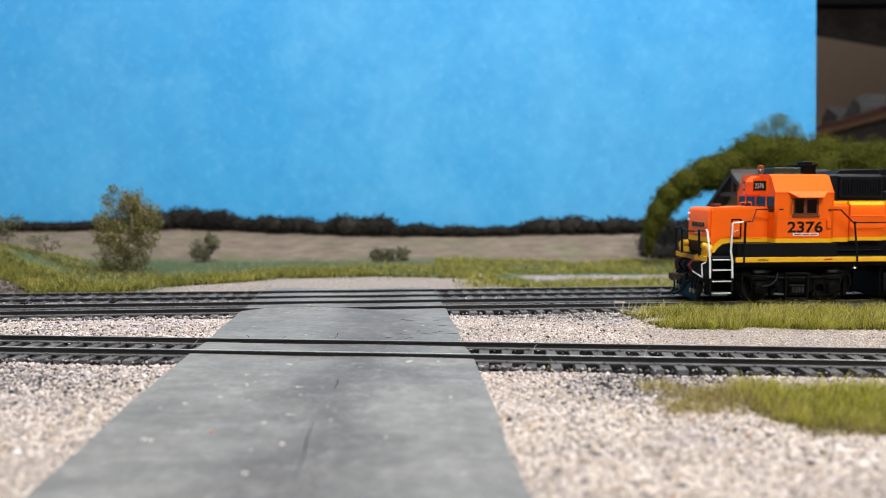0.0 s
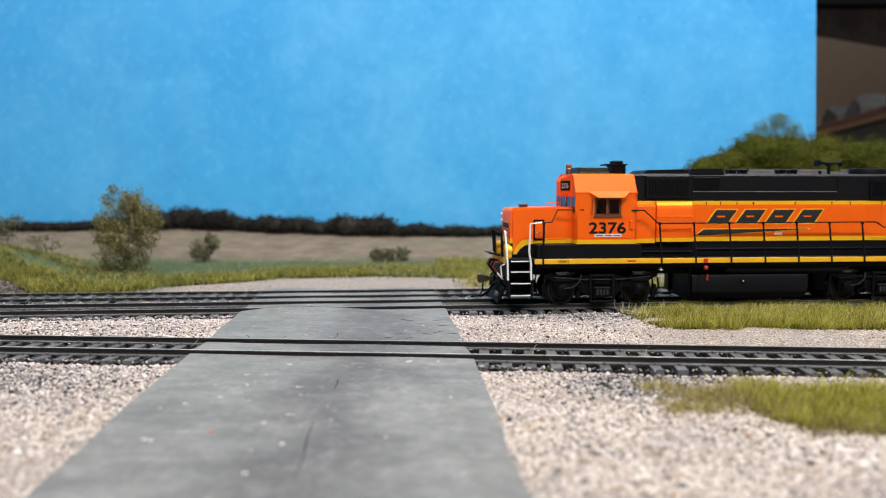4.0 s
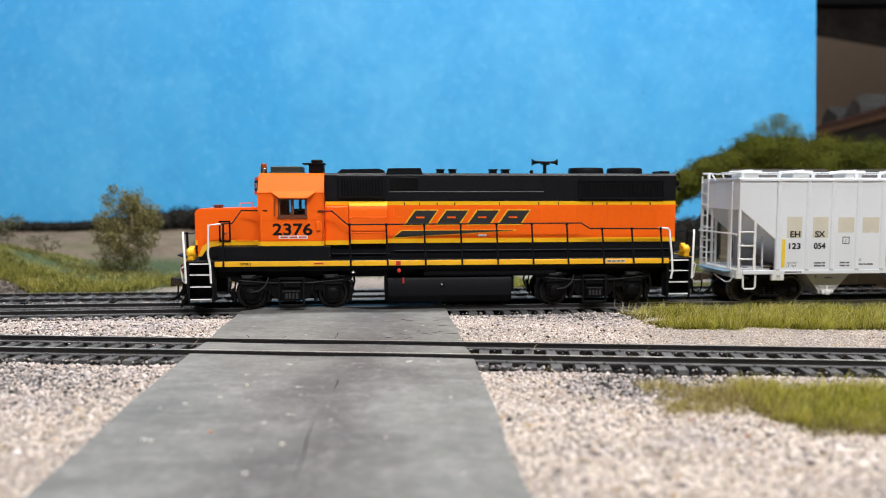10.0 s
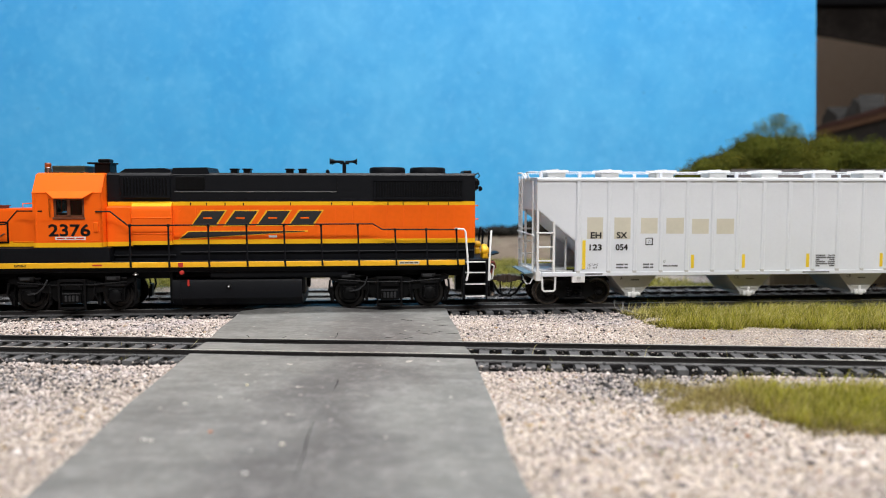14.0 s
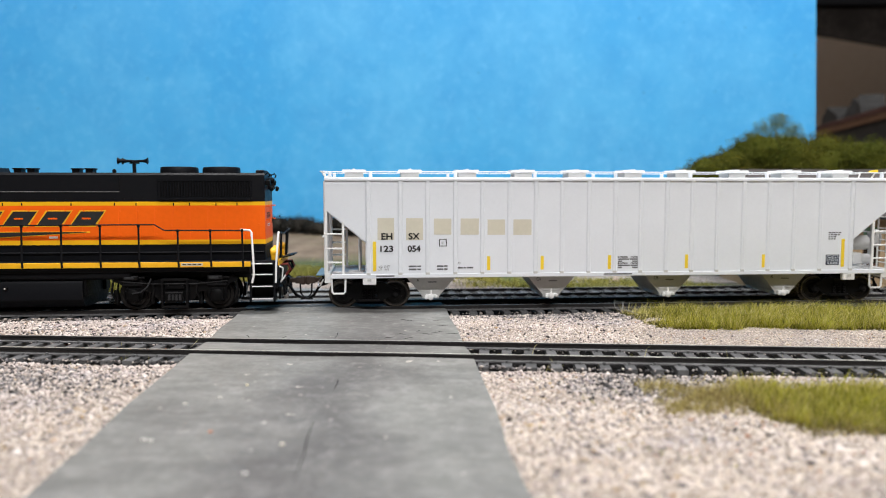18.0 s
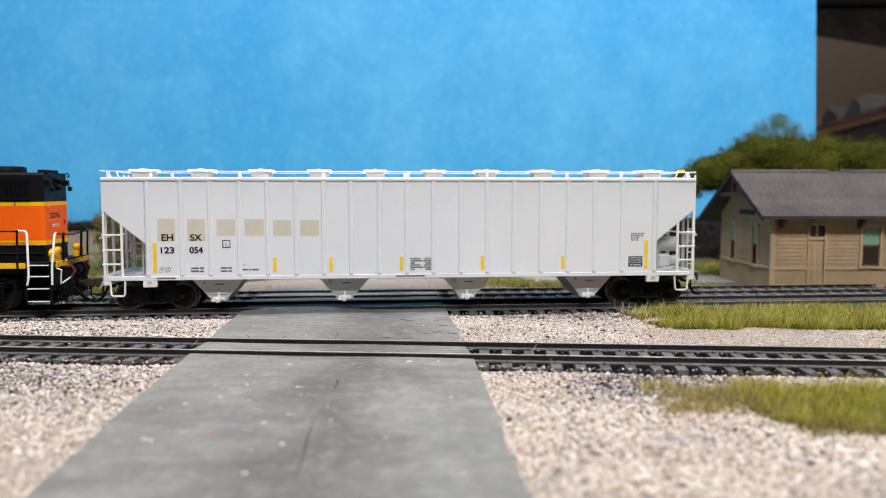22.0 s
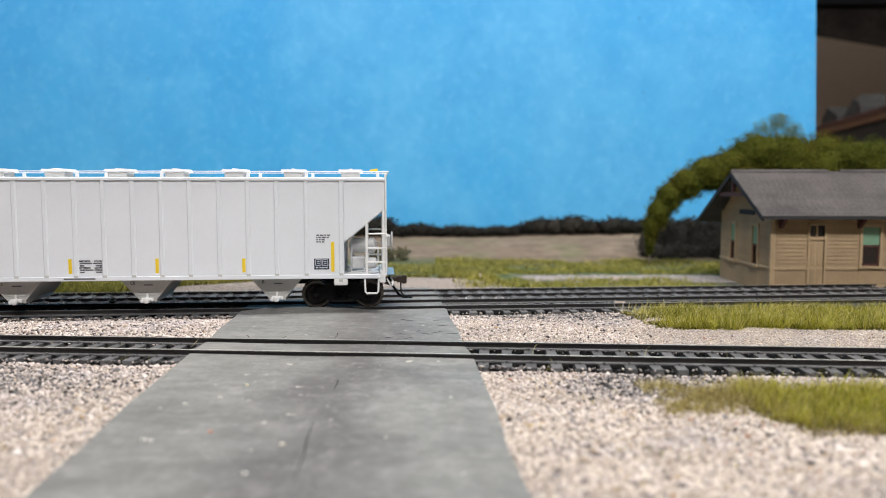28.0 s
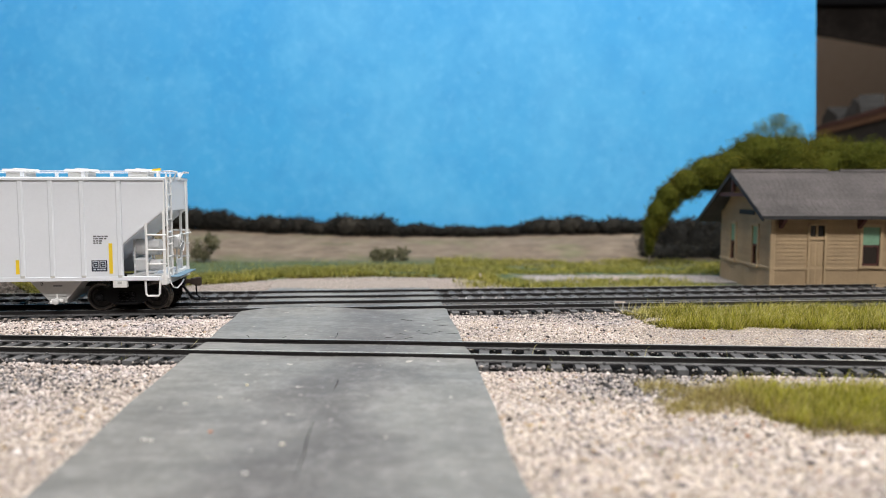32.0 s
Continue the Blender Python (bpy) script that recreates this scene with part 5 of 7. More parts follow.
def small_debris():
    w = thing("wire_loop", "thin grey looped wire end beside the rail", "wire")
    pts = []
    for k in range(26):
        t = k / 25
        a = t * 2 * math.pi * 1.05
        if t < 0.8:
            pts.append((67.6 + 1.5 * math.cos(a + 2.2) + 1.5 * t, 293.0, 2.6 + 1.9 * math.sin(a + 2.2) - 1.2 * t))
        else:
            pts.append((69.2 + (t - 0.8) * 36, 291.5, 1.0 - (t - 0.8) * 14))
    part("strand", Geo().tube(pts, 0.12, 5), paint("grey_wire", (0.35, 0.34, 0.32), 0.4, metal=0.5), w)
    f = thing("joiner_scrap", "small pinkish tan scrap beside the far rail", "scrap")
    part("chip", Geo().box(72.5, 77.0, 318.5, 320.5, -2.1, -0.6, 0.2), paint("tan_scrap", (0.42, 0.30, 0.22), 0.7), f)
    for x, y in ((-176.5, 318.5), (-141.0, 323.0)):
        p = thing("point_lever", "small dark point lever with a pale tip beside the rail", "lever", "point levers", m=pose(x * U, y * U, -2.6 * U, 0, 0, 12))
        part("base", Geo().box(-1.3, 1.3, -1.2, 1.2, 0, 1.9, 0.2), M_DARK, p)
        part("handle", Geo().tube([(0.4, 0, 1.6), (1.6, -0.2, 2.9), (2.4, -0.3, 3.1)], 0.3, 6), M_STEEL, p)
    k = thing("marker_stake", "pale wooden stake standing in the grass", "stake", m=pose(21.0 * U, 412 * U, -5.0 * U, 0, -8, 0))
    part("shaft", Geo().prism([(-0.55, 0), (0.55, 0), (0.4, 6.4), (-0.3, 6.8)], -0.4, 0.4), paint("pale_stake", (0.62, 0.52, 0.47), 0.8), k)
    k = thing("stone_heap", "small heap of tan stones beside the path", "stones")
    for dx, dz, r in ((0, 0.8, 1.7), (2.6, 0.6, 1.3), (1.2, 2.0, 1.1), (-2.2, 0.4, 1.0)):
        part("stone", Geo().lathe([(0.3 * r, -r * 0.9), (r, -0.3 * r), (0.85 * r, 0.4 * r), (0.3 * r, 0.8 * r)], 7, "z", (95 + dx, 421 + dx * 0.3, -4.6 + dz)), paint("tan_stone", (0.42, 0.33, 0.27), 0.9), k)
    rnd = random.Random(21)
    for x, y, c in ((-30.1, 139.6, (0.72, 0.66, 0.55)), (-33.3, 124.8, (0.7, 0.69, 0.66)), (-47.8, 183, (0.70, 0.64, 0.45)), (-51.3, 172, (0.62, 0.60, 0.56)),
                    (-57.4, 166.8, (0.6, 0.58, 0.54)), (-45.8, 147, (0.5, 0.2, 0.1)), (-57.0, 142.2, (0.66, 0.64, 0.6)), (-55.6, 141.8, (0.66, 0.64, 0.6))):
        p = thing("paint_fleck", "pale crumb lying on the grey road", "crumb", "crumbs on the road", m=pose(x * U, y * U, -1.05 * U))
        g = Geo()
        n = 7
        pr = [(rnd.uniform(0.35, 0.6) * math.cos(2 * math.pi * i / n), rnd.uniform(0.3, 0.5) * math.sin(2 * math.pi * i / n)) for i in range(n)]
        g.prism(pr, -0.1, 0.28, "z")
        part("flake", g, paint("crumb", c, 0.8), p)


# ---- locomotive: x runs from nose (-) to rear (+), y < 0 is the side seen, railhead at z = 0 ----
HOODW = 10.5


def both(fn):
    for s in (-1, 1):
        fn(s)


def wheelset(parent, x, r, loco=True):
    """Two wheels on an axle, turning about y; its origin lies on the axle."""
    g = Geo()
    for s in (-1, 1):
        y = s * 8.1
        o = s
        prof = [(0.6, -0.2), (r * 0.35, 0.3), (r * 0.42, -0.1), (r * 0.72, -0.35), (r * 0.8, 0.35), (r * 0.91, 0.42)]
        rim = [(r * 0.91, 0.42), (r - 0.1, 0.45), (r, 0.3), (r + 0.02, -1.4), (r + 0.75, -1.7), (r + 0.75, -2.2), (r * 0.5, -2.2), (0.6, -2.0)]
        a, b = Geo(), Geo()
        a.lathe([(q, h * o) for q, h in prof], 28, "y", (0, y + 1.0 * o, 0))
        b.lathe([(q, h * o) for q, h in rim], 28, "y", (0, y + 1.0 * o, 0))
        g.add(a.v, a.f[:-2], 0)
        g.add(b.v, b.f[:-2], 1)
        for k in range(6):
            t = 2 * math.pi * k / 6
            g.lathe([(0.28, 0), (0.28, 0.35 * o)], 6, "y", (r * 0.57 * math.cos(t), y + 0.8 * o, r * 0.57 * math.sin(t)), 0)
    g.lathe([(0.9, -9.5), (0.9, 9.5)], 10, "y")
    g.lathe([(1.2, -9.4), (1.2, -8.9)], 10, "y")
    o = part("wheelset", g, [M_WHEEL, M_RIM if not loco else M_WHEEL], parent, "dark wheels on a steel axle")
    o.location = (x * U, 0, r * U)
    return o


M_LEAFSPRING = paint("grey_oily_metal", (0.035, 0.036, 0.039), 0.4, spec=0.25)
M_OILY = paint("oily_metal", (0.007, 0.007, 0.0078), 0.42, var=0.5, spec=0.14)


def loco_truck(L, xc):
    """Cast sideframes with drop pedestals at each axle and a swing hanger with its leaf spring in the middle."""
    g = Geo()
    for s in (-1, 1):
        y0, y1 = s * 11.0, s * 12.6
        half = [(4.4, 12.6), (8.2, 11.6), (11.0, 10.8), (12.6, 12.4), (19.0, 12.6), (21.4, 13.6), (23.6, 12.6), (23.2, 11.2), (21.0, 10.8), (19.4, 9.2), (19.2, 4.4), (18.0, 3.6), (13.8, 3.6),
                (12.6, 4.4), (11.8, 7.6), (9.0, 7.2), (6.8, 4.4), (4.4, 3.4)]
        g.prism(half + [(-x, z) for x, z in half[::-1]], y0, y1)
    t = part("truck", g, M_DARK, L, "black four-wheel truck sideframes")
    t.location = (xc * U, 0, 0)
    for s in (-1, 1):
        # axle boxes: a round cover with cross ribs and bolts
        for x in (-15.85, 15.85):
            j = Geo().box(x - 2.9, x + 2.9, s * 12.2, s * 13.2, 3.4, 9.0, 0.6).lathe([(2.5, s * 13.0), (2.4, s * 13.9), (1.5, s * 14.3), (0.5, s * 14.4)], 16, "y", (x, 0, 6.0))
            for a in (35, 145, 215, 325):
                c, d = math.cos(radians(a)), math.sin(radians(a))
                j.tube([(x, s * 14.1, 6), (x + 2.6 * c, s * 13.7, 6 + 2.6 * d)], 0.32, 5)
                j.lathe([(0.34, s * 13.6), (0.34, s * 14.3)], 6, "y", (x + 2.7 * c, 0, 6 + 2.7 * d))
            part("journal_box", j, M_DARK, t)
            part("pedestal_cap", Geo().box(x - 3.8, x + 3.8, s * 11.8, s * 13.5, 9.6, 10.6, 0.25), M_OILY, t)
            part("brake_cylinder", Geo().lathe([(1.0, x - 3.4), (1.25, x - 3.1), (1.25, x + 2.2), (0.5, x + 2.5), (0.45, x + 4.6)], 12, "x", (0, s * 13.0, 12.9)), M_OILY, t)
            part("cylinder_plate", Geo().box(x - 2.6, x + 0.8, s * 14.1, s * 14.4, 12.4, 13.3, 0.1), M_LEAFSPRING, t)
            for d in (-1, 1):
                part("brake_shoe", Geo().prism([(x + d * 6.3, 2.2), (x + d * 7.4, 2.8), (x + d * 7.8, 7.8), (x + d * 6.9, 8.2), (x + d * 6.1, 5.4)], s * 8.2, s * 10.9), M_OILY, t)
                part("brake_hanger", Geo().tube([(x + d * 7.0, s * 11.4, 4.4), (x + d * 7.9, s * 13.0, 7.4), (x + d * 7.4, s * 12.8, 11.2)], 0.45, 5), M_OILY, t)
        # swing hanger: an upright frame round the leaf spring
        hang = Geo()
        for x in (-4.7, 4.7):
            hang.box(x - 0.45, x + 0.45, s * 13.0, s * 14.0, 1.2, 12.4, 0.2)
        hang.box(-5.2, 5.2, s * 12.8, s * 14.0, 0.9, 2.0, 0.3).box(-5.2, 5.2, s * 12.8, s * 14.0, 11.4, 12.6, 0.3)
        part("swing_hanger", hang, M_OILY, t)
        part("spring_plank", Geo().prism([(-3.6, 3.0), (3.4, 3.4), (3.2, 7.2), (-2.8, 7.4)], s * 12.4, s * 14.0), M_DARK, t)
        sl = Geo()
        for k in range(4):
            sl.box(-2.4 + k * 1.35, -1.5 + k * 1.35, s * 13.9, s * 14.6, 4.2, 6.4, 0.12)
        sl.box(-3.4, 3.2, s * 13.9, s * 14.3, 6.9, 7.4, 0.1)
        part("leaf_spring", sl, M_LEAFSPRING, t)
        part("bolster_end", Geo().box(-3.9, 3.9, s * 11.8, s * 13.4, 8.2, 11.2, 0.4), M_DARK, t)
        for dx in (-2.6, 2.6):
            part("bolt", Geo().lathe([(0.4, s * 13.4), (0.4, s * 13.85)], 6, "y", (dx, 0, 9.8)), M_OILY, t)
        part("sand_pipe", Geo().tube([(21.5, s * 11, 12), (22.5, s * 10.5, 6), (21.8, s * 9, 1.5)], 0.35, 5), M_DARK, t)
        part("sand_pipe", Geo().tube([(-21.5, s * 11, 12), (-22.5, s * 10.5, 6), (-21.8, s * 9, 1.5)], 0.35, 5), M_DARK, t)
        part("brake_rod", Geo().tube([(-20, s * 13.2, 11.4), (-8, s * 13.5, 10.4), (8, s * 13.5, 10.4), (20, s * 13.2, 11.4)], 0.35, 6), M_OILY, t)
        part("air_hose", Geo().tube([(-8.6, s * 14.0, 12.6), (-9.8, s * 15.0, 9.6), (-12.2, s * 15.2, 7.6), (-15.6, s * 14.8, 7.0)], 0.3, 6), M_LEAFSPRING, t)
    part("gearbox", Geo().box(-20, 20, -6, 6, 3, 13, 0.8), M_DARK, t)
    return t


M_HOSE = paint("dull_red_hose", (0.20, 0.03, 0.022), 0.5)
M_HOOD = banded("hood_livery", [(0, BLACK), (25.4, YELLOW), (27.2, ORANGE), (40.3, YELLOW), (41.8, BLACK)])
M_CAB = banded("cab_livery", [(0, BLACK), (24.9, YELLOW), (26.6, ORANGE)])
M_NOSE = banded("nose_livery", [(0, BLACK), (24.8, YELLOW), (26.8, ORANGE)])


def step_well(L, x0, x1, s, end):
    """Four treads between side plates at one corner. end: -1 at the nose, 1 at the rear."""
    g = Geo()
    for z in (4.4, 9.2, 13.8):
        g.box(x0 + 0.6, x1 - 0.6, s * 11.5, s * 16.8, z, z + 0.5, 0.1)
    g.box(x0 + 0.3, x1 - 0.3, s * 10.8, s * 11.4, 4.0, 18.5, 0.1)
    for xx in (x0, x1 - 0.7):
        g.prism([(xx, 3.6), (xx + 0.7, 3.6), (xx + 0.7, 18.6), (xx, 18.6)], s * 11.2, s * 16.9)
    w = part("step_well", g, M_BLACK, L, "black corner steps with white tread edges")
    for z in (4.4, 9.2, 13.8, 18.0):
        part("tread_edge", Geo().box(x0 + 0.9, x1 - 0.9, s * 16.7, s * 17.3, z + 0.1, z + 0.55, 0.1), M_WHITE, w)


def locomotive():
    L = thing("locomotive", "orange and black model diesel locomotive with yellow stripes", "locomotive")
    # frame and walkway
    part("underframe", Geo().box(-88, 89, -15.5, 15.5, 15.2, 17.6, 0.3).box(-99, 100, -8, 8, 12.0, 17.0, 0.4), M_BLACK, L)
    part("walkway", Geo().box(-99.3, 100.0, -17.0, 17.0, 18.6, 19.3, 0.1), M_BLACK, L)
    for s in (-1, 1):
        part("side_sill", Geo().box(-88.6, 89.8, s * 16.6, s * 17.4, 17.2, 19.2, 0.1), M_YELLOW, L, "yellow side sill stripe")
        for x0, x1 in ((-87, -72), (-20, 30), (52, 87)):
            part("sill_underside", Geo().box(x0, x1, s * 14.5, s * 16.8, 16.4, 17.2, 0.1), M_DARK, L)
    # sub-base below the hoods
    part("sub_base", Geo().box(-95.8, 94.5, -HOODW, HOODW, 19.2, 25.4, 0.2).box(-87.4, -45, -16.4, 16.4, 19.3, 24.7, 0.1), M_BLACK, L)
    for x0, x1, z in ((-20, 94, 22.4), (-48, -22, 21.3)):
        for s in (-1, 1):
            part("conduit", Geo().tube([(x0, s * 11.0, z), (x1, s * 11.0, z)], 0.4, 6), M_BLACK, L)
    # long hood with chamfered roof edges
    hw = HOODW
    hp = [(-hw, 24.5), (hw, 24.5), (hw, 52.2), (hw - 0.9, 53.1), (-hw + 0.9, 53.1), (-hw, 52.2)]
    hood = part("long_hood", Geo().prism(hp, -47.0, 94.7, "x"), M_HOOD, L, "orange hood with black top and yellow stripes")
    for s in (-1, 1):
        dm = Geo().box(-3.15, 3.15, s * hw, s * (hw + 0.07), 28.0, 39.8, 0.03).mesh("hood_door", [M_ORANGE], False)
        for k in range(17):
            part("hood_door", dm, M_ORANGE, hood, at=(-17.5 + k * 6.7, 0, 0))
        lm = Geo().box(-0.35, 0.35, s * (hw + 0.05), s * (hw + 0.24), 33.0, 33.5, 0.06).mesh("latch", [M_ORANGE], False)
        hm = Geo().box(-0.25, 0.25, s * (hw + 0.04), s * (hw + 0.2), -0.35, 0.35, 0.05).mesh("hinge", [M_ORANGE], False)
        for k in range(17):
            part("latch", lm, M_ORANGE, hood, at=(-14.9 + k * 6.7, 0, 0))
            for z in (29.5, 38.4):
                part("hinge", hm, M_ORANGE, hood, at=(-20.3 + k * 6.7, 0, z))
        for x in (60, 68, 76, 84):
            part("hinge", hm, M_BLACK, hood, at=(x, 0, 39.3))
        rib = Geo().box(-0.18, 0.18, s * hw, s * (hw + 0.25), 40.5, 41.6, 0.05).mesh("stripe_clip", [M_BLACK], False)
        for x in (-16, -10, -3, 4, 22, 38, 46, 60, 66, 76, 84):
            part("stripe_clip", rib, M_BLACK, hood, at=(x, 0, 0))
        rv = Geo().box(-0.5, 0.5, s * hw, s * (hw + 0.18), 42.9, 43.25, 0.05).mesh("rivet_strip", [M_OILY], False)
        for k in range(20):
            part("rivet_strip", rv, M_OILY, hood, at=(-20 + k * 3.6, 0, 0))
        part("panel_joint", Geo().box(39.9, 40.2, s * hw, s * (hw + 0.2), 45.6, 52.0), M_OILY, hood)
        # grey seam: the highlight on the black hood's edge is in its colour
        part("roof_seam", Geo().box(-22, 40, s * hw, s * (hw + 0.3), 45.6, 45.95, 0.08), M_LITEDGE, hood)
        part("rear_grab_iron", Geo().tube([(94.7, s * 8.5, 40.2), (96.2, s * 8.5, 40.2), (96.2, s * 5, 40.2)], 0.22, 5), M_ORANGE, hood)
        part("rear_grab_iron", Geo().tube([(94.7, s * 8.5, 34.8), (96.2, s * 8.5, 34.8), (96.2, s * 5, 34.8)], 0.22, 5), M_ORANGE, hood)
        # radiator grille at the rear
        rad = part("radiator", Geo().box(54.2, 89.8, s * hw, s * (hw + 0.7), 43.0, 50.6, 0.2), M_BLACK, hood, "black radiator grille")
        sm = Geo().box(-0.22, 0.22, s * (hw + 0.6), s * (hw + 1.0), 43.8, 49.8, 0.1).mesh("grille_bar", [M_DARK], False)
        for k in range(33):
            part("grille_bar", sm, M_DARK, rad, at=(55.6 + k * 1.04, 0, 0))
        part("radiator_frame", Geo().box(54.2, 89.8, s * (hw + 0.6), s * (hw + 1.1), 50.0, 50.8).box(54.2, 89.8, s * (hw + 0.6), s * (hw + 1.1), 42.8, 43.6), M_BLACK, rad)
        # inertial filter behind the cab
        flt = part("air_filter", Geo().box(-42.0, -23.4, s * (hw - 0.5), s * (hw + 1.2), 43.2, 52.2, 0.3), M_BLACK, hood, "black slatted air filter hatch")
        fm = Geo().box(-0.25, 0.25, s * (hw + 1.1), s * (hw + 1.5), 44.4, 51.2, 0.1).mesh("slat", [M_DARK], False)
        for k in range(14):
            part("slat", fm, M_DARK, flt, at=(-40.4 + k * 1.2, 0, 0))
    # blower duct bulge, near side and far side
    for s in (-1, 1):
        bp = [(s * hw, 25.4), (s * (hw + 2.4), 25.4), (s * (hw + 2.4), 38.5), (s * (hw + 2.1), 40.4), (s * (hw + 1.2), 41.5), (s * hw, 42.0)]
        b = part("blower_duct", Geo().prism(bp, -37.6, -22.8, "x"),
                 banded("duct_livery", [(0, BLACK), (25.3, YELLOW), (27.0, ORANGE), (40.2, YELLOW)]), hood, "orange blower duct with seams")
        for z in (29.6, 35.6):
            part("seam", Geo().box(-37.7, -22.7, s * (hw + 2.3), s * (hw + 2.65), z, z + 0.35, 0.1), M_ORANGE, b)
    part("equipment_cabinet", Geo().box(-47.2, -37.8, -hw - 1.8, hw + 1.8, 24.6, 40.2, 0.4), M_CAB, hood)
    # roof fittings
    roofb = [(-43.0, 52.9), (-40.5, 54.6), (-26, 54.9), (-23.8, 54.2), (-23.4, 52.9)]
    part("filter_hatch", Geo().prism(roofb, -9.5, 9.5), M_BLACK, hood)
    part("brake_blister", Geo().prism([(-23.2, 52.6), (-22.4, 55.0), (-9.6, 55.2), (-8.6, 52.6)], -10.2, 10.2), M_BLACK, hood)
    part("brake_grille", Geo().box(-21.5, -10.5, -10.8, -10.2, 46.5, 51.6, 0.15).box(-21.5, -10.5, 10.2, 10.8, 46.5, 51.6, 0.15), M_DARK, hood)
    for x in (-0.9, 4.1, 20.9, 26.0):
        part("exhaust_stub", Geo().box(x - 1.4, x + 1.4, -2.2, 2.2, 53.0, 54.8, 0.3).box(x - 1.7, x + 1.7, -2.5, 2.5, 54.5, 55.0, 0.1), M_DARK, hood)
    for xc in (60.0, 76.4):
        fan = part("radiator_fan", Geo().lathe([(7.3, 53.1), (7.3, 54.6), (7.0, 55.4), (6.2, 55.6), (6.1, 55.2)], 32, "z", (xc, 0, 0)), M_BLACK, hood)
        for k in range(8):
            a = 2 * math.pi * k / 8
            part("fan_bar", Geo().tube([(xc + math.cos(a), math.sin(a), 55.35), (xc + 6.3 * math.cos(a), 6.3 * math.sin(a), 55.35)], 0.2, 4), M_DARK, fan)
    part("roof_end_box", Geo().box(90.6, 93.8, -6, 6, 53.0, 54.3, 0.3), M_BLACK, hood)
    for x in (36.2, 55.0):
        part("lifting_eye", Geo().lathe([(0.55, -0.2), (0.85, 0), (0.55, 0.2), (0.4, 0), (0.55, -0.2)], 12, "y", (x, -4.0, 53.8)), M_BLACK, hood)
    # road number and small plates on the rear end
    me = word("2376", 94.78, 36.6, 2.0, 9.0, -1.5, weight=0.05, turn=90)
    part("lettering", me, M_INK, hood)
    me.materials.append(M_INK)
    part("notice_plate", Geo().box(94.6, 94.85, -3.8, 2.0, 32.2, 33.2), M_WHITE, hood)
    part("notice_print", Geo().box(94.8, 94.92, -3.4, 1.6, 32.5, 32.9), M_RED, hood)
    part("rear_door", Geo().box(94.6, 94.74, 1.2, 7.6, 27.5, 39.6), M_ORANGE, hood)
    part("door_handle", Geo().tube([(95.1, 6.6, 33.0), (95.1, 6.6, 35.0)], 0.2, 5), M_BLACK, hood)
    # air horn
    h = part("air_horn", Geo().tube([(42.6, 0, 53), (42.6, 0, 57.2)], 0.75, 8).box(40.9, 44.6, -0.5, 0.5, 56.8, 57.6, 0.1), M_BLACK, L, "black three-trumpet air horn")
    for y, x0, x1, z in ((-1.7, 42.5, 36.9, 57.9), (1.7, 42.5, 37.6, 57.9), (0, 43, 47.8, 57.9)):
        g = Geo().tube([(x0, y, z), (x0 + (x1 - x0) * 0.6, y, z), (x0 + (x1 - x0) * 0.85, y, z), (x1, y, z)], [0.4, 0.5, 0.8, 1.4], 12)
        part("trumpet", g, M_BLACK, h)
    # short hood (nose)
    n = Geo()
    n.prism([(-96.7, 20.5), (-97.2, 24), (-97.2, 37.6), (-96.4, 38.8), (-95.4, 39.2), (-72, 39.6), (-72, 20.5)], -9.9, 9.9)
    n.prism([(-96.2, 20.6), (-96.2, 38.0), (-95.2, 38.7), (-72, 39.1), (-72, 20.6)], -10.7, 10.7)
    nose = part("short_hood", n, M_NOSE, L, "orange low nose with yellow stripe")
    for s in (-1, 1):
        dr = part("nose_door", Geo().box(-87.9, -83.5, s * 10.6, s * 10.95, 26.4, 34.6, 0.1), M_ORANGE, nose)
        part("door_gasket", Geo().box(-87.9, -87.3, s * 10.8, s * 11.1, 26.4, 34.6).box(-84.1, -83.5, s * 10.8, s * 11.1, 26.4, 34.6)
             .box(-87.3, -84.1, s * 10.8, s * 11.1, 34.0, 34.6).box(-87.3, -84.1, s * 10.8, s * 11.1, 26.4, 27.0), M_DARK, dr)
        part("door_handle", Geo().tube([(-86.6, s * 11.2, 29), (-85.0, s * 11.2, 30.0)], 0.22, 5), M_STEEL, dr)
        part("side_seam", Geo().box(-82, -74.5, s * 10.65, s * 10.85, 26.6, 26.9), M_ORANGE, nose)
    part("nose_hatch", Geo().box(-91.5, -88.5, -1.6, 1.6, 39.2, 40.4, 0.2).box(-91.9, -88.1, -2.0, 2.0, 40.2, 40.6, 0.1), M_BROWNRED, nose)
    part("nose_grab_iron", Geo().tube([(-81, -4, 39.2), (-81, -4, 41.2), (-76, -4, 41.4), (-76, -4, 39.2)], 0.2, 5), M_ORANGE, nose)
    for s in (-1, 1):
        y0, y1 = s * 10.6, s * 10.84
        part("stripe_sweep", Geo().prism([(-88, 26.8), (-88, 24.8), (-91.2, 24.3), (-93.4, 22.7), (-94.7, 20.7), (-96.15, 20.7), (-94.7, 24.2), (-92.2, 26.3)], y0, y1), M_YELLOW, nose, "yellow stripe sweeping down")
        part("corner_fill", Geo().prism([(-87.9, 26.9), (-92.2, 26.4), (-94.8, 24.2), (-96.18, 20.8), (-96.18, 27.3), (-87.9, 27.3)], y0, y1 - s * 0.05), M_ORANGE, nose)
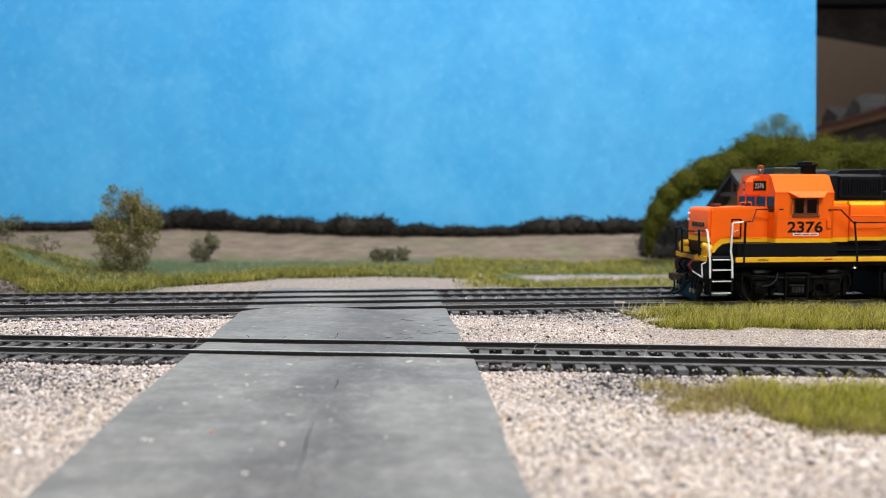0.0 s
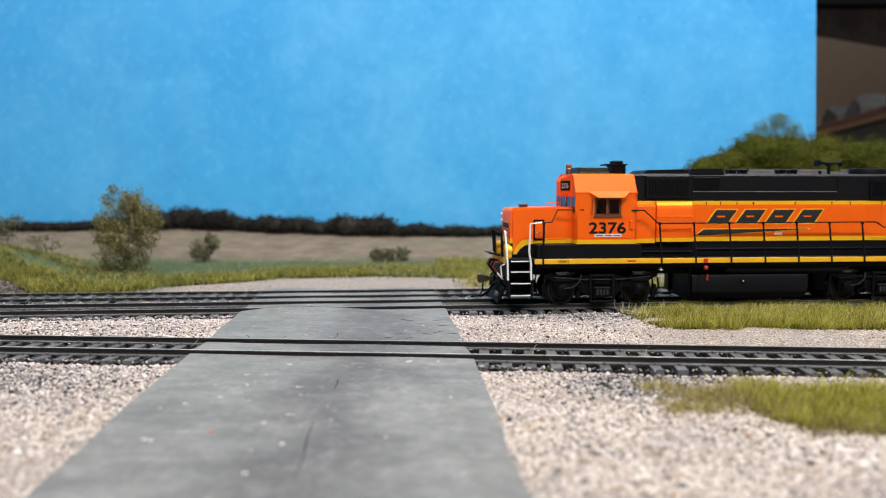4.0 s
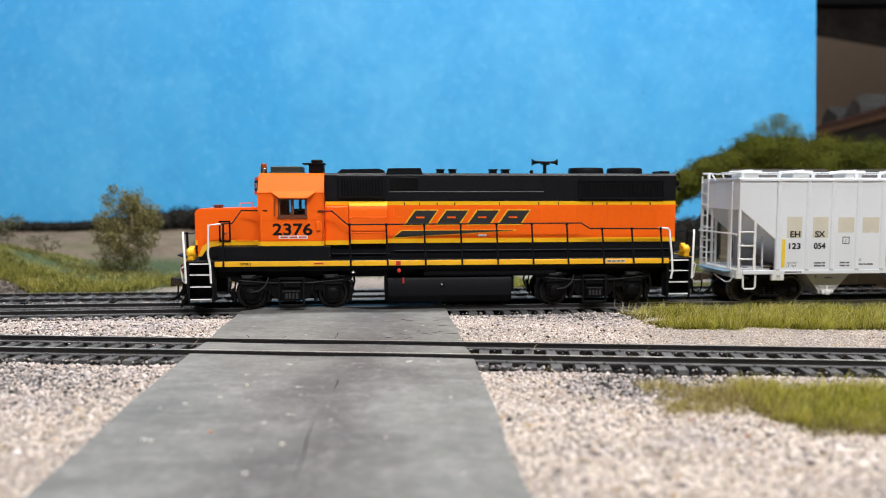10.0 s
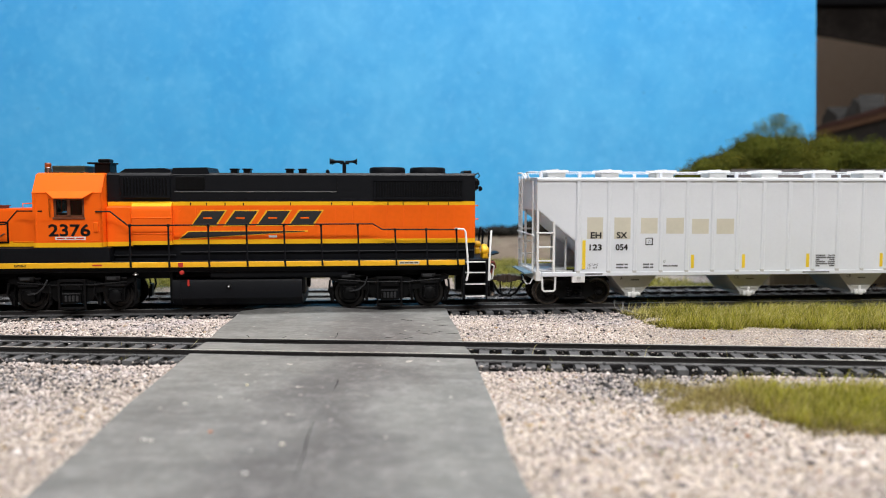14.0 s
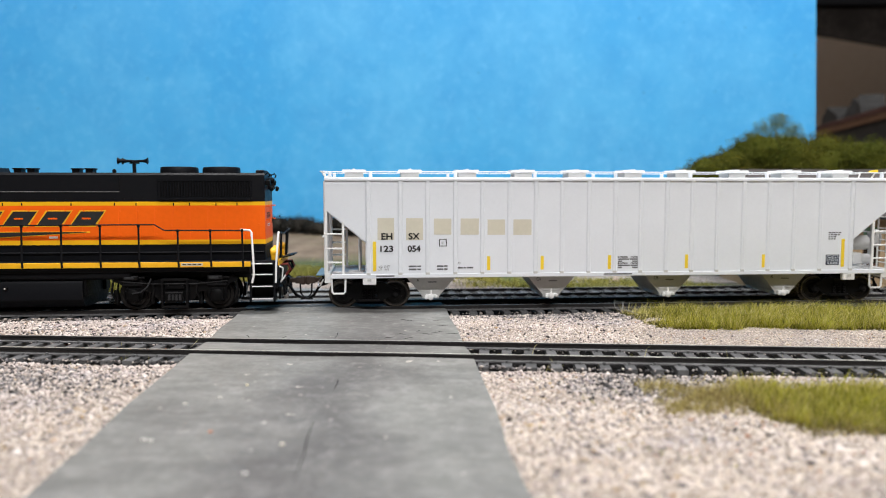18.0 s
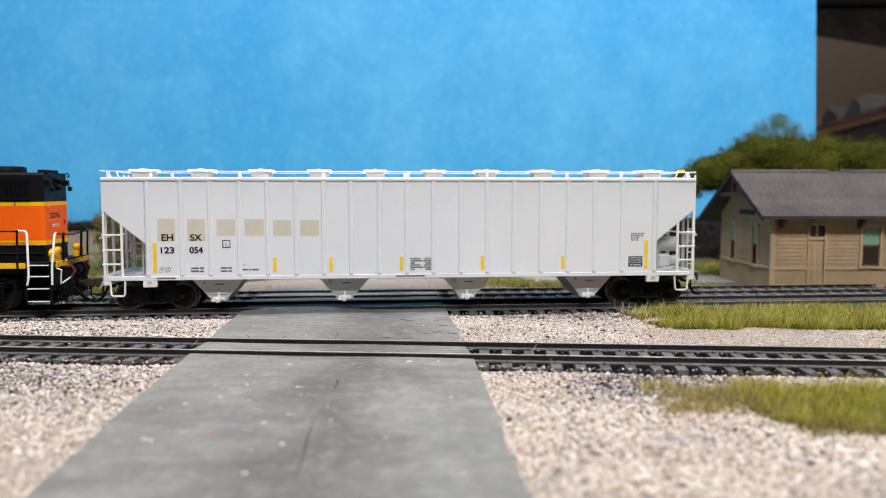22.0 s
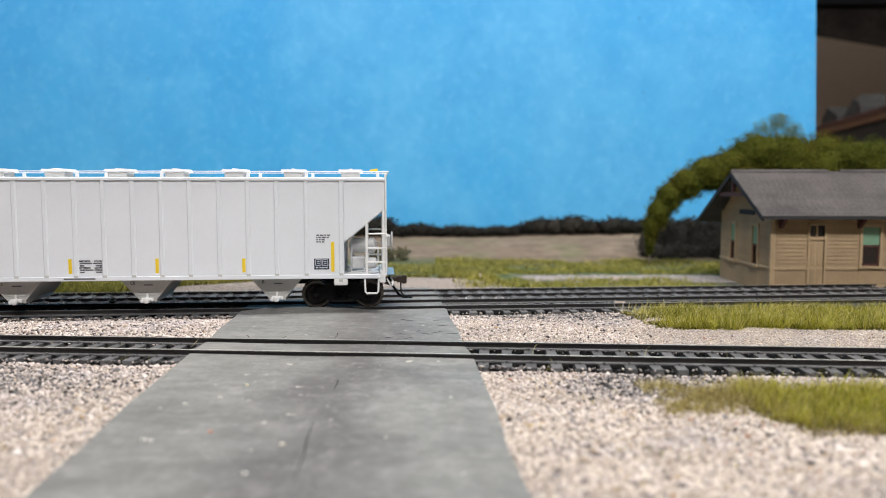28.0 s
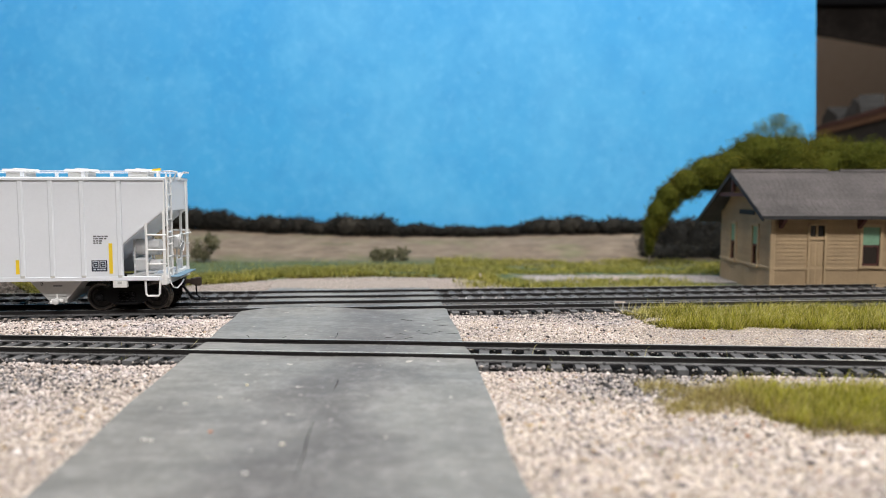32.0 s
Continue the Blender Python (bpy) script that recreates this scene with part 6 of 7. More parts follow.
    # front logo as plain bars, and small bars of unreadable writing
    for k in range(4):
        y = -6.6 + k * 3.2
        for grow, x, mt in ((0.3, -97.35, M_YELLOW), (0.0, -97.5, M_INK)):
            part("logo_bar", Geo().prism([(y + 0.7 + grow, 31.0 - grow), (y + 3.0 + grow, 31.0 - grow), (y + 2.3 - grow, 33.0 + grow), (y - grow, 33.0 + grow)], x, -97.1, "x"), mt, nose)
    part("small_print", Geo().box(-97.45, -97.1, -3, 3, 28.2, 29.4), M_WHITE, nose)
    # cab
    cp = [(-16.4, 24.8), (16.4, 24.8), (16.4, 45.4), (12.2, 52.3), (9.8, 53.0), (-9.8, 53.0), (-12.2, 52.3), (-16.4, 45.4)]
    wx0, wx1, wz0, wz1 = -64.6, -53.6, 36.2, 43.4
    # the cab's roof and back wall carry the side walls, which are built round their window openings
    shell = Geo().prism([(-16.45, 45.3), (-12.2, 52.3), (-9.8, 53.0), (9.8, 53.0), (12.2, 52.3), (16.45, 45.3), (15.7, 45.3), (11.6, 51.4), (9.6, 52.0), (-9.6, 52.0), (-11.6, 51.4), (-15.7, 45.3)],
                        -72.2, -47.2, "x")
    cab = part("cab", shell, M_CAB, L, "orange cab with black road number")
    part("back_wall", Geo().prism(cp, -48.0, -47.3, "x"), M_CAB, cab)
    part("front_wall", Geo().prism([(-16.4, 24.8), (16.4, 24.8), (16.4, 37.4), (-16.4, 37.4)], -72.1, -71.4, "x"), M_CAB, cab)
    part("front_header", Geo().prism([(-15.8, 43.8), (15.8, 43.8), (16.3, 45.4), (12.1, 52.2), (9.8, 52.9), (-9.8, 52.9), (-12.1, 52.2), (-16.3, 45.4)], -72.1, -71.4, "x"), M_CAB, cab)
    for y0, y1 in ((-16.3, -15.4), (-9.2, -8.2), (-0.6, 0.6), (8.2, 9.2), (15.4, 16.3)):
        part("window_post", Geo().box(-72.1, -71.4, y0, y1, 37.4, 43.9), M_CAB, cab)
    for s in (-1, 1):
        for x0, x1, z0, z1 in ((-72.2, wx0, 24.8, 45.3), (wx1, -47.2, 24.8, 45.3), (wx0, wx1, 24.8, wz0), (wx0, wx1, wz1, 45.3)):
            part("side_panel", Geo().box(x0, x1, s * 15.6, s * 16.4, z0, z1), M_CAB, cab)
    # sloping roof front over the windscreen
    part("visor", Geo().prism([(-75.3, 44.8), (-72.1, 44.0), (-72.1, 52.6), (-74.0, 51.6), (-75.3, 49.8)], -3.3, 3.3), M_ORANGE, cab)
    for s in (-1, 1):
        box = [(-75.2, s * 3.2), (-72.6, s * 10.2), (-72.1, s * 10.4), (-72.1, s * 3.2)]
        nb = part("number_box", Geo().prism(box, 44.6, 51.4, "z"), M_ORANGE, cab)
        part("number_board", Geo().prism([(-75.2, s * 3.7), (-72.95, s * 9.8), (-72.7, s * 9.7), (-75.0, s * 3.6)], 46.2, 50.2, "z"), M_BLACK, nb)
        me = word("2376", -74.18, 48.2, 2.0, 4.6, s * 6.75, weight=0.06, turn=-69.7 if s < 0 else -110.3)
        part("lettering", me, M_WHITE, nb)
        me.materials.append(M_WHITE)
        part("cab_roof_seam", Geo().box(-72.3, -47.1, s * 16.3, s * 16.6, 45.2, 45.6, 0.05), M_ORANGE, cab)
        part("cab_seam", Geo().box(-70.5, -47.4, s * 16.35, s * 16.55, 35.0, 35.25), M_ORANGE, cab)
        part("cab_seam", Geo().box(-71.2, -70.9, s * 16.35, s * 16.55, 27.2, 44.5), M_ORANGE, cab)
        part("cab_seam", Geo().box(-70, -48, s * 16.35, s * 16.55, 27.3, 27.55), M_ORANGE, cab)
        # window
        wf = Geo()
        for a, b, c, d in ((wx0, wx0 + 0.8, wz0, wz1), (wx1 - 0.8, wx1, wz0, wz1), (wx0, wx1, wz1 - 0.7, wz1), (wx0, wx1, wz0, wz0 + 0.8), (-59.8, -58.6, wz0, wz1)):
            wf.box(a, b, s * 15.5, s * 16.25, c, d)
        w = part("side_window", wf, paint("brown_window_frame", (0.16, 0.045, 0.015), 0.5), cab, "sliding cab side window")
        for a, b in ((wx0 + 0.8, -59.8), (-58.6, wx1 - 0.8)):
            part("pane", Geo().box(a, b, s * 15.8, s * 15.95, wz0 + 0.8, wz1 - 0.7), M_CLEAR, w)
        part("sill", Geo().box(wx0 - 0.3, wx1 + 0.3, s * 16.2, s * 17.0, wz0 - 0.7, wz0 + 0.1, 0.1), paint("window_sill", (0.16, 0.045, 0.015), 0.5), w)
        part("wind_deflector", Geo().box(wx0 - 1.3, wx0 - 0.9, s * 16.3, s * 17.6, wz0 + 0.4, wz1 - 0.2, 0.1), M_CLEAR, w)
        # awning: a flared plate with sloping ends
        av = [(-67.4, s * 16.4, 46.0), (-50.0, s * 16.4, 46.0), (-53.2, s * 19.2, 43.6), (-63.8, s * 19.2, 43.6)]
        g = Geo().add(av + [(x, y, z - 0.3) for x, y, z in av], [(0, 1, 2, 3), (7, 6, 5, 4), (0, 4, 5, 1), (1, 5, 6, 2), (2, 6, 7, 3), (3, 7, 4, 0)])
        part("awning", g, M_ORANGE, cab, "orange sun awning over the window")
        if s < 0:
            lettering("2376", -59.2, 31.4, 4.3, 14.8, -16.5, M_INK, cab, 0.16)
        part("notice_plate", Geo().box(-64.4, -53.4, s * 16.4, s * 16.55, 27.8, 29.0), M_WHITE, cab)
        for k in range(3):
            part("notice_print", Geo().box(-63.8 + k * 3.5, -60.9 + k * 3.5, s * 16.5, s * 16.62, 28.15, 28.65), M_RED, cab)
        part("junction_box", Geo().box(-50.2, -48.6, s * 16.3, s * 17.2, 30.8, 34.4, 0.2), M_ORANGE, cab)
        part("front_pane", Geo().box(-71.9, -71.7, min(s * 0.6, s * 8.2), max(s * 0.6, s * 8.2), 37.6, 43.8), M_GLASS, cab)
    for y in (-12.3, 12.3):
        part("front_pane", Geo().box(-71.9, -71.7, y - 3.1, y + 3.1, 37.6, 43.8), M_GLASS, cab)
    part("cab_interior", Geo().box(-66, -49, -6, 6, 25, 35, 0.5).box(-70, -66, -12, -3, 25, 36, 0.4).box(-62, -55, 7, 11, 30, 38.6, 0.6), M_DARK, cab)
    part("beacon", Geo().lathe([(1.3, 53.0), (1.3, 55.0), (1.15, 55.2)], 14, "z", (-71.6, -2.5, 0)), M_STEEL, L, "silver roof beacon with amber lens")
    part("beacon_lens", Geo().lathe([(1.2, 55.2), (1.2, 56.6), (0.9, 57.0)], 14, "z", (-71.6, -2.5, 0)), M_AMBER, L)
    part("air_conditioner", Geo().box(-68.4, -56.4, -7, 7, 53.0, 55.8, 0.3).box(-69, -55.8, -7.4, 7.4, 53.0, 53.5, 0.1), M_GREEN, L, "dark green rooftop air conditioner")
    an = part("antenna_box", Geo().box(-53.8, -47.9, -4, 4, 53.0, 57.2, 0.3).box(-56.2, -47.4, -4.6, 4.6, 56.6, 57.2, 0.1), M_DARK, L)
    part("antenna_dome", Geo().box(-53.0, -48.5, -2.5, 2.5, 57.2, 58.6, 0.4), M_DARK, an)
    # logo on the hood: slanted plain blocks edged in yellow, and a tapering stroke
    for s in (-1, 1):
        yb, yf = s * (hw + 0.17), s * (hw + 0.25)
        for k in range(4):
            x = -15.6 + k * 12.4
            for grow, y, mt in ((0.45, yb, M_YELLOW), (0.0, yf, M_INK)):
                q = [(x - grow * 1.6, 32.9 - grow), (x + 8.8 + grow, 32.9 - grow), (x + 12.6 + grow * 1.6, 38.3 + grow), (x + 4.0 - grow, 38.3 + grow)]
                part("logo_block", Geo().prism(q, s * hw, y), mt, hood)
            part("logo_slot", Geo().box(x + 4.2, x + 7.6, yf, yf + s * 0.05, 35.3, 35.9), M_ORANGE, hood)
        for grow, y, mt in ((0.35, yb, M_YELLOW), (0.0, yf, M_INK)):
            q = [(-20.3 - grow * 2, 27.7 - grow), (27.6 + grow * 3, 30.3 - grow * 0.4), (27.6 + grow * 3, 30.5 + grow * 0.4), (-17.0 - grow, 30.3 + grow)]
            part("logo_stroke", Geo().prism(q, s * hw, y), mt, hood)
        part("data_plate", Geo().box(-7.0 + 20.5, -3.8 + 20.5, yb, yf, 28.0, 28.8), M_WHITE, hood)
        # small lettering on the sill, too small to read
        if s < 0:
            lettering("GP38-2", -77.0, 18.2, 0.85, 4.2, -17.44, M_INK, L, 0.03)
        part("small_print", Geo().box(-51.0, -47.6, s * 17.35, s * 17.45, 17.9, 18.5), M_RED, L)
        part("small_print", Geo().box(64.0, 72.0, s * 17.35, s * 17.45, 17.7, 18.8), M_TAN, L)
        for k in range(4):
            part("small_print", Geo().box(64.5 + k * 1.85, 65.9 + k * 1.85, s * 17.4, s * 17.5, 18.05, 18.5), M_COUPLER, L)
        part("valve_plate", Geo().box(-19.6, -17.8, s * 17.35, s * 17.55, 17.3, 19.0, 0.05), M_RED, L)
        part("cutoff_knob", Geo().lathe([(0.8, s * 16.4), (0.8, s * 17.6), (0.4, s * 17.8)], 12, "y", (-18.4, 0, 15.2)), M_RED, L)
    # fuel tank and air reservoirs
    tp = [(-13.6, 11.9), (13.6, 11.9), (14.2, 11.0), (14.2, 4.8), (11.8, 2.0), (9.5, 1.6), (-9.5, 1.6), (-11.8, 2.0), (-14.2, 4.8), (-14.2, 11.0)]
    tank = part("fuel_tank", Geo().prism(tp, -22.8, 26.4, "x").prism([(a * 1.02, b if b > 5 else b - 0.1) for a, b in tp], -20.4, -19.6, "x"), M_BLACK, L, "black fuel tank with rounded bottom")
    for s in (-1, 1):
        part("filler_cap", Geo().lathe([(0.9, s * 14.2), (0.9, s * 14.7), (0.6, s * 14.9)], 12, "y", (-1.5, 0, 9.3)), M_DARK, tank)
        part("sight_glass", Geo().lathe([(0.35, s * 14.8), (0.3, s * 15.1)], 8, "y", (-1.5, 0, 9.4)), M_WHITE, tank)
        part("red_pipe", Geo().box(-17.0, -16.3, s * 14.0, s * 14.8, 9.6, 12.2, 0.1), M_RED, tank)
        part("air_reservoir", Geo().lathe([(1.2, -9), (2.2, -8.2), (2.2, 44), (1.2, 45)], 16, "x", (0, s * 12.4, 14.4)), M_BLACK, L)
        part("tank_bracket", Geo().box(-24, -22.8, s * 8, s * 13, 3, 15, 0.2), M_DARK, L)
        part("tank_bracket", Geo().box(26.4, 27.6, s * 8, s * 13, 6, 15, 0.2), M_DARK, L)
        part("horn_valve", Geo().lathe([(1.0, 14.6), (1.2, 14.2), (0.3, 13.9)], 10, "z", (-36.2, s * 14.5, 0)).box(-36.5, -35.9, s * 14.2, s * 14.8, 14, 17), M_STEEL, L)
    # trucks
    for xc in (-60.2, 60.4):
        loco_truck(L, xc)
    sets = [wheelset(L, xc + dx, 5.84) for xc in (-60.2, 60.4) for dx in (-15.85, 15.85)]
    # pilots, couplers, steps and end rails
    for e in (-1, 1):
        X = lambda v: e * v
        p = part("pilot", Geo().box(X(98.6), X(99.8), -16.4, 16.4, 8.5, 18.8, 0.3), M_BLACK, L)
        for k in range(3):
            for s in (-1, 1):
                part("air_hose", Geo().tube([(X(99.6), s * (6 + 3 * k), 12), (X(101.6), s * (6 + 3 * k), 10), (X(102.0), s * (6.5 + 3 * k), 5.5)], 0.42, 6), M_DARK, p)
        part("snow_plough", Geo().prism([(X(99.6), 7.5), (X(102.4), 3.4), (X(102.8), 1.2), (X(102.0), 1.2), (X(99.6), 6.0)], -12.5, 12.5)
             if e < 0 else Geo().box(99.6, 100.6, -13, 13, 4, 9, 0.3), M_DARK, L, "black pilot plough")
        coupler(L, X(99.5), e, M_COUPLER)
        for s in (-1, 1):
            x0, x1 = sorted((X(89.2), X(98.9)))
            step_well(L, x0, x1, s, e)
            # corner grab rails, white
            part("corner_rail", Geo().tube([(X(90.0), s * 17.6, 11.0), (X(90.2), s * 17.6, 18), (X(90.9), s * 17.6, 22), (X(90.5), s * 17.6, 33.2),
                                            (X(86.0), s * 17.4, 33.6)] if e < 0 else
                                           [(X(90.4), s * 17.8, 11.0), (X(91.1), s * 17.8, 14), (X(90.9), s * 17.5, 20), (X(90.2), s * 16.0, 30.2), (X(89.6), s * 15.8, 31.1), (X(86.0), s * 15.4, 31.3)],
                                           0.42, 6), M_WHITE, L, "white corner handrail")
            part("end_rail", Geo().tube([(X(99.3), s * 17.6, 11.0), (X(99.5), s * 17.6, 18), (X(100.3), s * 16.4, 29.6), (X(100.5), s * 15.6, 30.4)], 0.42, 6), M_WHITE if s < 0 else M_BLACK, L, "end handrail")
            part("end_post", Geo().tube([(X(100.2), s * 9, 19), (X(100.6), s * 9, 30.2)], 0.5, 6), M_BLACK, L)
            lm = Geo().lathe([(1.1, X(97.4)), (1.45, X(97.8)), (1.45, X(99.3)), (0.9, X(99.7))], 14, "x", (0, s * 9.6, 23.4)).lathe([(1.4, X(96.9)), (1.9, X(97.4)), (1.9, X(99.2)), (1.2, X(99.8))], 14, "x", (0, s * 12.9, 22.4)).box(X(97.2), X(99.4), s * 8.2, s * 14.4, 19.2, 22.0, 0.4)
            part("sand_box", lm, M_YELLOW, L, "yellow corner casting")
        part("end_chain", Geo().tube([(X(101.0), -16, 30), (X(100.7), -9, 29.6), (X(100.6), 0, 29.0), (X(100.7), 9, 29.6), (X(101.0), 16, 30)], 0.3, 5), M_BLACK, L)
        part("drop_step", Geo().prism([(X(100.4), 19.3), (X(105.2), 20.6), (X(105.3), 21.0), (X(100.4), 19.9)], -5.5, 5.5), M_DARK, L, "black drop step plate")
        for dy, c in ((-7.5, M_HOSE), (7.5, M_HOSE), (-3.0, M_DARK), (3.0, M_DARK)):
            part("jumper_hose", Geo().tube([(X(100.0), dy, 17.0), (X(102.8), dy - 0.6, 17.4), (X(103.6), dy + 0.8, 15.2), (X(101.6), dy + 1.8, 12.4)], 0.5, 6), c, L)
        for dy in (-9.0, -6.0, 6.0, 9.0):
            part("glad_hand", Geo().box(X(101.4), X(102.8), dy - 0.5, dy + 0.5, 3.6, 5.6, 0.25), M_STEEL, L, "silver hose coupling")
        part("cut_lever", Geo().tube([(X(100.6), -16.2, 17.2), (X(101.8), -15.0, 16.4), (X(101.2), -14.5, 11.5), (X(100.6), -13.5, 10.8), (X(101.6), -6, 12.6)], 0.32, 5), M_WHITE, L, "white uncoupling lever")
        part("train_hose", Geo().tube([(X(99.8), -4.5, 9.0), (X(103.0), -4.5, 8.2), (X(105.4), -3.6, 4.4), (X(107.8), -2.6, 2.9), (X(109.2), -2.2, 3.2)], 0.6, 7), M_DARK, L)
        part("end_plate", Geo().box(X(99.8), X(100.4), -15.5, 15.5, 17.4, 19.6, 0.1), M_YELLOW, L)
    for s in (-1, 1):
        part("marker_light", Geo().box(94.6, 96.6, s * 7.2, s * 9.6, 48.2, 50.4, 0.3).lathe([(0.9, 96.4), (1.1, 97.0), (0.6, 97.8)], 12, "x", (0, s * 8.4, 47.0)), M_DARK, hood, "black rear marker light")
        part("lifting_hook", Geo().tube([(94.5, s * 9.2, 52.4), (96.0, s * 9.2, 53.2), (96.6, s * 9.2, 52.2), (96.0, s * 9.2, 51.4)], 0.3, 5), M_DARK, hood)
    part("marker_light", Geo().lathe([(0.35, -97.0), (0.5, -97.4), (0.5, -97.8), (0.3, -98.0)], 12, "x", (0, 8.9, 36.4)).lathe([(0.35, -97.0), (0.5, -97.4), (0.5, -97.8), (0.3, -98.0)], 12, "x", (0, 8.9, 33.8)),
         M_WHITE, nose, "white nose marker lights")
    part("rear_light", Geo().lathe([(1.0, 94.6), (1.3, 96.4), (0.8, 97.2)], 12, "x", (0, 0, 47.6)).lathe([(1.0, 94.6), (1.3, 96.4), (0.8, 97.2)], 12, "x", (0, 0, 50.2)), M_DARK, hood)
    # side handrails with stanchions
    for s in (-1, 1):
        y = s * 17.5
        xs = (-37.4, -23.2, -8.4, 5.9, 20.1, 34.2, 48.3, 62.7, 74.8, 86.7)
        for x in xs:
            top = 33.0 if x < 54 else 31.0
            y2 = s * 15.8
            st = Geo().tube([(x + 0.45, y, 17.3), (x + 0.3, y, 20.0), (x - 0.1, y2, top)], [0.42, 0.4, 0.36], 6)
            st.box(x - 0.6, x + 0.4, y2 - 0.45, y2 + 0.45, top - 0.5, top + 0.6, 0.15)
            part("stanchion", st, M_BLACK, L)
        part("handrail", Geo().tube([(-49.5, s * 16.8, 38.4), (-44.2, s * 16.6, 38.4), (-38.4, s * 15.8, 33.3), (-36, s * 15.8, 33.1), (54.0, s * 15.8, 33.4), (57.6, s * 15.8, 31.2), (86.6, s * 15.4, 31.0)], 0.3, 6), M_BLACK, L)
        part("handrail", Geo().tube([(-68.8, s * 16.6, 38.6), (-78.8, s * 14.0, 38.6), (-81.8, s * 17.0, 33.8), (-88.0, y, 33.5)], 0.28, 6), M_BLACK, L)
        part("stanchion", Geo().prism([(-85.6, 17.2), (-84.9, 17.2), (-84.7, 33.4), (-85.4, 33.4)], y - 0.3, y + 0.3), M_BLACK, L)
    return L, sets


def coupler(parent, x, e, mat):
    g = Geo().box(x, x + e * 6.2, -1.0, 1.0, 9.0, 10.8, 0.25)
    g.prism([(x + e * 5.6, -1.7), (x + e * 7.4, -2.3), (x + e * 9.2, -2.0), (x + e * 9.7, -0.7), (x + e * 8.2, 0.1), (x + e * 8.0, 1.6), (x + e * 9.0, 2.6), (x + e * 7.4, 2.5), (x + e * 5.8, 1.7)], 8.7, 11.2, "z")
    c = part("coupler", g, mat, parent, "brown metal knuckle coupler")
    part("knuckle", Geo().lathe([(0.7, 8.2), (1.1, 8.6), (1.1, 11.3), (0.7, 11.7)], 10, "z", (x + e * 8.6, -1.3, 0)), mat, c)
    part("draft_collar", Geo().box(x + e * 2.2, x + e * 3.2, -1.9, 1.9, 8.3, 11.5, 0.3), M_DARK, c)
    part("trip_pin", Geo().tube([(x + e * 7.2, 0.3, 8.8), (x + e * 7.4, 0.5, 4.4), (x + e * 9.2, 1.5, 2.2), (x + e * 12.0, 3.0, 1.7)], 0.33, 6), M_DARK, c)
    return c


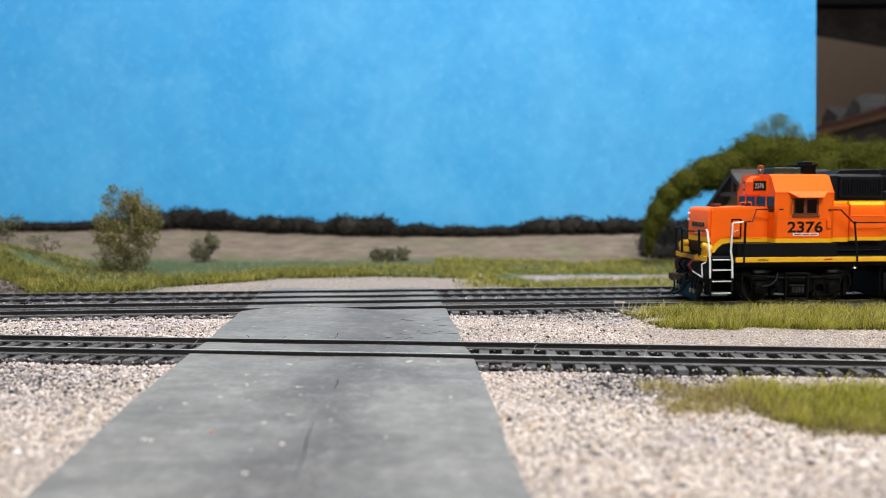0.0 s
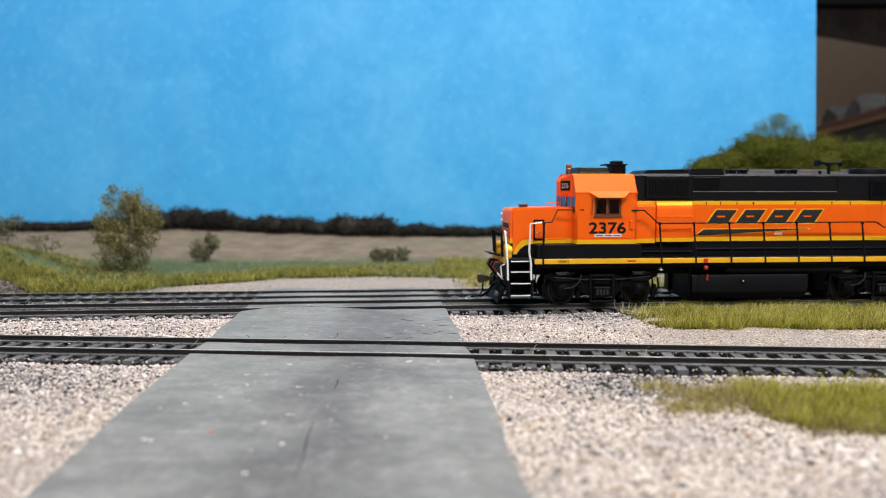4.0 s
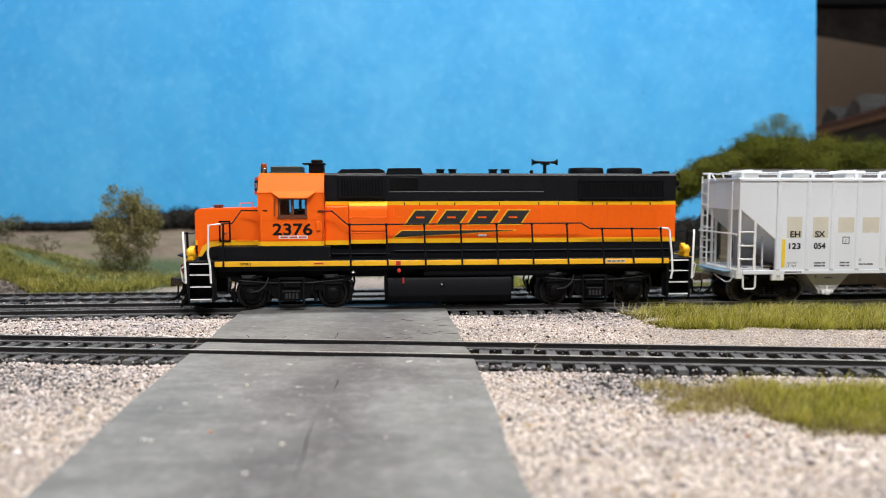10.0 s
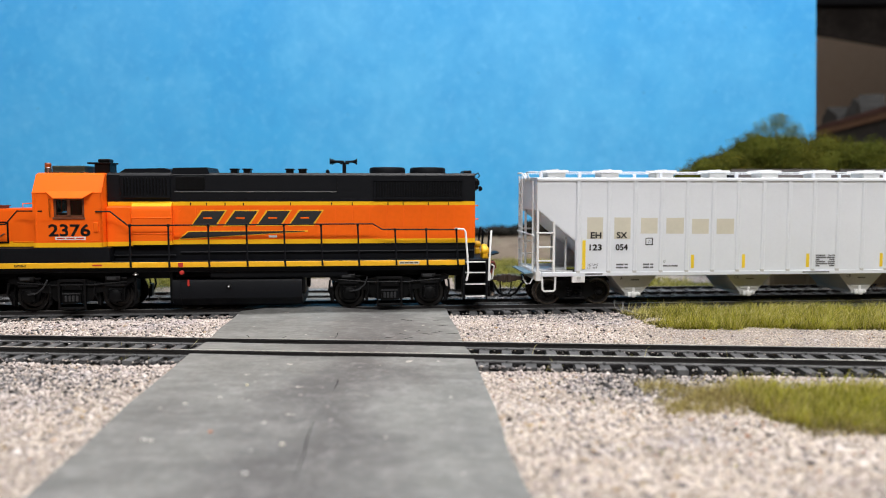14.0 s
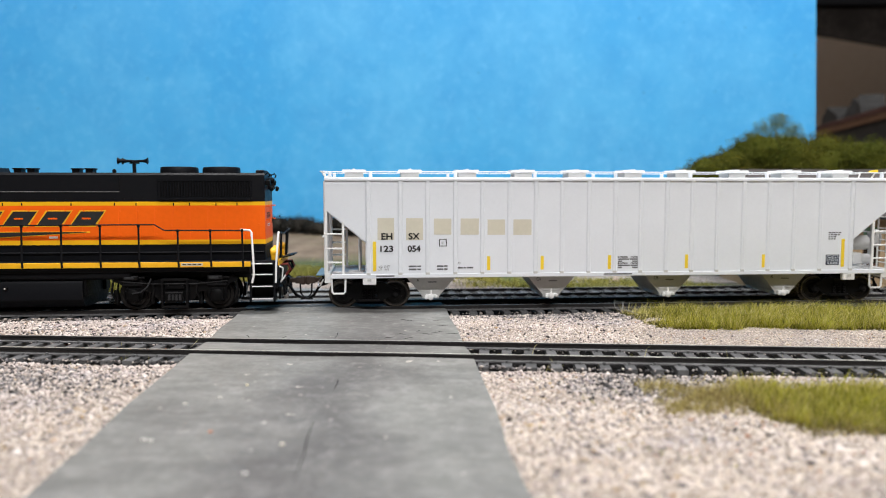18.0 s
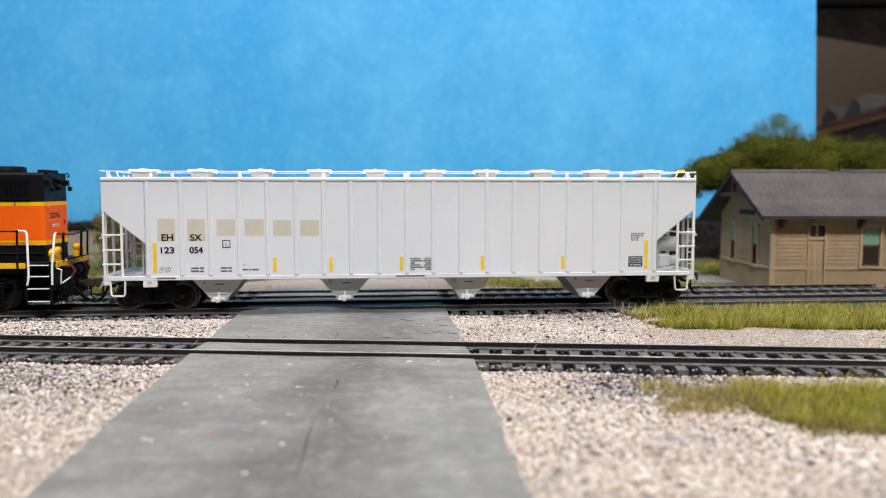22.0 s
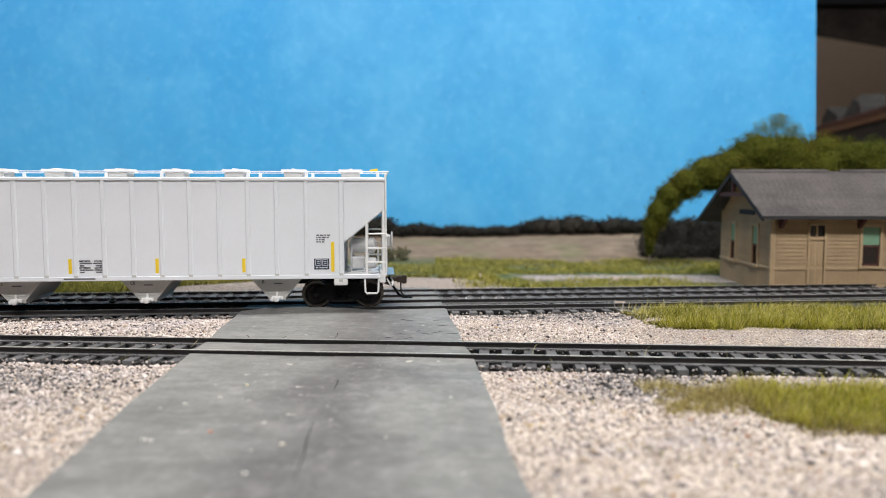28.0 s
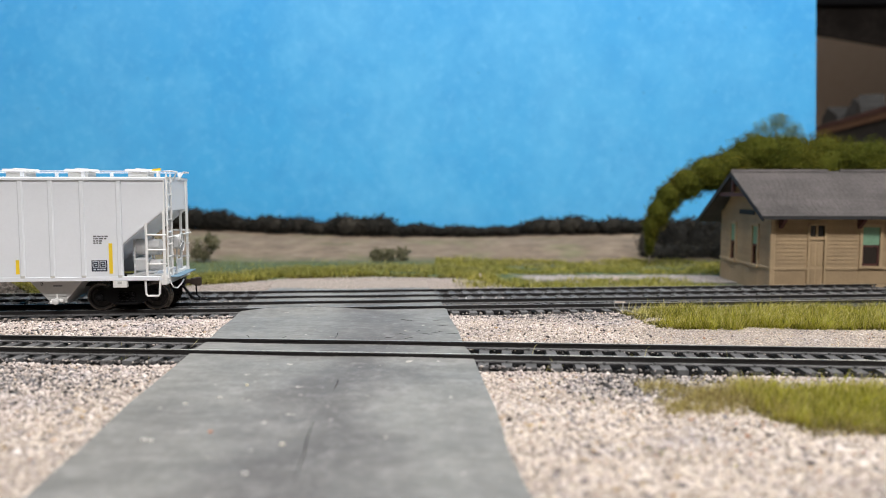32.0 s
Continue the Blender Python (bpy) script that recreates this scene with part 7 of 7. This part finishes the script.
# ---- covered hopper ----
M_NAVY = paint("navy_panel_print", (0.02, 0.03, 0.055), 0.5, var=0.1)
M_PALEPRINT = paint("pale_blue_print", (0.62, 0.68, 0.74), 0.6)
M_PRINT = paint("faded_print", (0.12, 0.12, 0.13), 0.6)
def hopper_car():
    C = thing("hopper_car", "light grey ribbed covered hopper railcar with tan patches", "railcar")
    W, ZT = 17.9, 50.9
    slope = 15.4
    x0, x1 = -114.4, 114.4
    sh = [(x0 + slope, 14.0), (x1 - slope, 14.0), (x1 - slope, 26.6), (x1, 39.2), (x1, ZT), (x0, ZT), (x0, 39.2), (x0 + slope, 26.6)]
    shell = part("side_sheet", Geo().prism(sh, -W, -W + 0.5), M_GREY, C, "light grey ribbed steel car side")
    far = part("side_sheet", Geo().prism(sh, W - 0.5, W), M_GREY, C, "light grey ribbed steel car side")
    # end sheets: upright top, then the sloping floor down into the bays
    for e in (-1, 1):
        body = Geo().box(e * 113.9, e * 114.4, -W, W, 39.2, ZT)
        prof = [(e * 114.4, 39.2), (e * 114.4, 38.6), (e * 84.0, 13.8), (e * 83.4, 14.2)]
        body.prism(prof, -W + 0.4, W - 0.4)
        part("end_sheet", body, M_GREY, C)
    # roof with a gentle camber
    rp = [(-W - 0.3, ZT - 0.6), (-W - 0.3, ZT + 0.1), (-W + 1.5, ZT + 0.3), (-8, ZT + 0.6), (0, ZT + 0.7), (8, ZT + 0.6), (W - 1.5, ZT + 0.3), (W + 0.3, ZT + 0.1), (W + 0.3, ZT - 0.6)]
    part("roof", Geo().prism(rp, x0 - 0.2, x1 + 0.2, "x"), M_GREY, C)
    ribs = [-97.9, -85.6, -75.0, -64.2, -53.6, -42.9, -32.5, -22.0, -11.2, -0.6, 9.8, 20.4, 30.8, 41.3, 52.1, 62.8, 73.5, 84.7, 97.9]
    for s in (-1, 1):
        rm = Geo().prism([(-1.0, s * W), (-0.95, s * (W + 0.42)), (-0.55, s * (W + 0.78)), (0.55, s * (W + 0.78)), (0.95, s * (W + 0.42)), (1.0, s * W)], 14.2, 50.1, "z").mesh("side_rib", [M_GREY], False)
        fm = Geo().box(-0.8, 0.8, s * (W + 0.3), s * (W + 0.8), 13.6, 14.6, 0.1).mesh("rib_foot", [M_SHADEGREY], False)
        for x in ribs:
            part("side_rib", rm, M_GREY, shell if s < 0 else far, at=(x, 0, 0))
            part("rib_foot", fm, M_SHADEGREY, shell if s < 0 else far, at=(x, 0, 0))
        for a, b in zip(ribs[:-1], ribs[1:]):
            part("side_panel", Geo().prism([(a + 0.97, 14.1), (b - 0.97, 14.1), (b - 0.97, 49.9), (a + 0.97, 49.9)], s * (W - 0.1), s * (W + 0.32)), M_GREY, shell if s < 0 else far)
        for e in (-1, 1):
            part("side_panel", Geo().prism([(e * 99.1, 14.1), (e * 99.12, 14.1), (e * 99.12, 26.6), (e * 114.3, 39.0), (e * 114.3, 49.9), (e * 99.1, 49.9)], s * (W - 0.1), s * (W + 0.32)), M_GREY, shell if s < 0 else far)
        part("side_sill", Geo().box(x0 + 2.0, x1 - 2.0, s * (W - 1.2), s * (W + 0.75), 12.4, 14.0, 0.15), M_GREY, C)
        part("top_chord", Geo().box(x0, x1, s * (W - 0.1), s * (W + 0.95), ZT - 0.9, ZT + 0.1, 0.1), M_GREY, C)
    # roof walk: two rails on posts beside the hatches, with grating
    for s in (-1, 1):
        part("roof_walk_rail", Geo().box(x0 - 0.6, x1 + 0.6, s * 15.2, s * 16.0, 53.35, 53.7, 0.1), M_GREY, C)
        pm = Geo().box(-0.6, 0.6, s * 15.0, s * 16.1, 51.2, 53.6, 0.15).mesh("walk_bracket", [M_GREY], False)
        for x in (-112.5, -97, -64, -32.5, 0, 30.8, 62.8, 84.7, 112.0):
            part("walk_bracket", pm, M_GREY, C, at=(x, 0, 0))
        for e in (-1, 1):
            part("roof_end_rail", Geo().tube([(e * 114, s * 15.6, 53.5), (e * 116.2, s * 13.5, 53.6), (e * 116.2, s * 5, 53.6), (e * 114.2, s * 4, 50.0)], 0.3, 5), M_WHITE, C)
    for i, x in enumerate((-103.6, -81.2, -58.0, -35.0, -12.6, 11.0, 32.6, 55.6, 78.6, 101.2)):
        h = part("roof_hatch", Geo().prism([(x - 4.9, 53.5), (x + 4.9, 53.5), (x + 4.5, 54.6), (x - 4.5, 54.6)], -5.4, 5.4), M_WHITE, C)
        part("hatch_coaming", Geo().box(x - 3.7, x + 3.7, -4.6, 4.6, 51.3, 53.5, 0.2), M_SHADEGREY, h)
        part("hatch_strap", Geo().box(x - 0.5, x + 0.5, -5.7, 5.7, 54.5, 54.9, 0.1), M_WHITE, h)
    part("yellow_valve_tag", Geo().prism([(108.6, 53.6), (112.0, 53.6), (112.0, 54.8), (109.2, 54.4)], -13.0, -11.6), M_LEMON, C, "small yellow tag on the roof walk")
    # ends: posts, ladders, platform, stirrups
    for e in (-1, 1):
        plat = part("end_platform", Geo().box(e * 98.5, e * 113.8, -W, W, 12.2, 13.2, 0.2), M_GREY, C)
        part("end_sill", Geo().box(e * 112.6, e * 114.8, -W, W, 10.6, 14.4, 0.2), M_WHITE, C)
        part("crossover_step", Geo().box(e * 114.9, e * 118.4, -13, 13, 13.0, 13.5, 0.1), M_BLUE, C, "blue-grey crossover platform")
        for s in (-1, 1):
            y = s * (W - 0.2)
            part("corner_post", Geo().box(e * 113.6, e * 114.5, y - 0.5, y + 0.5, 12.4, ZT, 0.12), M_WHITE, C)
            part("end_post", Geo().box(e * 113.4, e * 114.3, s * 8.0 - 0.5, s * 8.0 + 0.5, 13.0, 40, 0.12), M_GREYPART, C)
            lad = part("side_ladder", Geo().tube([(e * 107.6, s * W, 13.2), (e * 107.6, s * W, 34.2)], 0.55, 6), M_WHITE, C, "white side ladder")
            for z in (18.6, 24.0, 29.6):
                part("rung", Geo().tube([(e * 107.4, s * (W + 0.1), z), (e * 114.8, s * (W + 0.1), z)], 0.36, 5), M_WHITE, lad)
            part("stirrup_step", Geo().tube([(e * 106.8, s * (W - 0.2), 12.6), (e * 107.0, s * (W - 0.1), 7.2), (e * 107.6, s * (W - 0.1), 6.5), (e * 111.4, s * (W - 0.1), 6.5),
                                             (e * 112.0, s * (W - 0.1), 7.2), (e * 112.2, s * (W - 0.2), 12.6)], 0.42, 6), M_WHITE, C)
            part("jacking_pad", Geo().box(e * 95.0, e * 100.2, s * (W - 1.4), s * (W + 0.6), 9.8, 12.6, 0.25).box(e * 96.6, e * 98.6, s * (W + 0.5), s * (W + 0.75), 10.8, 12.4), [M_WHITE], C)
            # grey plate: the shade inside the pad's hole is painted on
            part("pad_hole", Geo().box(e * 96.9, e * 98.4, s * (W + 0.7), s * (W + 0.95), 11.2, 12.2), M_SHADEGREY, C)
            part("brace", Geo().tube([(e * 101.5, s * 12.5, 13), (e * 101.5, s * 12.5, 27.5)], 0.45, 5), M_GREYPART, C)
            if e * s > 0:
                part("end_rod", Geo().tube([(e * 115.0, s * 12.5, 13.2), (e * 115.0, s * 12.5, 50)], 0.34, 5), M_WHITE, C)
                continue
            el = part("end_ladder", Geo().tube([(e * 115.0, s * 10.4, 13.2), (e * 115.0, s * 10.4, 52.5)], 0.38, 5).tube([(e * 115.0, s * 16.4, 13.2), (e * 115.0, s * 16.4, 52.5)], 0.38, 5), M_WHITE, C)
            for k in range(8):
                part("rung", Geo().tube([(e * 115.2, s * 10.2, 16.5 + k * 4.7), (e * 115.2, s * 16.6, 16.5 + k * 4.7)], 0.28, 5), M_WHITE, el)
        part("grab_bar", Geo().tube([(e * 115.4, -W, 28.6), (e * 115.4, W, 28.6)], 0.33, 5), M_WHITE, C)
        part("floor_fittings", Geo().box(e * 100, e * 106, -9, -4, 13.2, 14.6, 0.3).tube([(e * 99, -14, 13.8), (e * 108, -12, 13.8), (e * 112, -9, 13.8)], 0.5, 6), M_GREYPART, plat)
        coupler(C, e * 114.0, e, M_COUPLER)
        part("cut_lever", Geo().tube([(e * 115.4, -16.5, 12.0), (e * 116.6, -16, 9.5), (e * 117.6, -14, 9.0), (e * 117.8, -8, 10.2), (e * 117.0, -2, 11)], 0.28, 5), M_GREYPART, C)
        part("train_hose", Geo().tube([(e * 114.6, -4.5, 9.0), (e * 117.6, -4.5, 8.2), (e * 120.0, -3.8, 4.4), (e * 122.2, -3.2, 2.8), (e * 123.6, -3.0, 3.0)], 0.55, 7), M_DARK, C)
        part("centre_sill", Geo().box(e * 70, e * 114.5, -3.4, 3.4, 8.8, 13.0, 0.2), M_DARK, C)
    # brake gear on the B end
    part("brake_reservoir", Geo().lathe([(0.8, 100.6), (3.1, 101.6), (3.1, 110.4), (0.8, 111.6)], 18, "x", (0, -9.0, 24.5)), M_GREYPART, C, "grey brake air reservoir")
    part("brake_valve", Geo().box(101.5, 106.8, -13.5, -7, 15.5, 20.4, 0.6).lathe([(1.6, 106.5), (2.2, 107), (2.2, 111), (1.2, 111.6)], 14, "x", (0, -10, 17.6)), M_GREYPART, C)
    part("brake_pipe", Geo().tube([(100.5, -12, 14), (104, -13, 14.6), (109, -11, 15), (112, -9, 18), (112, -9, 24)], 0.45, 6), M_GREYPART, C)
    bw = part("brake_wheel", Geo().lathe([(3.5, 117.2), (3.9, 117.5), (3.5, 117.8), (3.2, 117.5), (3.5, 117.2)], 22, "x", (0, -5.5, 26)), M_GREYPART, C, "grey brake wheel")
    for k in range(5):
        a = 2 * math.pi * k / 5
        part("spoke", Geo().tube([(117.5, -5.5, 26), (117.5, -5.5 + 3.5 * math.cos(a), 26 + 3.5 * math.sin(a))], 0.25, 5), M_GREYPART, bw)
    part("brake_housing", Geo().box(114.6, 117.0, -8, -3.2, 23.6, 28.6, 0.5).tube([(115.5, -5.6, 23.6), (115.5, -5.6, 13)], 0.3, 5), M_GREYPART, C)
    part("placard_board", Geo().box(114.5, 115.0, -2, 3.5, 15, 19, 0.1), M_GREYPART, C)
    # discharge bays
    for x, mark in ((-73.4, "A"), (-24.9, "CA"), (23.5, "CB"), (72.6, "B")):
        v = [(x - 10.2, -13.5, 12.6), (x + 10.2, -13.5, 12.6), (x + 10.2, 13.5, 12.6), (x - 10.2, 13.5, 12.6),
             (x - 3.4, -12.6, 4.6), (x + 3.4, -12.6, 4.6), (x + 3.4, 12.6, 4.6), (x - 3.4, 12.6, 4.6)]
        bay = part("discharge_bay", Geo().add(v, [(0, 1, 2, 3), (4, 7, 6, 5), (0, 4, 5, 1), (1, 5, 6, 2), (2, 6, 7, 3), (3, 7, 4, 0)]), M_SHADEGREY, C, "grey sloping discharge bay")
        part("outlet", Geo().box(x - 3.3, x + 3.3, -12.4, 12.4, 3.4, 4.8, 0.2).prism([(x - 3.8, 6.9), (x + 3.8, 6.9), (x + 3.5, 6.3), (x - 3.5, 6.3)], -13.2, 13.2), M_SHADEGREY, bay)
        for s in (-1, 1):
            gt = Geo().lathe([(1.0, s * 12.6), (1.2, s * 13.2), (1.2, s * 14.4), (0.6, s * 14.8)], 12, "y", (x - 0.2, 0, 4.2))
            gt.box(x - 2.3, x + 2.3, s * 12.5, s * 13.7, 3.9, 5.1, 0.3).tube([(x, s * 13.2, 5.0), (x, s * 13.2, 6.9)], 0.45, 6)
            gt.lathe([(0.55, s * 13.0), (0.7, s * 13.9), (0.3, s * 14.1)], 8, "y", (x - 1.9, 0, 3.9)).lathe([(0.55, s * 13.0), (0.7, s * 13.9), (0.3, s * 14.1)], 8, "y", (x + 1.9, 0, 4.5))
            part("gate_pinion", gt, M_WHITE, bay, "white gate pinion casting")
            part("bay_plate", Geo().box(x - 1.2, x + 2.2, s * 13.1, s * 13.45, 9.9, 10.35), M_PRINT, bay)
        lettering(mark, x - 5.2, 10.9, 1.3, 0.9 * len(mark), -13.5, M_INK, bay)
    # trucks
    sets = []
    for xc in (-97.7, 97.9):
        g = Geo()
        for s in (-1, 1):
            out = [(-12.4, 6.6), (-9.0, 8.2), (-5.2, 10.2), (5.2, 10.2), (9.0, 8.2), (12.4, 6.6), (12.2, 4.6), (8.8, 4.8), (4.6, 2.4), (-4.6, 2.4), (-8.8, 4.8), (-12.2, 4.6)]
            g.prism(out, s * 10.4, s * 11.6)
        t = part("truck", g, M_DARK, C, "black freight truck with two axles", at=(xc, 0, 0))
        for s in (-1, 1):
            sp = Geo()
            for dx in (-2.2, 0, 2.2):
                for k in range(4):
                    sp.lathe([(0.75, 3.4 + k * 1.0), (1.0, 3.8 + k * 1.0), (0.75, 4.2 + k * 1.0)], 8, "z", (dx, s * 11.6, 0))
            part("spring", sp, M_DARK, t)
            for dx in (-10.3, 10.3):
                part("bearing_cap", Geo().lathe([(1.5, s * 11.0), (1.5, s * 12.0), (1.0, s * 12.4)], 12, "y", (dx, 0, 5.25)), M_DARK, t)
            for dx in (-10.3, 10.3):
                part("bearing_end", Geo().lathe([(0.85, s * 12.35), (0.7, s * 12.6), (0.2, s * 12.65)], 10, "y", (dx, 0, 5.25)), M_OILY, t)
            for d in (-1, 1):
                part("brake_beam", Geo().box(d * 4.3, d * 5.4, s * 2, s * 10.2, 3.2, 4.6, 0.2), M_OILY, t)
            part("spring_plank", Geo().box(-4.2, 4.2, s * 10.8, s * 12.6, 2.4, 3.3, 0.2), M_OILY, t)
        part("bolster", Geo().box(-2.6, 2.6, -12, 12, 7.6, 10.0, 0.3), M_DARK, t)
        sets += [wheelset(C, xc + dx, 5.25, False) for dx in (-10.3, 10.3)]
    # tan patches, lettering and markings on both sides
    for s in (-1, 1):
        k = -1 if s < 0 else 1
        f = s * (W + 0.36)

        def plate(nm, a, b, z0, z1, mt, up=0.0):
            part(nm, Geo().box(-k * a, -k * b, s * (W - 0.1), f + s * up, z0, z1), mt, shell if s < 0 else far)

        for a, b, z0, z1 in ((-94.4, -88.0, 27.2, 35.7), (-83.4, -76.8, 27.1, 35.6), (-72.6, -65.8, 29.2, 35.4), (-62.2, -55.0, 29.1, 35.4), (-51.6, -44.7, 29.0, 35.0),
                             (-41.4, -34.2, 28.9, 35.0)):
            plate("paint_patch", a, b, z0, z1, M_TAN)
        for a, z1 in ((-95.6, 26.6), (94.6, 26.6), (-51.1, 20.6), (-29.8, 20.6), (-2.7, 20.7), (28.9, 20.7), (61.0, 20.5)):
            plate("reflector_stripe", a - 0.62, a + 0.62, 15.2, z1, M_LEMON, 0.25 if abs(a) > 94 else 0.05)
        plate("data_panel", 87.5, 93.2, 16.0, 20.2, M_NAVY)
        for a in (87.95, 90.5):
            for p in ((a, a + 2.25, 19.7, 19.9), (a, a + 2.25, 17.5, 17.7), (a, a + 0.2, 17.7, 19.7), (a + 2.05, a + 2.25, 17.7, 19.7), (a + 0.6, a + 1.6, 18.9, 19.2), (a + 0.8, a + 1.7, 18.2, 18.5)):
                plate("data_print", *p, M_PALEPRINT, 0.06)
        for a in (88.2, 89.5, 90.6, 91.7):
            plate("data_print", a, a + 0.85, 16.5, 17.0, M_PALEPRINT, 0.06)
        if s < 0:
            for tx, x, z, h, w in (("EH", -90.8, 28.6, 2.35, 4.1), ("SX", -80.3, 28.6, 2.35, 4.1), ("123", -90.9, 23.8, 2.3, 4.8), ("054", -80.3, 23.8, 2.3, 4.8)):
                lettering(tx, x, z, h, w, -W - 0.42, M_INK, shell, 0.1)
            for tx, x, z, w in (("LD LMT", -91.8, 16.9, 4.2), ("LT  WT", -92.0, 15.7, 4.0), ("LO", -62.9, 18.0, 1.4)):
                lettering(tx, x, z, 0.85, w, -W - 0.38, M_INK, shell)
            def words(x, z, h, widths):
                for w in widths:
                    plate("small_print", x, x + w, z - h / 2, z + h / 2, M_PRINT, 0.03)
                    x += w + 0.34

            for x, w in ((-82.4, (3.0, 1.4)), (-71.4, (2.5, 1.3))):
                words(x, 16.9, 0.62, w)
                words(x, 15.7, 0.62, w)
            words(-63.4, 16.2, 0.6, (2.1, 0.9, 2.6))
            for tx, z in (("INTERIOR", 19.9), ("EXTERIOR", 17.4)):
                lettering(tx, 2.7, z, 0.62, 4.0, -W - 0.4, M_INK, shell, 0.03)
                lettering("COATING", 7.7, z, 0.62, 3.4, -W - 0.4, M_INK, shell, 0.03)
            for z, w in ((19.05, (4.4, 1.6)), (18.2, (1.6,)), (16.55, (4.9, 2.2)), (15.7, (1.6,))):
                words(0.8, z, 0.52, w)
                words(7.2 if len(w) > 1 else 6.6, z, 0.52, (1.7,) if len(w) > 1 else (2.7,))
            for z, w in ((29.2, (1.1, 1.3, 0.7, 1.2)), (28.35, (0.5, 0.9, 1.5, 0.9)), (27.5, (0.7, 0.6, 1.2)), (26.65, (0.8, 0.6, 0.9))):
                words(88.4, z, 0.5, w)
            for a, b, z0, z1 in ((-70.6, -67.6, 27.2, 27.5), (-70.6, -67.6, 24.6, 24.9), (-70.6, -70.3, 24.9, 27.2), (-67.9, -67.6, 24.9, 27.2)):
                plate("stencil_frame", a, b, z0, z1, M_INK, 0.02)
            lettering("C", -69.1, 25.9, 1.0, 0.8, -W - 0.38, M_INK, shell)
            plate("small_print", -95, -88, 13.0, 13.5, M_PRINT, 0.5)
            plate("small_print", -5, 6.4, 13.0, 13.5, M_PRINT, 0.5)
    return C, sets


# ---- put the place together ----
room()
layout_base()
backdrop()
road()
far_room()
path_strip()
depot()
plants()
hedge()
shade_scrub()
treeline()
LOCO, LOCO_SETS = locomotive()
HOPPER, HOPPER_SETS = hopper_car()
small_debris()
track("front", "dark model track across the grey road in front", -200, 200, 6.78, 0)
track("main", "dark model main track that the train runs on", -330, 520, 6.78, 0)
track("rear", "dark model siding track behind the main", -330, 520, 6.78, 0)
gravel()
grasses()

SPEED = 20.62


def along_main(s):
    a = radians(MAIN_TURN)
    return pose(s * math.cos(a) * U, (LINES["main"][0] + s * math.sin(a)) * U, 0, 0, 0, MAIN_TURN)


def motions():
    times = [0.25 * k for k in range(129)]
    for ob, at9, sets, r in ((LOCO, 20.35 + 9.0 * SPEED, LOCO_SETS, 5.84), (HOPPER, 15.9 + 20.5 * SPEED, HOPPER_SETS, 5.25)):
        walk(ob, [(t, along_main(at9 - SPEED * t)) for t in times])
        for w in sets:
            x, y, z = w.location
            walk(w, [(t, pose(x, y, z, 0, -math.degrees(SPEED * t / r), 0)) for t in times])


motions()
